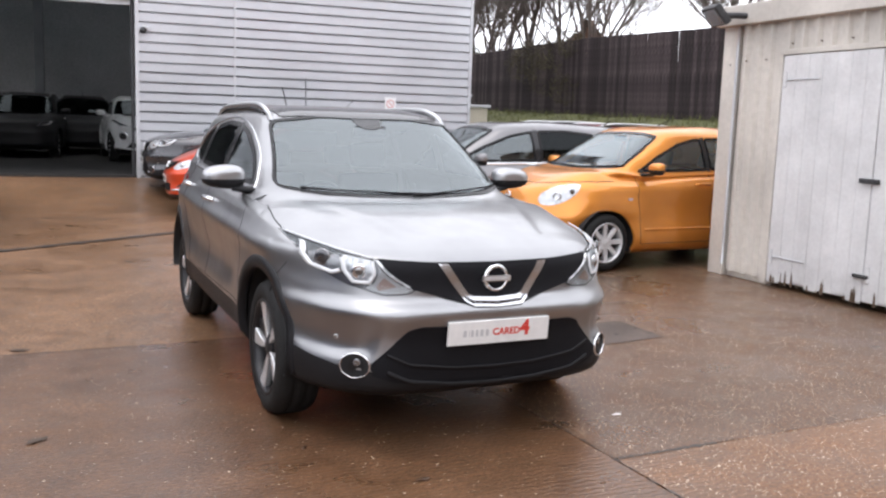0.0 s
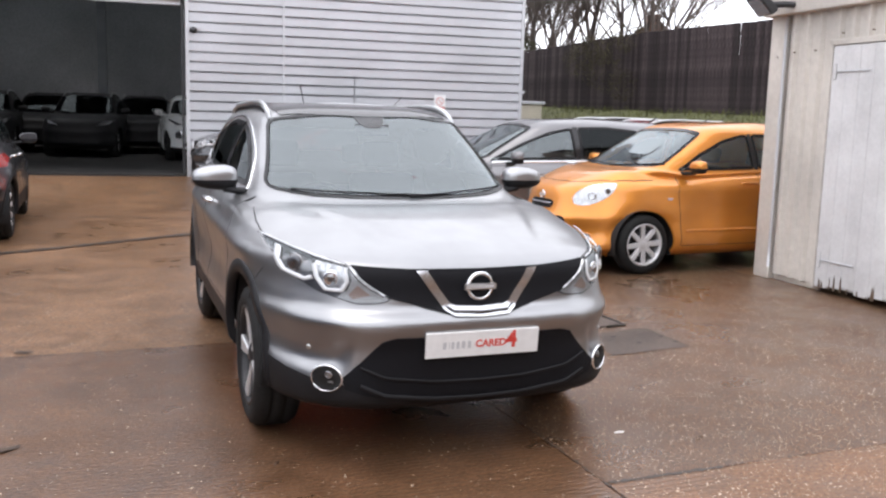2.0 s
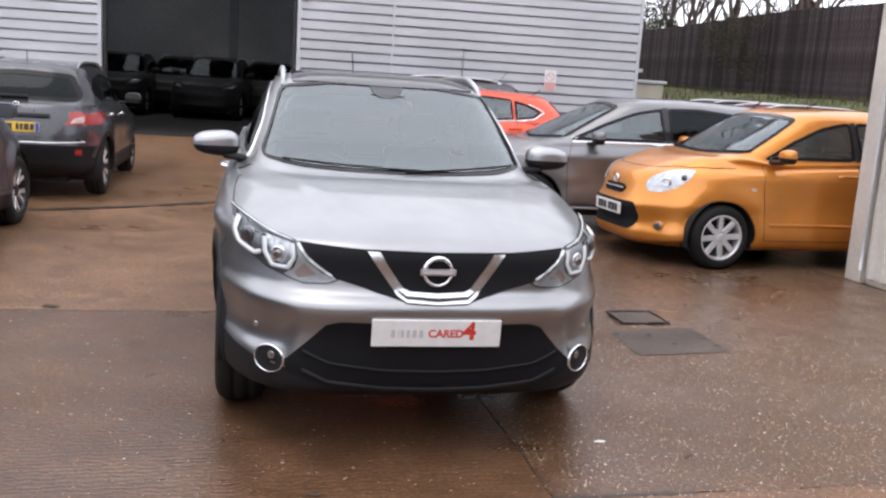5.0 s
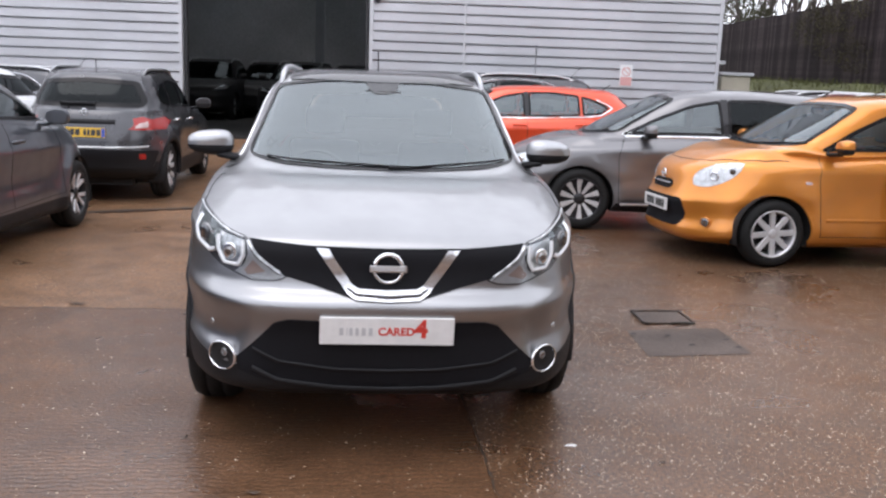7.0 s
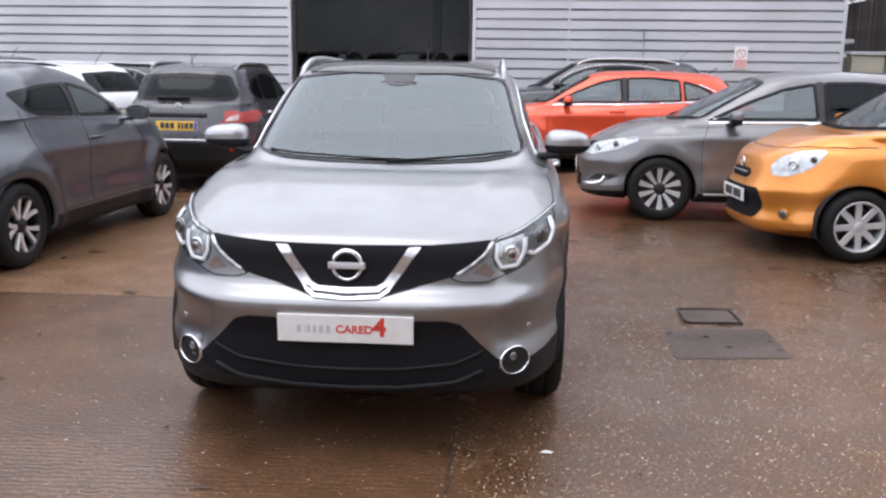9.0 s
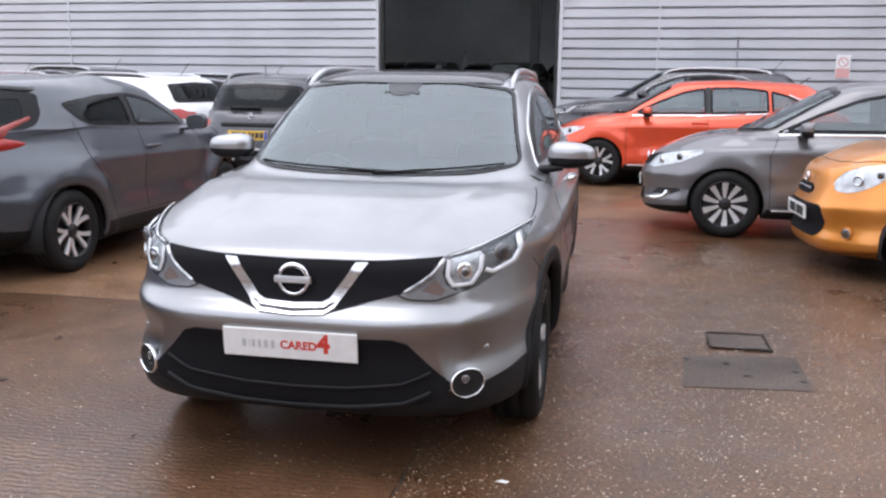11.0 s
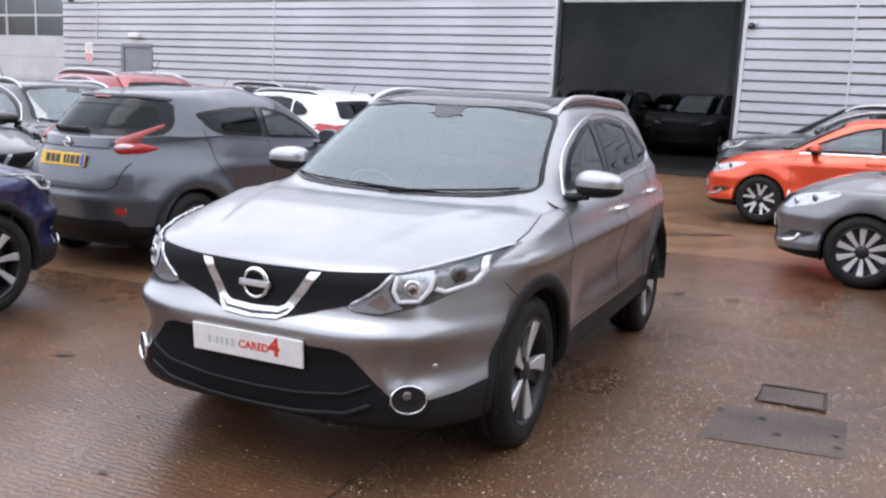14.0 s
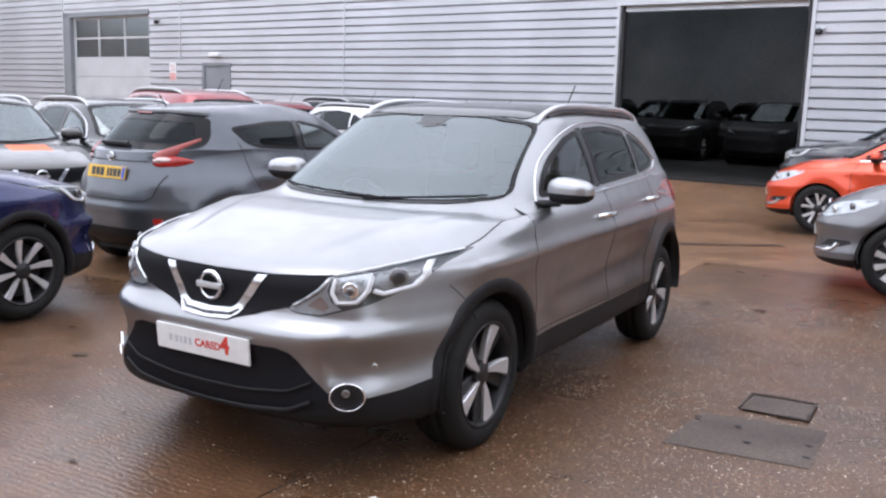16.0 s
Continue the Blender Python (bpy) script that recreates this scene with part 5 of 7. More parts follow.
    mirrors(B, 0.50, 0.95, 1.13, 0.95, lower=B["paint"])
    handles(B, [(-0.12, 0.93)], B["paint"])
    wipers(B)
    v, f = sweep([(-1.28, 0.0, 1.49), (-1.38, 0.0, 1.62)], 0.006, 0.006, 6)
    mesh_part("aerial", v, f, PLASTIC, car)
    return tyre_clean(B, "twin", 0.225, width=0.215)


def old_crossover(name, label, m, paint_mat, fine=1.0):
    """The earlier, taller crossover seen from its tailgate."""
    S = dict(nose=2.16, tail=-2.16, base=1.33, belt=(1.04, 1.08, 1.12), w=0.89, roof_z=1.585, head_z=1.50, rear_z=1.50, rear_head=-1.66, glass_tail=-1.95, glass_tail_z=1.10, roof_w=0.60, pr=4.2, fine=fine, clad_z=0.45, tail_low=0.38)
    B = new_car(name, label, m, S, paint_mat, low=PLASTIC)
    bvh, car = B["bvh"], B["car"]
    screen = [(-0.70, 1.085), (-0.35, 1.052), (0, 1.046), (0.35, 1.052), (0.70, 1.085), (0.585, 1.455), (0.3, 1.49), (0, 1.497), (-0.3, 1.49), (-0.585, 1.455)]
    sides = [[(0.76, 1.07), (0.44, 1.24), (0.16, 1.37), (-0.10, 1.43), (-0.12, 1.09)], [(-0.17, 1.092), (-0.15, 1.435), (-0.5, 1.45), (-0.86, 1.43), (-0.9, 1.115)], [(-0.94, 1.12), (-0.90, 1.425), (-1.2, 1.38), (-1.42, 1.27), (-1.3, 1.16)]]
    rear = rounded([(-0.62, 1.12), (0.62, 1.12), (0.655, 1.20), (0.54, 1.43), (0, 1.46), (-0.54, 1.43), (-0.655, 1.20)], 0.06)
    glazing(B, screen, sides, rear)
    for view in ("left", "right"):
        for q in ([(0.86, 1.04), (0.92, 0.85), (0.9, 0.46)], [(-0.145, 1.07), (-0.14, 0.44)], [(-0.93, 1.10), (-0.97, 0.85), (-0.8, 0.45)]):
            strip(bvh, "door_gap", q, view, 0.007, 0.0, GAP, car)
        patch(bvh, "tail_lamp", [(-1.78, 0.98), (-1.92, 0.90), (-2.02, 0.90), (-1.98, 1.0), (-1.88, 1.02)], view, 0.010, TAIL_RED, car, rim=0.02)
    for s in (1, -1):
        t = patch(bvh, "tail_lamp", mir([(0.50, 0.868), (0.84, 0.862), (0.845, 0.95), (0.80, 1.01), (0.60, 0.955)], s), "rear", 0.012, TAIL_RED, car, "red and clear tail lamp", rim=0.02, step=0.02)
        patch(bvh, "lamp_clear", mir([(0.57, 0.89), (0.69, 0.888), (0.71, 0.968), (0.61, 0.94)], s), "rear", 0.018, TAIL_CLEAR, t, rim=0.006, step=0.02)
        patch(bvh, "rear_reflector", mir([(0.62, 0.52), (0.68, 0.52), (0.68, 0.59), (0.62, 0.59)], s), "rear", 0.012, TAIL_RED, car, rim=0.01)
        shape = [(0.42, 0.76), (0.7, 0.80), (0.80, 0.90), (0.6, 0.87)]
        patch(bvh, "headlamp", mir(shape, s), "front", 0.006, LAMP_BRIGHT, car, rim=0.01)
    strip(bvh, "tailgate_bar", [(-0.36, 0.955), (0.36, 0.955)], "rear", 0.05, 0.012, PLASTIC, car)
    strip(bvh, "bumper_edge", [(-0.7, 0.67), (-0.35, 0.66), (0.35, 0.66), (0.7, 0.67)], "rear", 0.02, 0.012, SATIN, car)
    badge(B, "rear", 1.06, 0.04, 0.008)
    patch(bvh, "rear_bumper", rounded([(-0.74, 0.42), (0.74, 0.42), (0.80, 0.62), (0.4, 0.64), (-0.4, 0.64), (-0.80, 0.62)], 0.03), "rear", 0.01, PLASTIC, car, rim=0.02, step=0.06)
    plate(B, "rear", 0.83, PLATE_Y)
    v, f = sweep([on_body(bvh, "rear", y, 1.15, 0.02) for y in np.linspace(-0.10, 0.30, 8)], 0.014, 0.02, 8)
    mesh_part("rear_wiper", v, f, PLASTIC, car)
    rails(B, 0.25, -1.45, 0.565, 0.55, 0, SATIN, 0.05)
    arch_trim(B)
    mirrors(B, 0.60, 0.95, 1.13, 1.0)
    handles(B, [(-0.04, 0.93), (-0.92, 0.95)])
    v, f = sweep([(-1.45, 0.0, 1.53), (-1.47, 0.0, 1.68)], 0.005, 0.005, 6)
    mesh_part("aerial", v, f, PLASTIC, car)
    return tyre_clean(B, "ten", 0.243)


# ---- plan ----
WALL_AT, WALL_TURN = Vector((-5.6, 16.75, 0)), 21.0     # a point of the warehouse front, and its bearing
UX, UY = math.cos(radians(WALL_TURN)), math.sin(radians(WALL_TURN))
FLOOR_IN = 0.30                                          # the warehouse floor lies above the yard


def along(s, d, z=0.0):
    """Place s metres along the warehouse front and d metres into it."""
    return Vector((WALL_AT.x + s * UX - d * UY, WALL_AT.y + s * UY + d * UX, z))


FENCE = [(-2.0, 40.0), (1.0, 32.0), (6.0, 19.1), (11.5, 5.0)]


def smoothstep(t):
    t = min(max(t, 0.0), 1.0)
    return t * t * (3 - 2 * t)


def gz(x, y):
    """Height of the yard: a slight fall to one side and under the silver car, a rise towards the far row and a ramp up to the warehouse."""
    d = -(x - WALL_AT.x) * UY + (y - WALL_AT.y) * UX
    s = (x - WALL_AT.x) * UX + (y - WALL_AT.y) * UY
    ramp = (FLOOR_IN + 0.06) * smoothstep((d + 2.4) / 2.6) * (1 - 0.85 * smoothstep((s - 1.5) / 5))
    fall = min(max(0.013 - 0.0225 * (x - 0.7) + 0.0131 * (y - 5.14), 0.0), 0.08) * smoothstep((1.6 - x) / 1.6) * (1 - smoothstep((y - 8) / 2.5))
    return max(ramp, 0.03 * smoothstep((d + 10) / 3.4) * smoothstep((-s - 2) / 4)) - max(fall, 0.08 * smoothstep((-1.6 - x) / 2.4))


def at(x, y, turn):
    return pose(x, y, gz(x, y), 0, 0, turn)


# ---- ground ----
def ground_material(name, base, dark, wet=0.5, flecks=0.35, brushed=0.0, bump=0.5, film=1.0):
    """Worn wet concrete: cloudy stains, exposed chips of stone, damp patches, broom lines."""
    base, dark = (tuple(c * k for c, k in zip(rgb, (0.77, 0.635, 0.53))) for rgb in (base, dark))
    m = bpy.data.materials.new(name)
    m.use_nodes = True
    n, l = m.node_tree.nodes, m.node_tree.links
    b = n["Principled BSDF"]
    geo = n.new("ShaderNodeNewGeometry")

    def tex(kind, scale, detail=5.0, vec=None):
        t = n.new(kind)
        t.inputs["Scale"].default_value = scale
        if "Detail" in t.inputs:
            t.inputs["Detail"].default_value = detail
        if "Voronoi" in kind:
            t.voronoi_dimensions = "2D"
        l.new(vec or geo.outputs["Position"], t.inputs["Vector"])
        return t

    def ramp(src, *stops):
        r = n.new("ShaderNodeValToRGB")
        while len(r.color_ramp.elements) < len(stops):
            r.color_ramp.elements.new(0.5)
        for e, (p, c) in zip(r.color_ramp.elements, stops):
            e.position, e.color = p, (*c, 1) if isinstance(c, tuple) else (c, c, c, 1)
        l.new(src, r.inputs[0])
        return r.outputs[0]

    def mix(mode, fac, a, c):
        x = n.new("ShaderNodeMixRGB")
        x.blend_type = mode
        for k, v in ((0, fac), (1, a), (2, c)):
            if hasattr(v, "links"):
                l.new(v, x.inputs[k])
            else:
                x.inputs[k].default_value = v if k == 0 else (*v, 1)
        return x.outputs[0]
    cloud = tex("ShaderNodeTexNoise", 0.55, 7.0)
    col = ramp(cloud.outputs["Fac"], (0.32, dark), (0.62, base))
    mid = tex("ShaderNodeTexNoise", 5.0, 6.0)
    col = mix("MULTIPLY", 0.55, col, ramp(mid.outputs["Fac"], (0.3, 0.55), (0.7, 1.25)))
    fine = tex("ShaderNodeTexNoise", 90.0, 3.0)
    col = mix("MULTIPLY", 0.45, col, ramp(fine.outputs["Fac"], (0.3, 0.5), (0.7, 1.35)))
    grit = tex("ShaderNodeTexNoise", 55.0, 3.0)
    col = mix("MULTIPLY", min(1.0, 0.25 + flecks * 0.4), col, ramp(grit.outputs["Fac"], (0.36, 0.32), (0.64, 1.65)))
    pits = tex("ShaderNodeTexVoronoi", 48.0)
    sep3 = n.new("ShaderNodeSeparateColor")
    l.new(pits.outputs["Color"], sep3.inputs[0])
    hole = n.new("ShaderNodeMath")
    hole.operation = "MULTIPLY"
    l.new(ramp(pits.outputs["Distance"], (0.2, 1.0), (0.45, 0.0)), hole.inputs[0])
    l.new(ramp(sep3.outputs[2], (1 - flecks * 0.6 - 0.02, 0.0), (1 - flecks * 0.6 + 0.02, 0.85)), hole.inputs[1])
    col = mix("MIX", hole.outputs[0], col, tuple(c * 0.22 for c in dark))
    chips = tex("ShaderNodeTexVoronoi", 25.0)
    spread = tex("ShaderNodeTexNoise", 9.0, 3.0)
    pick = n.new("ShaderNodeMath")
    pick.operation = "MULTIPLY"
    l.new(ramp(chips.outputs["Distance"], (0.18, 1.0), (0.32, 0.0)), pick.inputs[0])
    sep = n.new("ShaderNodeSeparateColor")
    l.new(chips.outputs["Color"], sep.inputs[0])
    l.new(ramp(sep.outputs[0], (1 - flecks * 0.5 - 0.02, 0.0), (1 - flecks * 0.5 + 0.02, 1.0)), pick.inputs[1])
    col = mix("MIX", pick.outputs[0], col, (0.62, 0.49, 0.33))
    small = tex("ShaderNodeTexVoronoi", 85.0)
    sep2 = n.new("ShaderNodeSeparateColor")
    l.new(small.outputs["Color"], sep2.inputs[0])
    pick2 = n.new("ShaderNodeMath")
    pick2.operation = "MULTIPLY"
    l.new(ramp(small.outputs["Distance"], (0.15, 0.8), (0.3, 0.0)), pick2.inputs[0])
    l.new(ramp(sep2.outputs[1], (1 - flecks * 0.45, 0.0), (1 - flecks * 0.45 + 0.03, 1.0)), pick2.inputs[1])
    col = mix("MIX", pick2.outputs[0], col, (0.52, 0.39, 0.25))
    height = fine.outputs["Fac"]
    if brushed:
        turn = n.new("ShaderNodeMapping")
        turn.inputs["Rotation"].default_value = (0, 0, radians(64.4))
        l.new(geo.outputs["Position"], turn.inputs["Vector"])
        wave = tex("ShaderNodeTexWave", 8.5, 4.0, turn.outputs[0])
        wave.bands_direction = "X"
        wave.inputs["Distortion"].default_value, wave.inputs["Detail Scale"].default_value = 6.0, 2.2
        patchy = tex("ShaderNodeTexNoise", 1.3, 3.0)
        lines = ramp(wave.outputs["Fac"], (0.15, 0.55), (0.7, 1.1))
        fade = n.new("ShaderNodeMath")
        fade.operation = "MULTIPLY"
        fade.inputs[1].default_value = brushed
        l.new(ramp(patchy.outputs["Fac"], (0.35, 0.25), (0.62, 1.0)), fade.inputs[0])
        col = mix("MULTIPLY", fade.outputs[0], col, lines)
        height = mix("ADD", 0.6, height, wave.outputs["Fac"])
    l.new(col, b.inputs["Base Color"])
    damp = tex("ShaderNodeTexNoise", 0.9, 6.0)
    rough = mix("MULTIPLY", 0.5, ramp(damp.outputs["Fac"], (0.36, 0.60 - wet * 0.62), (0.66, 0.72 - wet * 0.3)), ramp(mid.outputs["Fac"], (0.3, 0.7), (0.7, 1.3)))
    l.new(rough, b.inputs["Roughness"])
    b.inputs["Specular IOR Level"].default_value = 0.26
    l.new(ramp(damp.outputs["Fac"], (0.36, 0.95 * film), (0.66, 0.50 * film)), b.inputs["Coat Weight"])
    b.inputs["Coat Roughness"].default_value, b.inputs["Coat IOR"].default_value = 0.20, 1.33
    bp = n.new("ShaderNodeBump")
    bp.inputs["Strength"].default_value, bp.inputs["Distance"].default_value = bump, 0.004
    l.new(height, bp.inputs["Height"])
    l.new(bp.outputs[0], b.inputs["Normal"])
    l.new(bp.outputs[0], b.inputs["Coat Normal"])
    return m


G_YARD = ground_material("wet_yard_concrete", (0.300, 0.202, 0.131), (0.216, 0.144, 0.093), 0.5, 0.7, film=0.5)
G_BRUSH = ground_material("brushed_wet_concrete", (0.204, 0.128, 0.080), (0.140, 0.086, 0.054), 0.58, 0.28, brushed=0.5)
G_STONE = ground_material("exposed_stone_concrete", (0.184, 0.116, 0.070), (0.118, 0.073, 0.044), 0.58, 0.9, bump=1.0)
G_LIGHT = ground_material("light_brown_concrete", (0.27, 0.165, 0.098), (0.19, 0.115, 0.068), 0.5, 0.5, brushed=0.2)
TAR = material("tar_joint", (0.045, 0.036, 0.03), 0.5, grain=0.3)
IRON = material("worn_cover", (0.092, 0.072, 0.062), 0.6, 0.0, spec=0.2, grain=0.3, grain_scale=60, stain=0.3, bump=0.4)
GRASS = material("rough_grass", (0.085, 0.09, 0.028), 0.8, grain=0.4, grain_scale=30, stain=0.35, bump=1.0, bump_scale=60)


def sheet(name, xs, ys, height, mat):
    v = [(x, y, height(x, y)) for y in ys for x in xs]
    k = len(xs)
    f = [(j * k + i, j * k + i + 1, (j + 1) * k + i + 1, (j + 1) * k + i) for j in range(len(ys) - 1) for i in range(k - 1)]
    return mesh_part(name, v, f, mat)


axis = np.concatenate([np.linspace(-700, -60, 8), np.linspace(-50, -13, 38), np.linspace(-12, 20, 129), np.linspace(21, 50, 30), np.linspace(60, 700, 8)])
ground = tagged(sheet("ground", axis, axis, lambda x, y: gz(x, y) - 0.006 if -60 < x < 60 and -60 < y < 60 else -0.006 + (FLOOR_IN if y > 60 else 0), G_YARD),
                "wet brown concrete yard with worn stains", "ground", kind="structure")

# slabs laid parallel to the silver car
CAR_AT, CAR_TURN = (-0.676, 6.002), -64.7
SLAB_AT, SLAB_TURN = (-0.70, 5.99), -64.0
FX, FY = math.cos(radians(SLAB_TURN)), math.sin(radians(SLAB_TURN))


def yard(u, v, z=0.0):
    """A place u metres ahead of the silver car's middle and v metres to its left."""
    return Vector((SLAB_AT[0] + u * FX - v * FY, SLAB_AT[1] + u * FY + v * FX, z))


def slab(u0, u1, v0, v1, mat, gap=0.0035):
    """A concrete bay that follows the fall of the yard, with a ragged edge and a skirt."""
    rng = random.Random(int(u0 * 10 + v0 * 100))
    us = np.linspace(u0 + gap, u1 - gap, int((u1 - u0) / 0.12) + 2)
    vs = np.linspace(v0 + gap, v1 - gap, int((v1 - v0) / 0.12) + 2)
    nu, nv = len(us), len(vs)
    verts, faces = [], []
    for i, u in enumerate(us):
        for j, v in enumerate(vs):
            edge = i in (0, nu - 1) or j in (0, nv - 1)
            p = yard(u + (rng.uniform(-0.004, 0.004) if edge else 0), v + (rng.uniform(-0.004, 0.004) if edge else 0))
            verts.append((p.x, p.y, gz(p.x, p.y)))
    for i in range(nu - 1):
        for j in range(nv - 1):
            faces.append((i * nv + j, (i + 1) * nv + j, (i + 1) * nv + j + 1, i * nv + j + 1))
    rim = [i * nv for i in range(nu)] + [(nu - 1) * nv + j for j in range(1, nv)] + [i * nv + nv - 1 for i in range(nu - 2, -1, -1)] + list(range(nv - 2, 0, -1))
    low = len(verts)
    verts += [verts[q] for q in rim] + [(verts[q][0], verts[q][1], verts[q][2] - 0.02) for q in rim]
    k = len(rim)
    faces += [(low + i, low + k + i, low + k + (i + 1) % k, low + (i + 1) % k) for i in range(k)]
    return mesh_part("concrete_slab", verts, faces, mat, ground)


slab(-0.44, 9.0, -4.1, 0.40, G_BRUSH)
slab(-4.6, -0.44, -4.1, 0.40, G_YARD)
slab(2.59, 9.0, 0.40, 5.0, G_LIGHT)
slab(-4.6, 2.59, 0.40, 4.6, G_STONE)


def tar_line(points, width, seed, lift=0.0):
    """A wavering tar-filled joint lying on the yard."""
    rng = random.Random(seed)
    pts = smooth_curve(points, 14)
    v, f = [], []
    for i, p in enumerate(pts):
        a, b = pts[max(i - 1, 0)], pts[min(i + 1, len(pts) - 1)]
        d = (b - a) / (np.linalg.norm(b - a) + 1e-9)
        w = width * (0.5 + rng.random())
        for s in (-1, 1):
            x, y = p[0] - d[1] * s * w / 2 + rng.uniform(-0.008, 0.008), p[1] + d[0] * s * w / 2
            v.append((x, y, gz(x, y) + 0.002 + lift))
    for i in range(len(pts) - 1):
        f.append((2 * i, 2 * i + 2, 2 * i + 3, 2 * i + 1))
    return mesh_part("joint", v, f, TAR, ground, "dark tar-filled joint")


tar_line([(-6.6, 7.2), (-5.9, 8.2), (-5.34, 8.95), (-4.8, 9.65), (-4.43, 10.25), (-4.12, 10.72), (-3.84, 11.15), (-3.5, 11.62), (-2.9, 12.4)], 0.10, 1, 0.006)
tar_line([tuple(yard(u, 0.405)[:2]) for u in (1.2, 2.0, 2.6, 3.4, 4.4, 6.0)], 0.006, 2)
tar_line([tuple(yard(2.59, v)[:2]) for v in (0.42, 0.7, 1.0)], 0.02, 3)
tar_line([tuple(yard(-0.44 + 0.02 * math.sin(v * 3), v)[:2]) for v in (-4.0, -3.0, -2.0, -1.2)], 0.01, 4)
tar_line([(-2.2, 12.5), (-2.5, 13.4), (-3.4, 14.0), (-4.4, 14.1)], 0.025, 5)
tar_line([(-6.0, 12.6), (-5.4, 13.0), (-4.9, 12.9)], 0.05, 6)

# inspection covers in the yard
cover = [(0.84, 6.47), (1.05, 5.93), (1.60, 6.26), (1.37, 6.76)]
rect = tagged(mesh_part("inspection_cover", [(x, y, gz(x, y) + 0.003) for x, y in dense(cover, 0.05)] + [(x, y, -0.03) for x, y in dense(cover, 0.05)],
                        [tuple(range(len(dense(cover, 0.05))))], IRON, smooth=False), "dark worn steel inspection cover set flush in the concrete", "manhole cover")
for p in [(0.90, 6.36), (1.10, 6.42), (1.26, 6.28), (1.44, 6.50), (1.52, 6.36)]:
    bm = bmesh.new()
    bmesh.ops.create_circle(bm, cap_ends=True, segments=10, radius=0.016)
    bm.transform(Matrix.Translation((p[0], p[1], 0.0055)) @ pose(0, 0, 0, 0, 0, 26) @ Matrix.Diagonal((1.3, 0.8, 1, 1)))
    part("keyhole", bm, GAP, rect)
frame_poly = [(0.80, 6.93), (1.09, 7.09), (1.23, 6.80), (0.92, 6.66)]
lid = tagged(mesh_part("drain_cover", [(x, y, 0.003) for x, y in inset_poly(frame_poly, 0.012)], [(0, 1, 2, 3)], IRON, smooth=False), "small concrete drain cover in a rusted angle frame", "drain cover")
for i in range(4):
    a, b = frame_poly[i], frame_poly[(i + 1) % 4]
    if i == 2:
        b = (a[0] + (b[0] - a[0]) * 0.45, a[1] + (b[1] - a[1]) * 0.45)
    v, f = sweep([(a[0], a[1], 0.006), ((a[0] + b[0]) / 2, (a[1] + b[1]) / 2, 0.010), (b[0], b[1], 0.004)], 0.007, 0.008, 6)
    mesh_part("frame_bar", v, f, TAR if i else IRON, lid)

# ---- warehouse ----
CLAD = material("silver_cladding", (0.53, 0.54, 0.565), 0.40, 0.2, grain=0.04, grain_scale=30, stain=0.10, stain_scale=0.7, rough_var=0.08, island=0.03)
FLASH = material("silver_flashing", (0.55, 0.56, 0.58), 0.4, 0.3, grain=0.05, stain=0.08)
SHUTTER = material("shutter_paint", (0.50, 0.49, 0.47), 0.5, grain=0.05, stain=0.08)
DARK_STEEL = material("dark_steel", (0.03, 0.03, 0.032), 0.6, grain=0.2)
INNER = material("inner_blockwork", (0.42, 0.42, 0.43), 0.85, grain=0.15, grain_scale=20, stain=0.2, stain_scale=0.5)
DOOR_PAINT = material("grey_door_paint", (0.22, 0.235, 0.25), 0.45, grain=0.05, stain=0.1)
PANE_DARK = glass("sectional_door_pane", (0.5, 0.52, 0.54), 0.25, 2.9)
SECTION = material("pale_grey_door", (0.50, 0.51, 0.52), 0.5, grain=0.04, stain=0.08)
ADDED_ROOFLIGHT = glass("grp_rooflight", (0.70, 0.71, 0.70), 0.3, 1.5)
PITCH, PHASE, EAVES = 0.18, 0.068, 7.2
barn = tagged(new("warehouse"), "long warehouse clad in horizontal silver ribbed sheeting", "warehouse", kind="structure")


def cladding(s0, s1, z0, z1):
    """One bay of ribbed sheeting between two seams."""
    prof = []
    k0 = int(math.floor(z0 / PITCH)) - 1
    for k in range(k0, int(z1 / PITCH) + 2):
        for a, d in ((0.0, 0.0), (0.765, 0.0), (0.775, 0.05), (0.925, 0.05), (0.985, 0.003)):
            z = (k + a) * PITCH + PHASE
            if z0 <= z <= z1:
                prof.append((z, d))
    prof = [(z0, prof[0][1])] + prof + [(z1, prof[-1][1])]
    v, f = [], []
    for z, d in prof:
        v += [along(s0, d, z), along(s1, d, z)]
    for i in range(len(prof) - 1):
        f.append((2 * i, 2 * i + 1, 2 * i + 3, 2 * i + 2))
    return mesh_part("cladding_sheet", v, f, CLAD, barn, smooth=False)


def wall_box(name, s0, s1, d0, d1, z0, z1, mat, parent, bevel=0.004, label=""):
    m = Matrix.Translation(WALL_AT) @ pose(0, 0, 0, 0, 0, WALL_TURN)
    return part(name, box_bm(s0, s1, d0, d1, z0, z1, bevel, 1, m), mat, parent, label)


DOOR = (-3.66, -0.17, 3.49)
for s0, s1, z0 in ((-46, -34.3, 0), (-34.3, -22.1, 0), (-22.1, -17.93, 3.92), (-17.93, -15.72, 0), (-15.72, -14.57, 2.44), (-14.57, -10.67, 0), (-10.67, DOOR[0] - 0.05, 0), (DOOR[0] - 0.05, DOOR[1] + 0.05, DOOR[2] + 0.16), (DOOR[1] + 0.05, 1.64, 0), (1.64, 6.45, 0)):
    cladding(s0, s1, z0, EAVES)
for s in (-34.3, -22.1, -16.6, -10.67, 1.64):
    wall_box("seam_strip", s - 0.022, s + 0.022, -0.014, 0.04, 2.5 if s == -16.6 else 0, EAVES, FLASH, barn)
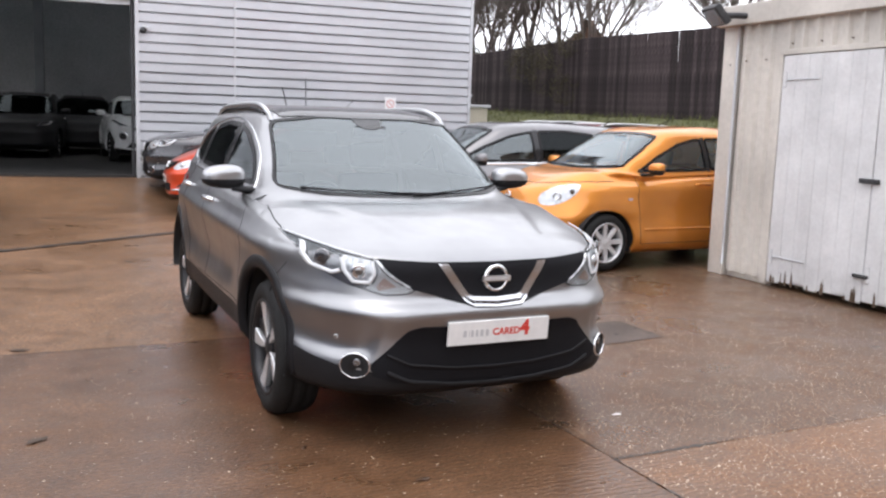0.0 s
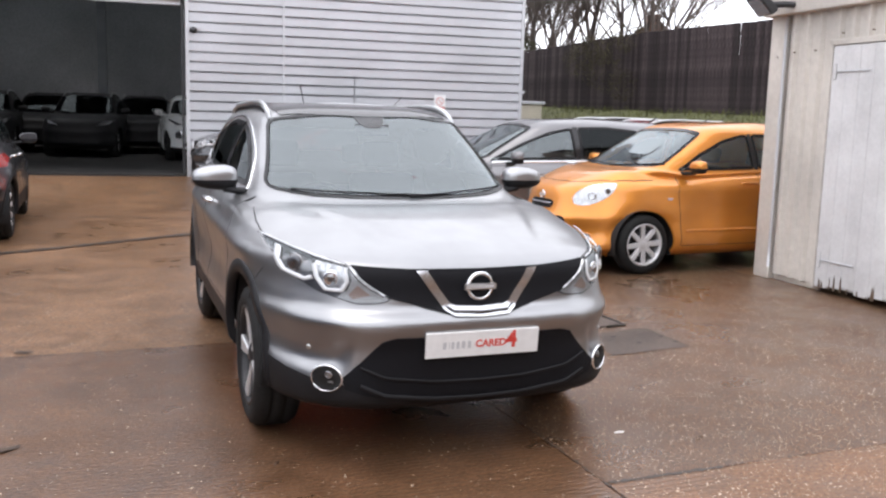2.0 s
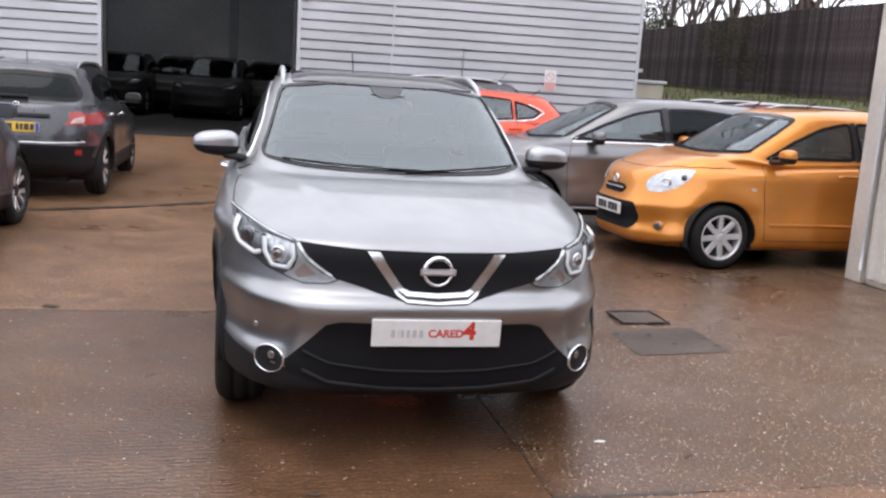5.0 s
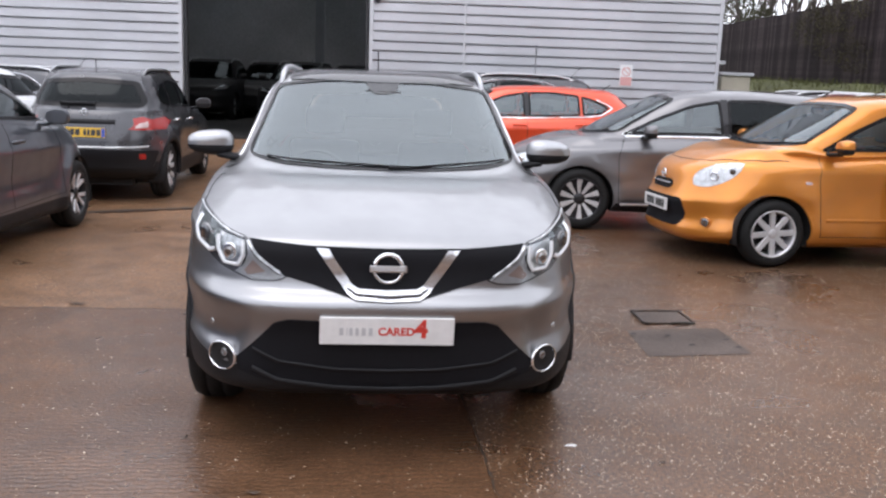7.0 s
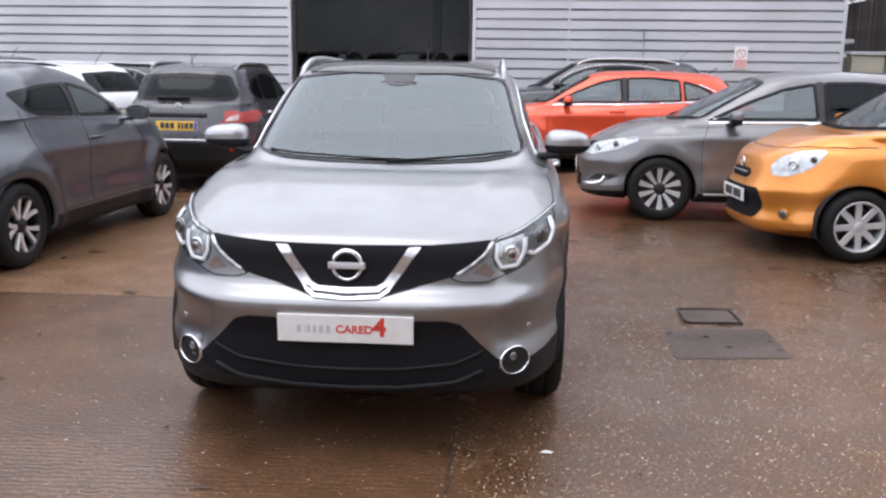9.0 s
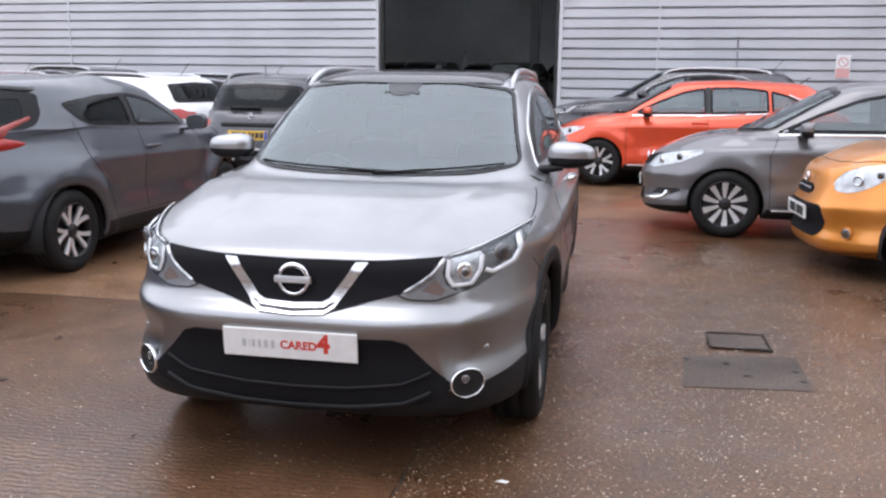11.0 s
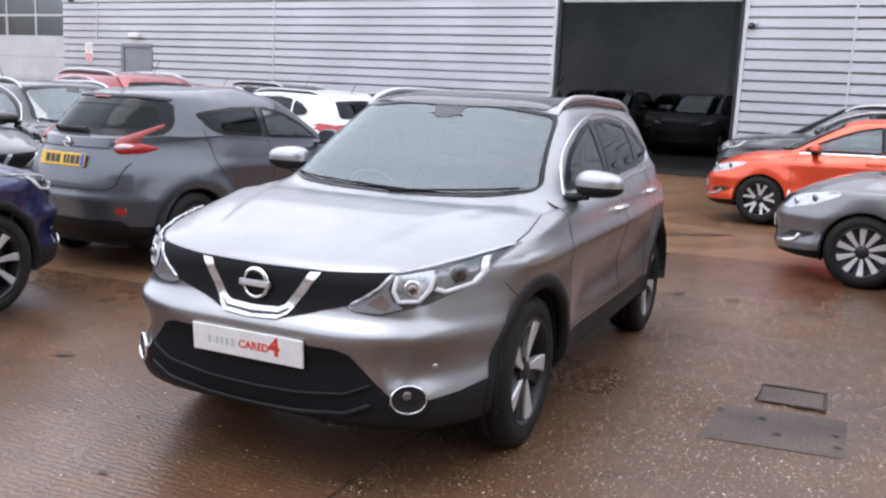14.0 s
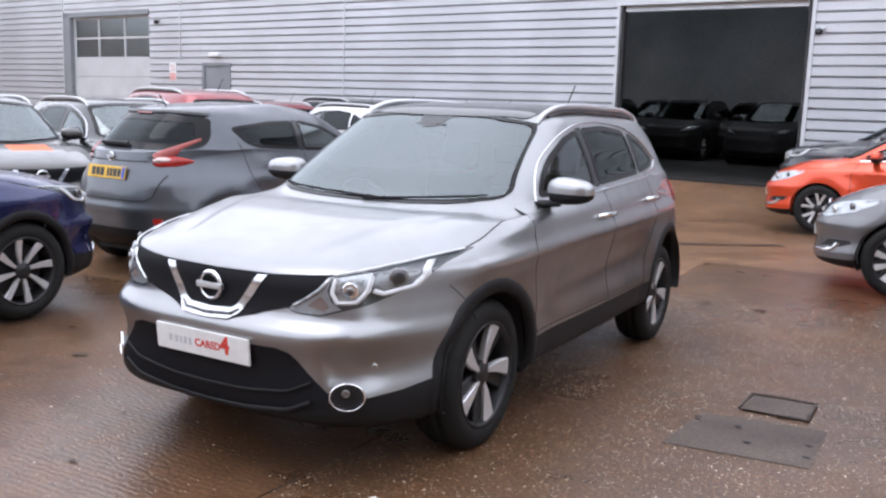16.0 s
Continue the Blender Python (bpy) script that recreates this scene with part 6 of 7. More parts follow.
wall_box("corner_flashing", 6.44, 6.50, -0.02, 0.12, 0, EAVES, FLASH, barn)
for s in (DOOR[0] - 0.04, DOOR[1] + 0.05):
    wall_box("door_flashing", s - 0.035, s + 0.035, -0.02, 0.20, 0, DOOR[2] + 0.16, FLASH, barn)
wall_box("door_head", DOOR[0] - 0.1, DOOR[1] + 0.1, -0.022, 0.20, DOOR[2] + 0.02, DOOR[2] + 0.17, FLASH, barn)
for a, b, c, d, z0, z1 in ((-46, -22.1, 0.05, 0.22, 0, EAVES), (-22.1, -17.93, 0.24, 0.3, 3.92, EAVES), (-17.93, -15.72, 0.05, 0.22, 0, EAVES), (-15.72, -14.57, 0.05, 0.22, 2.44, EAVES), (-14.57, DOOR[0] - 0.05, 0.05, 0.22, 0, EAVES), (DOOR[0] - 0.05, DOOR[1] + 0.05, 0.05, 0.22, DOOR[2] + 0.17, EAVES), (DOOR[1] + 0.05, 6.42, 0.05, 0.22, 0, EAVES)):
    wall_box("inner_wall", a, b, c, d, z0, z1, INNER, barn)
# unseen roof with openings and panes added to brighten the inside
for a, b, c, d in ((-46.2, -11.0, -0.3, 24), (-8.6, -6.0, -0.3, 24), (-3.6, -1.0, -0.3, 24), (1.4, 6.7, -0.3, 24), (-11.0, -8.6, -0.3, 4), (-6.0, -3.6, -0.3, 4), (-1.0, 1.4, -0.3, 4), (-11.0, -8.6, 12, 24), (-6.0, -3.6, 12, 24), (-1.0, 1.4, 12, 24)):
    wall_box("roof_sheet", a, b, c, d, EAVES, EAVES + 0.25, FLASH, barn, 0)
for a in (-11.0, -6.0, -1.0):
    wall_box("rooflight", a, a + 2.4, 4, 12, EAVES + 0.02, EAVES + 0.05, ADDED_ROOFLIGHT, barn, 0).visible_shadow = False
wall_box("end_wall", 6.25, 6.45, 0.1, 24, 0, EAVES, CLAD, barn)
wall_box("end_wall", -46.2, -46, 0.1, 24, 0, EAVES, CLAD, barn)
wall_box("back_wall", -46, 6.45, 13.6, 13.8, 0, EAVES, INNER, barn)
wall_box("partition", -12.2, -12.0, 0.25, 13.6, 0, EAVES, INNER, barn)
# near-black floor colour holds the gloom of the inside
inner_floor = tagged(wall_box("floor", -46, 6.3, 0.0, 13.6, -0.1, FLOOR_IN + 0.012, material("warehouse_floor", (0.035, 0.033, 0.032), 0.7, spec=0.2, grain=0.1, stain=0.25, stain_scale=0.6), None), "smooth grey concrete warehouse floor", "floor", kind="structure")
part("column", box_bm(-2.45, -2.2, 10.0, 10.25, FLOOR_IN, EAVES, 0.01, 1, Matrix.Translation(WALL_AT) @ pose(0, 0, 0, 0, 0, WALL_TURN)), DOOR_PAINT, barn)

# roller shutter, mostly raised
shutter = tagged(new("roller_shutter"), "beige roller shutter raised over the open warehouse doorway", "roller shutter", kind="structure")
z = 3.40
wall_box("bottom_rail", DOOR[0] + 0.06, DOOR[1] - 0.06, 0.10, 0.16, z, z + 0.06, FLASH, shutter)
z += 0.06
while z < DOOR[2] + 0.02:
    wall_box("slat", DOOR[0] + 0.05, DOOR[1] - 0.05, 0.115, 0.145, z + 0.001, z + 0.076, SHUTTER, shutter, 0.004)
    z += 0.076
for s in (DOOR[0] + 0.01, DOOR[1] - 0.06):
    wall_box("guide", s, s + 0.05, 0.06, 0.2, FLOOR_IN, DOOR[2] + 0.02, DARK_STEEL, shutter)

# sectional door with a row of panes, and a side door
sect = tagged(new("door_2"), "pale grey sectional door with two rows of small panes", "garage door", kind="structure")
a, b = -22.05, -17.98
wall_box("door_frame", a, a + 0.30, 0.0, 0.24, 0, 3.9, DOOR_PAINT, sect)
wall_box("door_frame", a, b, 0.0, 0.24, 3.78, 3.92, DOOR_PAINT, sect)
for k in range(6):
    z0 = FLOOR_IN + 0.58 * k
    z1 = min(z0 + 0.575, 3.78)
    if k < 4:
        wall_box("door_panel", a + 0.30, b, 0.14, 0.20, z0, z1, SECTION, sect, 0.006)
    else:
        for q in range(4):
            s = a + 0.30 + (b - a - 0.30) * q / 3
            wall_box("pane_post", s - (0.0 if q == 0 else 0.03 if q < 3 else 0.1), s + (0.1 if q == 0 else 0.03 if q < 3 else 0.0), 0.14, 0.20, z0, z1, SECTION, sect)
        wall_box("pane_rail", a + 0.30, b, 0.142, 0.198, z1 - 0.06, z1, SECTION, sect)
        wall_box("pane", a + 0.40, b - 0.1, 0.168, 0.174, z0, z1 - 0.06, PANE_DARK, sect)
wick = tagged(new("door_3"), "grey steel side door in the warehouse front", "door", kind="structure")
wall_box("door_frame", -15.70, -14.60, 0.0, 0.1, 2.36, 2.44, DOOR_PAINT, wick)
wall_box("door_frame", -15.70, -15.62, 0.0, 0.1, FLOOR_IN, 2.36, DOOR_PAINT, wick)
wall_box("door_frame", -14.68, -14.60, 0.0, 0.1, FLOOR_IN, 2.36, DOOR_PAINT, wick)
wall_box("door_leaf", -15.61, -14.69, 0.04, 0.09, FLOOR_IN + 0.01, 2.355, DOOR_PAINT, wick)
lamp = tagged(wall_box("wall_lamp", -15.3, -14.95, -0.16, -0.001, 2.58, 2.70, P_WHITE, None, 0.03), "small white bulkhead lamp over the side door", "wall lamp")


def camera_dome(s, z):
    o = tagged(new("security_camera"), "small black security camera on the cladding", "security camera")
    p = along(s, 0, z)
    v, f = revolve([(0.0, -0.12), (0.03, -0.115), (0.055, -0.08), (0.06, -0.04), (0.05, 0.0), (0.0, 0.0)], 20)
    c = mesh_part("housing", v, f, DARK_STEEL, o)
    c.matrix_basis = Matrix.Translation(p) @ pose(0, 0, 0, 0, 0, WALL_TURN)
    part("bracket", box_bm(-0.02, 0.10, -0.05, 0.001, 0.03, 0.07, 0.006), FLASH, o).matrix_basis = Matrix.Translation(p) @ pose(0, 0, 0, 0, 0, WALL_TURN)


camera_dome(-0.01, 2.96)
camera_dome(-17.55, 3.55)


def sign(s, z, w, h, red):
    o = tagged(wall_box("safety_sign", s - w / 2, s + w / 2, -0.018, -0.008, z - h / 2, z + h / 2, P_WHITE, None), "small white and red safety notice on the cladding", "sign")
    m = Matrix.Translation(WALL_AT) @ pose(0, 0, 0, 0, 0, WALL_TURN)
    v, f = revolve([(0.085, -0.021), (0.065, -0.021), (0.065, -0.0181), (0.085, -0.0181)], 24)
    c = mesh_part("ring", v, f, PRINT_FADED, o)
    c.matrix_basis = m @ Matrix.Translation((s, 0, z + h * 0.18))
    part("slash", box_bm(-0.08, 0.08, -0.0205, -0.0181, -0.009, 0.009, 0, 1, pose(0, 0, 0, 0, 45, 0)), PRINT_FADED, o).matrix_basis = m @ Matrix.Translation((s, 0, z + h * 0.18))
    part("notice_panel", box_bm(-w * 0.45, w * 0.45, -0.0205, -0.0181, -h * 0.2, h * 0.2), PRINT_FADED, o).matrix_basis = m @ Matrix.Translation((s, 0, z - h * 0.27))
    return o


sign(4.74, 1.74, 0.24, 0.40, True)
sign(-16.9, 2.2, 0.3, 0.5, True)
conduit, cf = sweep([along(3.0, -0.03, 0.3), along(3.0, -0.03, 2.25)], 0.012, 0.012, 8)
tagged(mesh_part("conduit", conduit, cf, FLASH), "thin grey conduit up the cladding", "conduit")

CREAM = material("cream_cabinet_paint", (0.55, 0.50, 0.40), 0.5, grain=0.05, stain=0.1)
wall_box("ledge", 6.51, 6.95, 1.0, 1.5, 2.05, 2.12, FLASH, barn)
# meter cabinets at the warehouse corner
for s, w, h0, h1, d, mat, txt in ((7.0, 0.45, 0.2, 1.80, -0.9, FLASH, "grey steel meter cabinet beside the warehouse"), (7.72, 0.64, 0.4, 1.86, -1.2, CREAM, "cream utility cabinet on the grass bank")):
    p = along(s, 2.9, 0)
    o = tagged(part("cabinet", box_bm(-w / 2, w / 2, -0.3, 0.3, 0.0, h1, 0.015, 1, Matrix.Translation(p) @ pose(0, 0, 0, 0, 0, WALL_TURN)), mat), txt, "cabinet")
    part("cabinet_lid", box_bm(-w / 2 - 0.05, w / 2 + 0.05, -0.36, 0.36, h1 + 0.001, h1 + 0.07, 0.01, 1, Matrix.Translation(p) @ pose(0, 0, 0, 0, 0, WALL_TURN)), FLASH, o)

# ---- shed ----
SHED_AT = Vector((2.85, 9.4, 0))
SHED_M = Matrix.Translation(SHED_AT) @ pose(0, 0, 0, 0, 0, math.degrees(math.atan2(-1.8, 0.75)))
SHED_WALL = material("cream_steel_sheet", (0.57, 0.535, 0.485), 0.5, 0.05, grain=0.06, grain_scale=20, stain=0.16, stain_scale=1.2, rough_var=0.1)
SHED_DOOR = material("flaking_white_door", (0.60, 0.60, 0.60), 0.5, grain=0.05, grain_scale=30, stain=0.12, stain_scale=3)
RUST = material("rust_flake", (0.11, 0.075, 0.05), 0.8, grain=0.4, grain_scale=50)
shed = tagged(new("shed"), "cream corrugated steel shed with flaking white double doors", "shed", kind="structure")


def shed_box(name, x0, x1, y0, y1, z0, z1, mat, parent=None, bevel=0.004, label=""):
    return part(name, box_bm(x0, x1, y0, y1, z0, z1, bevel, 1, SHED_M), mat, parent or shed, label)


def ribbed(name, s0, s1, z0, z1, y, mat, pitch=0.17, depth=0.04):
    prof = []
    s = s0
    while s < s1 - 1e-6:
        for a, d in ((0.0, 0.0), (0.32, 0.0), (0.44, depth), (0.62, depth), (0.74, 0.0)):
            if s + a * pitch < s1:
                prof.append((s + a * pitch, d))
        s += pitch
    prof.append((s1, 0.0))
    v, f = [], []
    for s, d in prof:
        v += [SHED_M @ Vector((s, y - d, z0)), SHED_M @ Vector((s, y - d, z1))]
    for i in range(len(prof) - 1):
        f.append((2 * i, 2 * i + 2, 2 * i + 3, 2 * i + 1))
    return mesh_part(name, v, f, mat, shed, smooth=False)


# the shed's front runs along its own x; its inside is at positive y
ribbed("front_sheet", 0.22, 0.80, 0.06, 2.52, 0.0, SHED_WALL)
ribbed("front_sheet", 0.80, 3.2, 2.25, 2.52, 0.0, SHED_WALL)
shed_box("corner_post", -0.02, 0.20, -0.035, 0.15, 0.0, 2.52, SHED_WALL)
shed_box("side_wall", -0.0, 0.06, 0.15, 3.2, 0.0, 2.5, SHED_WALL)
shed_box("back_wall", 0.0, 4.4, 3.2, 3.26, 0.0, 2.5, SHED_WALL)
shed_box("side_wall", 4.34, 4.4, 0.15, 3.2, 0.0, 2.5, SHED_WALL)
shed_box("front_wall", 3.2, 4.4, 0.0, 0.05, 0.0, 2.52, SHED_WALL)
shed_box("inner_wall", 0.22, 0.84, 0.02, 0.06, 0.0, 2.5, SHED_WALL)
shed_box("fascia", -0.08, 4.5, -0.10, 0.02, 2.52, 2.72, SHED_WALL, bevel=0.01)
shed_box("roof", -0.1, 4.5, 0.021, 3.35, 2.66, 2.74, SHED_WALL)
shed_box("door_frame", 0.80, 0.845, -0.045, 0.04, 0.03, 2.25, SHED_WALL)
shed_box("door_frame", 0.80, 3.2, -0.045, 0.04, 2.20, 2.25, SHED_WALL)
for k, (a, b) in enumerate(((0.855, 1.99), (2.0, 3.15))):
    leaf = shed_box("door_leaf", a, b, -0.028, 0.012, 0.07, 2.195, SHED_DOOR, label="flaking white boarded door leaf")
    for q in range(7):
        w = (b - a) / 7
        o = part("board", box_bm(a + w * q + 0.0008, a + w * (q + 1) - 0.0008, -0.040, -0.029, 0.05 + 0.02 * ((q * 7 + k) % 3), 2.19, 0.003, 1, SHED_M), SHED_DOOR, leaf)
    for zz in (0.30, 1.97):
        o = part("hinge_strap", box_bm(a + 0.03 if k == 0 else b - 0.45, a + 0.45 if k == 0 else b - 0.03, -0.052, -0.041, zz - 0.007, zz + 0.007, 0.003, 1, SHED_M), FLASH, leaf)
        part("hinge_knuckle", box_bm(a + 0.03, a + 0.06, -0.056, -0.041, zz - 0.07, zz + 0.07, 0.004, 1, SHED_M), SHED_DOOR, leaf)
    rng = random.Random(5 + k)
    for q in range(16):
        s = rng.uniform(a + 0.02, b - 0.05)
        h = rng.uniform(0.03, 0.16)
        w = rng.uniform(0.012, 0.035)
        vv = [(s, 0.045), (s + w, 0.045), (s + w * 0.9, 0.045 + h * 0.6), (s + w * 0.5, 0.045 + h), (s + w * 0.2, 0.045 + h * 0.7)]
        mesh_part("flaked_patch", [SHED_M @ Vector((x, -0.0445, zz)) for x, zz in vv], [tuple(range(5))], RUST, leaf, smooth=False)
for s_ in (0.10, 0.34, 0.62, 0.95, 1.30, 1.65, 2.0, 2.35):
    z_ = 2.14 if s_ < 0.2 else 2.17 if s_ < 0.8 else 2.30
    shed_box("screw", s_ - 0.007, s_ + 0.007, -0.052 if s_ > 0.2 else -0.041, -0.03, z_ - 0.007, z_ + 0.007, RUST, bevel=0.002)
part("bolt", box_bm(1.88, 2.08, -0.075, -0.041, 1.075, 1.115, 0.006, 1, SHED_M), DARK_STEEL, shed)
part("bolt", box_bm(1.90, 2.06, -0.075, -0.041, 0.27, 0.30, 0.006, 1, SHED_M), DARK_STEEL, shed)
v, f = sweep([SHED_M @ Vector((0.215, -0.05, z_)) for z_ in np.linspace(0.12, 2.5, 12)], 0.016, 0.016, 8)
tagged(mesh_part("downpipe", v, f, FLASH), "thin grey cable conduit on the shed corner", "conduit")
flood = tagged(new("floodlight"), "black floodlight on a bracket at the shed corner", "floodlight")
fm = SHED_M @ pose(0.20, -0.34, 2.60, -48, 0, -12)
part("housing", box_bm(-0.15, 0.15, -0.11, 0.11, -0.035, 0.04, 0.015, 2, fm), DARK_STEEL, flood)
part("lamp_glass", box_bm(-0.13, 0.13, -0.09, 0.09, -0.041, -0.036, 0, 1, fm), LAMP_BACK, flood)
v, f = sweep([SHED_M @ Vector(p) for p in ((0.36, -0.06, 2.60), (0.33, -0.18, 2.60), (0.24, -0.28, 2.60))], 0.03, 0.03, 8)
mesh_part("bracket", v, f, DARK_STEEL, flood)

# ---- bank, fence, trees ----
FENCE_WOOD = material("dark_fence_boards", (0.047, 0.036, 0.037), 0.8, spec=0.2, grain=0.35, grain_scale=8, stain=0.3, stain_scale=2, island=0.35)
BARK = material("grey_bark", (0.15, 0.128, 0.115), 0.9, grain=0.3, grain_scale=20, stain=0.2)
IVY = material("dull_creeper", (0.075, 0.066, 0.042), 0.95, spec=0.04, grain=0.4, grain_scale=3)
LEAF = material("hedge_leaf", (0.105, 0.108, 0.072), 0.9, spec=0.06, grain=0.3, grain_scale=8)
TWIG = material("bare_twig", (0.17, 0.145, 0.13), 0.9, grain=0.2)
FENCE_H = 1.95


def fence_base(t):
    """Foot of the fence t metres along it."""
    return 2.05 - 0.35 * smoothstep(t / 24)


def fence_at(t):
    seg = [math.dist(a, b) for a, b in zip(FENCE, FENCE[1:])]
    for (a, b), n in zip(zip(FENCE, FENCE[1:]), seg):
        if t <= n:
            return Vector((a[0] + (b[0] - a[0]) * t / n, a[1] + (b[1] - a[1]) * t / n, 0)), math.degrees(math.atan2(b[1] - a[1], b[0] - a[0]))
        t -= n
    return Vector((*FENCE[-1], 0)), math.degrees(math.atan2(b[1] - a[1], b[0] - a[0]))


total = sum(math.dist(a, b) for a, b in zip(FENCE, FENCE[1:]))
# grass bank as a strip that rises to the fence
rows_t, steps = np.linspace(0, total, 60), (-0.6, 0.0, 0.5, 1.2, 2.2, 3.4, 4.6, 5.6)
bv, bf = [], []
for t in rows_t:
    p, turn = fence_at(t)
    nx, ny = math.sin(radians(turn)), -math.cos(radians(turn))      # towards the yard
    for d in steps:
        q = Vector((p.x + nx * d, p.y + ny * d, 0))
        h = fence_base(t) * (1 - smoothstep((d - 0.3) / 5.2)) + 0.05 * noise.noise((q.x * 0.7, q.y * 0.7, 1)) * (1 if d < 5 else 0)
        q.z = h - (0.1 if d > 5 else 0)
        bv.append(q)
k = len(steps)
for i in range(len(rows_t) - 1):
    for j in range(k - 1):
        bf.append((i * k + j, i * k + j + 1, (i + 1) * k + j + 1, (i + 1) * k + j))
grass_bank = tagged(mesh_part("grass_bank", bv, bf, GRASS), "rough green grass bank below the fence", "bank", kind="structure")
rng = random.Random(3)
tv, tf = [], []
for i in range(9000):
    t, d = rng.uniform(0, total), rng.uniform(-0.2, 4.8)
    p, turn = fence_at(t)
    nx, ny = math.sin(radians(turn)), -math.cos(radians(turn))
    x, y = p.x + nx * d, p.y + ny * d
    z = fence_base(t) * (1 - smoothstep((d - 0.3) / 5.2)) - 0.02
    a, h = rng.uniform(0, 6.3), rng.uniform(0.08, 0.2)
    n0 = len(tv)
    tv += [(x - 0.012 * math.cos(a), y - 0.012 * math.sin(a), z), (x + 0.012 * math.cos(a), y + 0.012 * math.sin(a), z), (x + rng.uniform(-0.06, 0.06), y + rng.uniform(-0.06, 0.06), z + h)]
    tf.append((n0, n0 + 1, n0 + 2))
tagged(mesh_part("grass_blades", tv, tf, GRASS, smooth=False), "short rough grass on the bank", "grass", kind="stuff")
fence = tagged(new("fence"), "tall dark close-boarded timber fence on the bank", "fence", kind="structure")
bw, t = 0.145, 0.0
board_mesh = None
rng = random.Random(8)
while t < total - bw:
    p, turn = fence_at(t + bw / 2)
    if board_mesh is None:
        bm = box_bm(-bw / 2 + 0.004, bw / 2 - 0.004, -0.011, 0.011, 0, FENCE_H, 0.003, 1)
        o = part("board", bm, FENCE_WOOD, fence)
        board_mesh = o.data
    else:
        o = new("board", board_mesh)
        o.parent = fence
    o.matrix_basis = Matrix.Translation((p.x, p.y, fence_base(t) - 0.03 + rng.uniform(-0.008, 0.008))) @ pose(0, 0, 0, 0, rng.uniform(-0.5, 0.5), turn + rng.uniform(-2, 2)) @ Matrix.Diagonal((1, 1, 1 + 0.085 * math.exp(-((t - 16) / 6) ** 2), 1))
    t += bw
part("post", box_bm(5.90, 6.05, 19.05, 19.25, fence_base(22.4) - 0.05, fence_base(22.4) + FENCE_H - 0.02, 0.01, 1), FENCE_WOOD, fence)
for hgt in (0.35, 1.1, 1.8):
    v, f = sweep([fence_at(q)[0] + Vector((0.06, 0.03, fence_base(q) + hgt)) for q in np.linspace(0, total, 30)], 0.03, 0.04, 6)
    mesh_part("rail", v, f, FENCE_WOOD, fence)


def bare_tree(name, x, y, height, seed, label, spread=0.55):
    """Leafless tree: trunk, limbs and a haze of twigs."""
    rng = random.Random(seed)
    tree = tagged(new(name), label, "tree", "bare trees behind the fence")
    wood, twigs = ([], []), ([], [])

    def limb(p, d, length, r, depth):
        pts, rad = [p], [1.0]
        n = 6
        q, dd = p.copy(), d.copy()
        kids = []
        for i in range(n):
            dd = (dd + Vector((rng.uniform(-1, 1), rng.uniform(-1, 1), rng.uniform(-0.3, 0.8))) * 0.16).normalized()
            q = q + dd * length / n
            pts.append(q.copy())
            rad.append(1 - 0.72 * (i + 1) / n)
            if i >= (1 if depth else 2):
                kids.append((q.copy(), dd.copy(), 1 - 0.6 * (i + 1) / n))
        v, f = sweep(pts, r, r, 6 if depth < 2 else 4, rad)
        store = wood if depth < 2 else twigs
        b = len(store[0])
        store[0].extend(v)
        store[1].extend([tuple(k_ + b for k_ in face) for face in f])
        if depth < 4:
            for q, dd, k_ in kids:
                for _ in range(2 if depth < 3 else 1):
                    side = Vector((rng.uniform(-1, 1), rng.uniform(-1, 1), rng.uniform(-0.1, 0.9))).normalized()
                    limb(q, (dd * (1 - spread) + side * spread).normalized(), length * rng.uniform(0.42, 0.62), max(r * k_ * 0.5, 0.0055), depth + 1)
    for s in range(rng.choice((3, 4))):
        limb(Vector((x + rng.uniform(-0.6, 0.6), y + rng.uniform(-0.6, 0.6), 0.6)), Vector((rng.uniform(-0.16, 0.22), rng.uniform(-0.2, 0.2), 1)).normalized(), height * 0.72, 0.125, 0)
    mesh_part("trunk", *wood, BARK, tree)
    mesh_part("crown", *twigs, TWIG, tree, "fine leafless twigs")
    return tree


def leafy(name, spots, n, size, label, category, seed, mat):
    """Loose bush made of many small leaves."""
    rng = random.Random(seed)
    v, f = [], []
    for _ in range(n):
        cx, cy, cz, r = rng.choice(spots)
        p = Vector((rng.gauss(0, 1), rng.gauss(0, 1), rng.gauss(0, 1)))
        p = p.normalized() * r * rng.uniform(0.45, 1.05) ** 0.6
        c = Vector((cx, cy, cz)) + Vector((p.x, p.y, p.z * 0.9))
        a, b = Vector((rng.gauss(0, 1), rng.gauss(0, 1), rng.gauss(0, 1))).normalized() * size, Vector((rng.gauss(0, 1), rng.gauss(0, 1), rng.gauss(0, 1))).normalized() * size * 0.6
        k_ = len(v)
        v += [c - a, c + b, c + a, c - b]
        f.append((k_, k_ + 1, k_ + 2, k_ + 3))
    return tagged(mesh_part(name, v, f, mat, smooth=False), label, category)

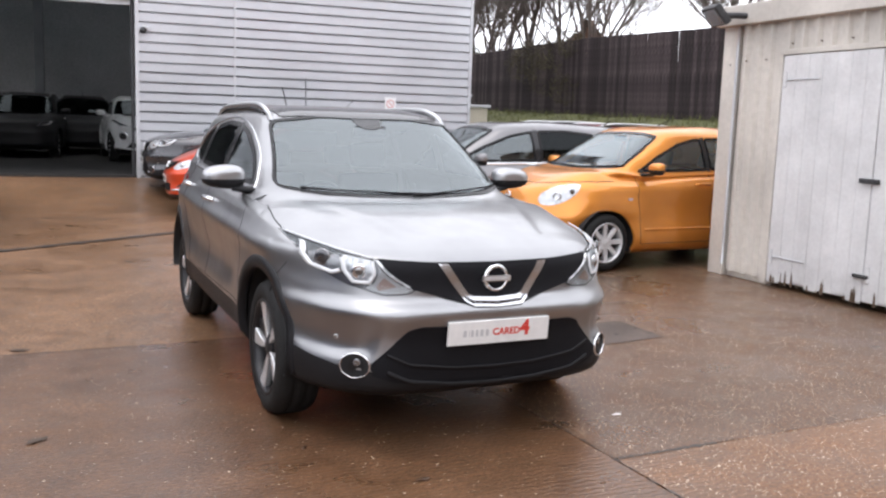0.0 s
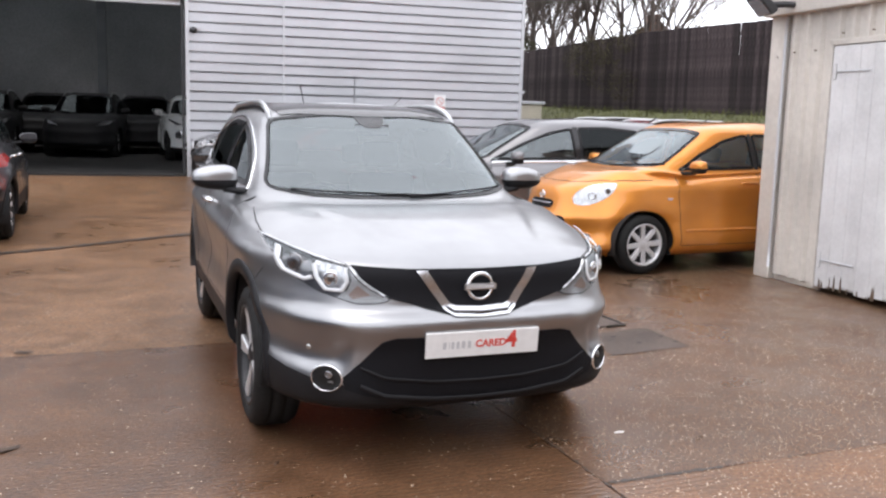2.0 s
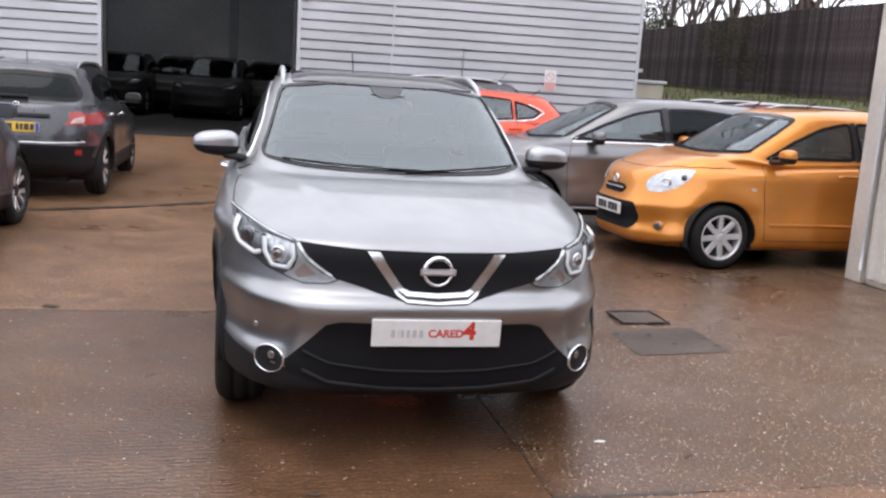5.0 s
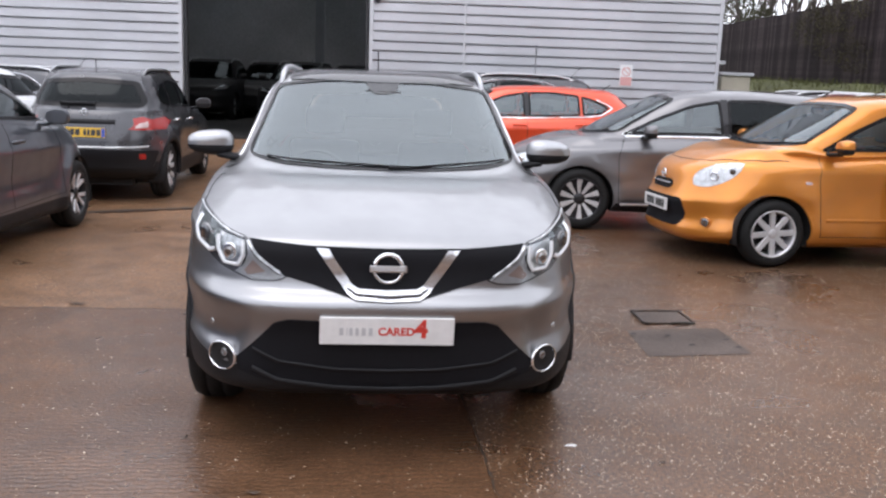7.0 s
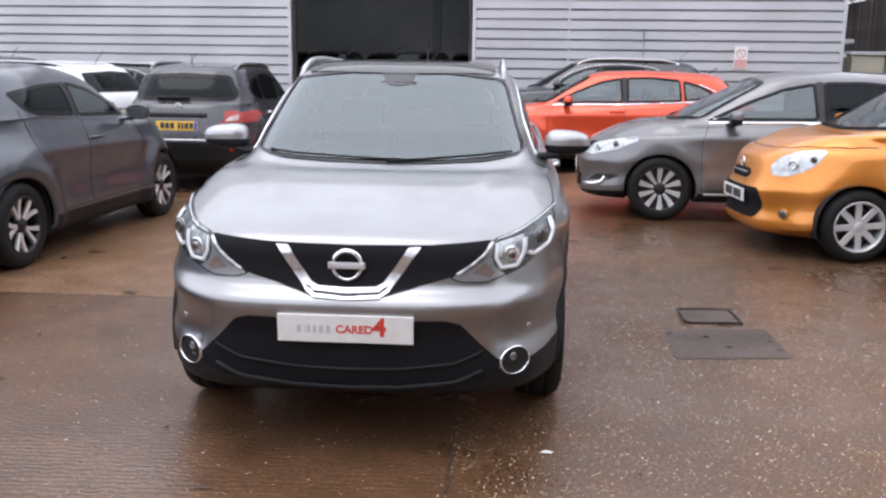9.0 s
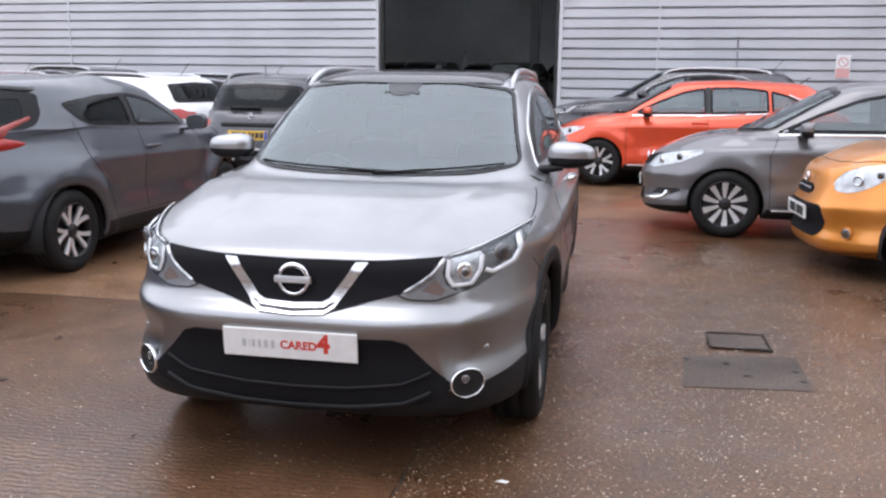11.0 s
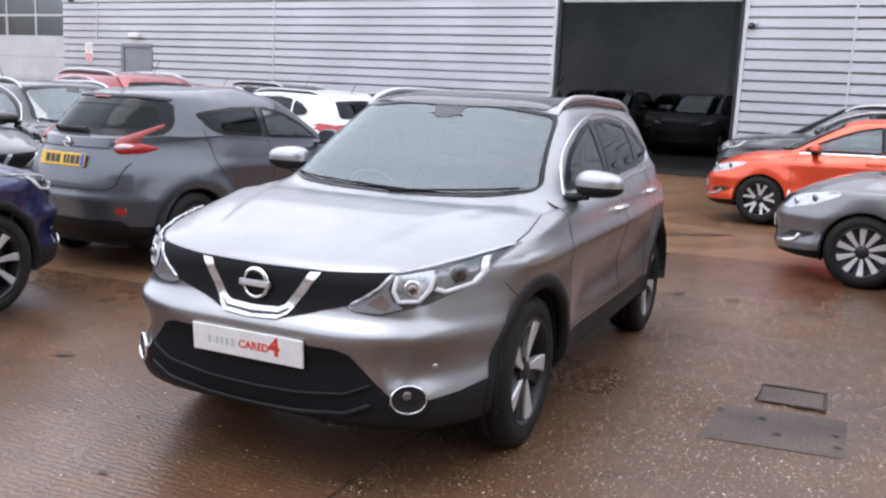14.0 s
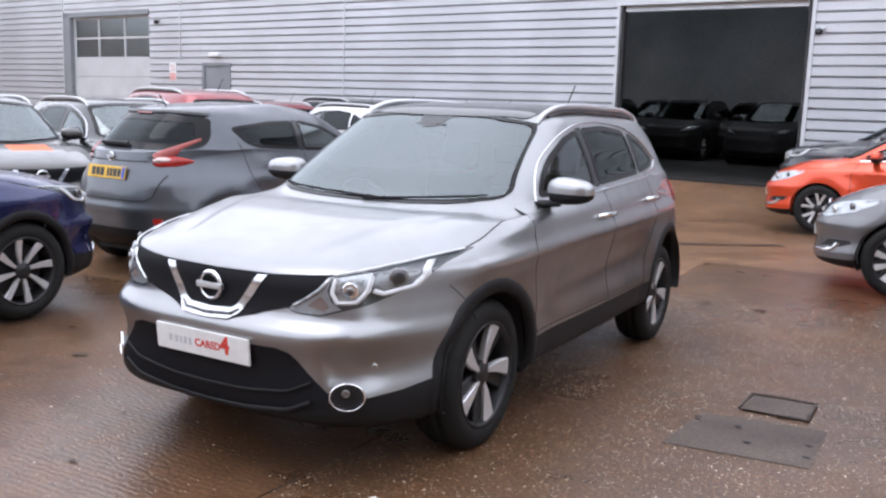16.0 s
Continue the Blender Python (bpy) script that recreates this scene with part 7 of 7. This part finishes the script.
for i, (x, y, h) in enumerate(((1.1, 37.5, 10.0), (2.15, 38.2, 10.5), (3.4, 37.0, 10.5), (4.8, 36.0, 10.5), (5.7, 41.0, 11.0), (9.6, 29.5, 9.0), (0.2, 43, 9.5), (12.5, 22.5, 9.0), (16, 18, 10.0))):
    bare_tree("bare_tree", x, y, h, 20 + i, "bare grey-brown winter tree behind the fence")
leafy("ivy_bush", [(2.45, 27.9, 3.5, 0.6), (2.3, 28.4, 3.3, 0.6), (2.75, 27.1, 3.6, 0.55), (3.05, 26.3, 3.5, 0.6), (3.35, 25.6, 3.8, 0.45), (2.9, 26.6, 2.9, 0.7), (3.3, 25.6, 2.5, 0.5)], 5200, 0.03, "thin dull creeper growing over the dark fence", "creeper", 4, IVY)
leafy("evergreen_hedge", [(-2.2, 39.0, 4.6, 1.7), (-1.0, 38.6, 4.8, 1.5), (-0.2, 38.0, 4.3, 1.2), (0.6, 37.4, 3.9, 0.9)], 7500, 0.06, "dark evergreen hedge behind the fence", "hedge", 6, LEAF)

# house roof beyond the fence
BRICK = material("dull_brick", (0.25, 0.17, 0.13), 0.85, grain=0.2, grain_scale=12, stain=0.15)
TILE = material("brown_roof_tile", (0.13, 0.10, 0.085), 0.8, grain=0.2, grain_scale=9)
house = tagged(new("house"), "far brick house with a tiled roof and chimney", "house")
hm = pose(6.66, 48.3, 0, 0, 0, 0)
part("wall", box_bm(-3.9, 3.9, -4.0, 4.0, 0, 3.35, 0, 1, hm), BRICK, house)
for y in (-4.0, 4.0):
    bm = bmesh.new()
    vs = [bm.verts.new(hm @ Vector((x, y + d, z))) for d in (-0.1, 0.1) for x, z in ((-3.9, 3.3), (3.9, 3.3), (0, 6.28))]
    for q in ((0, 1, 2), (5, 4, 3), (0, 3, 4, 1), (1, 4, 5, 2), (2, 5, 3, 0)):
        bm.faces.new([vs[i] for i in q])
    part("gable", bm, BRICK, house)
bm = bmesh.new()
for s in (-1, 1):
    vs = [bm.verts.new(hm @ Vector((x, y, z))) for y in (-4.3, 4.3) for x, z in ((0, 6.30), (s * 4.3, 3.0), (s * 4.3, 3.12), (0, 6.42))]
    for q in ((0, 1, 2, 3), (7, 6, 5, 4), (0, 4, 5, 1), (1, 5, 6, 2), (2, 6, 7, 3), (3, 7, 4, 0)):
        bm.faces.new([vs[i] for i in q])
bmesh.ops.recalc_face_normals(bm, faces=bm.faces)
roof = part("roof", bm, TILE, house)
part("chimney", box_bm(-0.26, 0.30, -3.9, -3.2, 5.6, 6.62, 0.03, 1, hm), BRICK, roof)
# far tree line all round the yard
FAR = material("far_winter_wood", (0.10, 0.095, 0.075), 0.95, grain=0.4, grain_scale=0.9, stain=0.3, stain_scale=0.2)
rng = random.Random(12)
fv, ff = [], []
for i in range(5200):
    a = rng.uniform(0, 2 * math.pi)
    r = rng.uniform(95, 125)
    x, y = r * math.cos(a), r * math.sin(a)
    top = 6.0 + 3.5 * noise.noise((x * 0.03, y * 0.03, 2)) + 2 * noise.noise((x * 0.12, y * 0.12, 5))
    z, s = rng.uniform(0, max(top, 1.5)), rng.uniform(0.6, 1.6)
    n0 = len(fv)
    for q in range(3):
        fv.append((x + rng.uniform(-s, s), y + rng.uniform(-s, s), z + rng.uniform(-s, s)))
    ff.append((n0, n0 + 1, n0 + 2))
tagged(mesh_part("far_wood", fv, ff, FAR, smooth=False), "far grey-brown winter tree line", "woods", kind="stuff")

# ---- unseen blocks that close the yard behind the camera, added to darken reflections ----
SHADE_BLOCK = material("yard_brick", (0.24, 0.19, 0.16), 0.85, grain=0.2, grain_scale=6, stain=0.2, stain_scale=0.5)
for k, (x0, x1, y0, y1, h) in enumerate(((-30, 16, -26, -22, 4.5), (8.5, 12.5, -14, 3.0, 8.0), (-36, -32, -18, 4, 5.0))):
    tagged(part("building_%d" % (k + 1), box_bm(x0, x1, y0, y1, -0.1, h, 0.02, 1), SHADE_BLOCK), "plain brick building closing the yard", "building", kind="structure")

# ---- cars in the yard ----
silver = crossover("crossover_car", "silver five-door crossover with black glass roof and show plate", pose(*CAR_AT, 0, 0, 0, CAR_TURN), P_SILVER, "blade", "sale", fine=1.7, taper=0.045, settle=True, rear_in=0.045)
supermini("hatchback_car", "amber orange small five-door hatchback parked by the shed", at(2.36, 10.39, 209), P_ORANGE)
hatchback("hatchback_car", "mid grey family hatchback with bright window line", at(0.71, 11.52, 200), P_GREY)
red_hatch = hatchback("hatchback_car", "orange-red family hatchback with bright window line", at(-2.40, 15.0, 201), P_RED, "twin", fine=0.8, tint=CLEAR)
small_crossover("crossover_car", "stone grey small crossover with boomerang tail lamps", at(-5.207, 6.60, 112), P_STONE)
old_crossover("crossover_car", "dark grey older crossover seen from its tailgate", at(-6.90, 11.25, 116), P_DARK, fine=0.8)
blue = crossover("crossover_car", "dark blue crossover parked nose to tail", at(-3.125, 2.28, 117), P_BLUE, "fan", True, fine=0.8)
for x, y, turn, mat, label in ((-8.07, 4.14, 10, P_BRONZE, "bronze-grey crossover parked nose out"), (-8.75, 6.02, 10, P_BLACK, "black crossover with bright window line"),
                               (-11.7, 7.63, 190, P_MAROON, "tall deep red crossover with silver roof rails"), (-10.2, 10.3, 190, P_WHITE, "white crossover with dark rear glass"),
                               (-10.6, 12.6, 190, P_DARK, "dark grey crossover in the far row"), (-13.9, 9.9, 190, P_MAROON, "deep red crossover behind the white one"), (-14.4, 12.0, 190, P_BLACK, "black crossover in the far row"),
                               (-3.28, 16.57, 201, P_DARK, "dark grey crossover beside the warehouse wall"), (2.6, 16.0, 201, P_MAROON, "deep red crossover with silver rails behind the grey hatchback"), (1.9, 18.35, 201, P_GREY, "grey crossover close to the warehouse corner")):
    tall = 1.10 if label.startswith("tall") else 1.0
    made = recolour(copy_thing(blue, at(x, y, turn) @ Matrix.Diagonal((1.05 if tall > 1 else 1, 1.03 if tall > 1 else 1, tall, 1))), P_BLUE, mat, label)
    for o in list(made.children):
        if o.name.startswith("glass_roof"):
            bpy.data.objects.remove(o)
        elif o.name.startswith("mirror_cap"):
            o.material_slots[0].link = "OBJECT"
            o.material_slots[0].material = mat


def indoors(s, d, turn):
    p = along(s, d)
    return pose(p.x, p.y, FLOOR_IN + 0.013, 0, 0, WALL_TURN - 90 + turn)


# indoor paints: darker and uncoated, with the dim light inside put into the colour
P_BLACK_DIM = material("dull_black_paint", (0.010, 0.010, 0.011), 0.5, 0.0, spec=0.3, grain=0.2, stain=0.2)
P_DARK_DIM = material("dull_dark_paint", (0.018, 0.018, 0.020), 0.5, 0.0, spec=0.3, grain=0.2, stain=0.2)
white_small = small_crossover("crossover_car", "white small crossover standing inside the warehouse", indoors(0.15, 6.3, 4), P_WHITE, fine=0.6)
dark_old = old_crossover("crossover_car", "black off-road car inside the warehouse", indoors(-3.7, 9.8, 0), P_BLACK_DIM, fine=0.5)
for s, d, turn, mat, label in ((-6.4, 9.6, 3, P_DARK_DIM, "dark grey car inside the warehouse"), (-9.0, 9.9, -4, P_BLACK_DIM, "black car at the back of the warehouse"), (-1.2, 10.0, 2, P_DARK_DIM, "dark grey car inside the warehouse"), (1.4, 9.7, 0, P_BLACK_DIM, "black car inside the warehouse"), (-5.0, 7.9, 2, P_BLACK_DIM, "black car inside the warehouse"), (-2.5, 7.7, -3, P_DARK_DIM, "dark grey car inside the warehouse"), (-7.8, 7.8, 0, P_DARK_DIM, "dark grey car inside the warehouse")):
    recolour(copy_thing(dark_old, indoors(s, d, turn)), P_BLACK_DIM, mat, label)
# dark panes replace bright windscreen reflections on cars in and beside the warehouse
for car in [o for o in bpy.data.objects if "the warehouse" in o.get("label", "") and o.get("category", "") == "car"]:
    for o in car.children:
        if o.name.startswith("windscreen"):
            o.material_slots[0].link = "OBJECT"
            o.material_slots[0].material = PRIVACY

PAPER = material("orange_card", (0.75, 0.16, 0.06), 0.6, grain=0.05)
for car_m, x in ((at(-8.07, 4.14, 10), 1.55),):
    p = car_m @ Vector((x, 0.1, 1.0))
    o = tagged(part("price_card", box_bm(-0.15, 0.15, -0.21, 0.21, 0.0, 0.004, 0.0015, 1, car_m @ pose(x, 0.1, 1.012, 0, 11, 0)), PAPER), "orange-red card lying on a dark bonnet", "card")
# ---- stone chips and litter on the yard ----
CHIP = material("pale_stone_chip", (0.58, 0.485, 0.38), 0.3, grain=0.3, grain_scale=30)
rng = random.Random(77)
cv, cf = [], []
for i in range(64230):
    u, v = rng.uniform(-3.0, 5.5), rng.uniform(-4.0, 5.0)
    if v < 0.4 and rng.random() < 0.84:
        continue
    r = rng.uniform(0.0014, 0.0045) * (1.7 if rng.random() < 0.06 else 1)
    if i >= 64000:                                       # coarse chips worn out beside the joint
        u, v, r = rng.uniform(1.7, 3.6), 0.41 + 0.7 * rng.random() ** 1.6, rng.uniform(0.003, 0.0062)
    p = yard(u, v)
    n0, a0 = len(cv), rng.uniform(0, 6.3)
    for q in range(5):
        a = a0 + q * 1.257
        k = r * rng.uniform(0.6, 1.1)
        cv.append((p.x + k * math.cos(a), p.y + k * math.sin(a), gz(p.x, p.y) + 0.0002))
    cv.append((p.x, p.y, gz(p.x, p.y) + r * 0.5))
    cf += [(n0 + q, n0 + (q + 1) % 5, n0 + 5) for q in range(5)]
tagged(mesh_part("stone_chips", cv, cf, CHIP, smooth=False), "pale stone chips worn out of the wet concrete", "stone chips", kind="stuff")
SCRAP = material("white_scrap", (0.75, 0.74, 0.72), 0.6, grain=0.05)
bm = bmesh.new()
vs = [bm.verts.new(q) for q in ((-0.026, -0.006, 0.002), (0.02, -0.010, 0.005), (0.03, 0.000, 0.009), (0.0, 0.001, 0.012), (-0.02, 0.006, 0.003))]
bm.faces.new(vs)
bm.transform(pose(0.92, 4.46, gz(0.92, 4.46) + 0.001, 0, 0, 15))
tagged(part("paper_scrap", bm, SCRAP), "small crumpled white paper scrap on wet concrete", "paper scrap")
LEAF_DEAD = material("dead_leaf", (0.06, 0.035, 0.02), 0.6, grain=0.3)
for x, y, s, turn in ((-0.05, 3.55, 0.045, 20), (-1.84, 3.96, 0.09, 60), (-2.7, 5.6, 0.10, 10), (-0.6, 3.9, 0.03, 80), (1.3, 4.45, 0.03, 40), (-2.35, 4.6, 0.06, 130), (2.9, 8.2, 0.06, 15), (-1.1, 8.8, 0.09, 70), (-0.7, 9.0, 0.07, 30)):
    s *= 0.7
    bm = bmesh.new()
    vs = [bm.verts.new(q) for q in ((-s, 0, 0.003), (-s * 0.4, s * 0.42, 0.008), (s * 0.5, s * 0.3, 0.004), (s, 0, 0.010), (s * 0.4, -s * 0.36, 0.005), (-s * 0.5, -s * 0.3, 0.009))]
    bm.faces.new(vs)
    bm.transform(pose(x, y, gz(x, y) + 0.001, 0, 0, turn))
    tagged(part("dead_leaf", bm, LEAF_DEAD), "dark wet dead leaf lying on the yard", "leaf", "dead leaves")
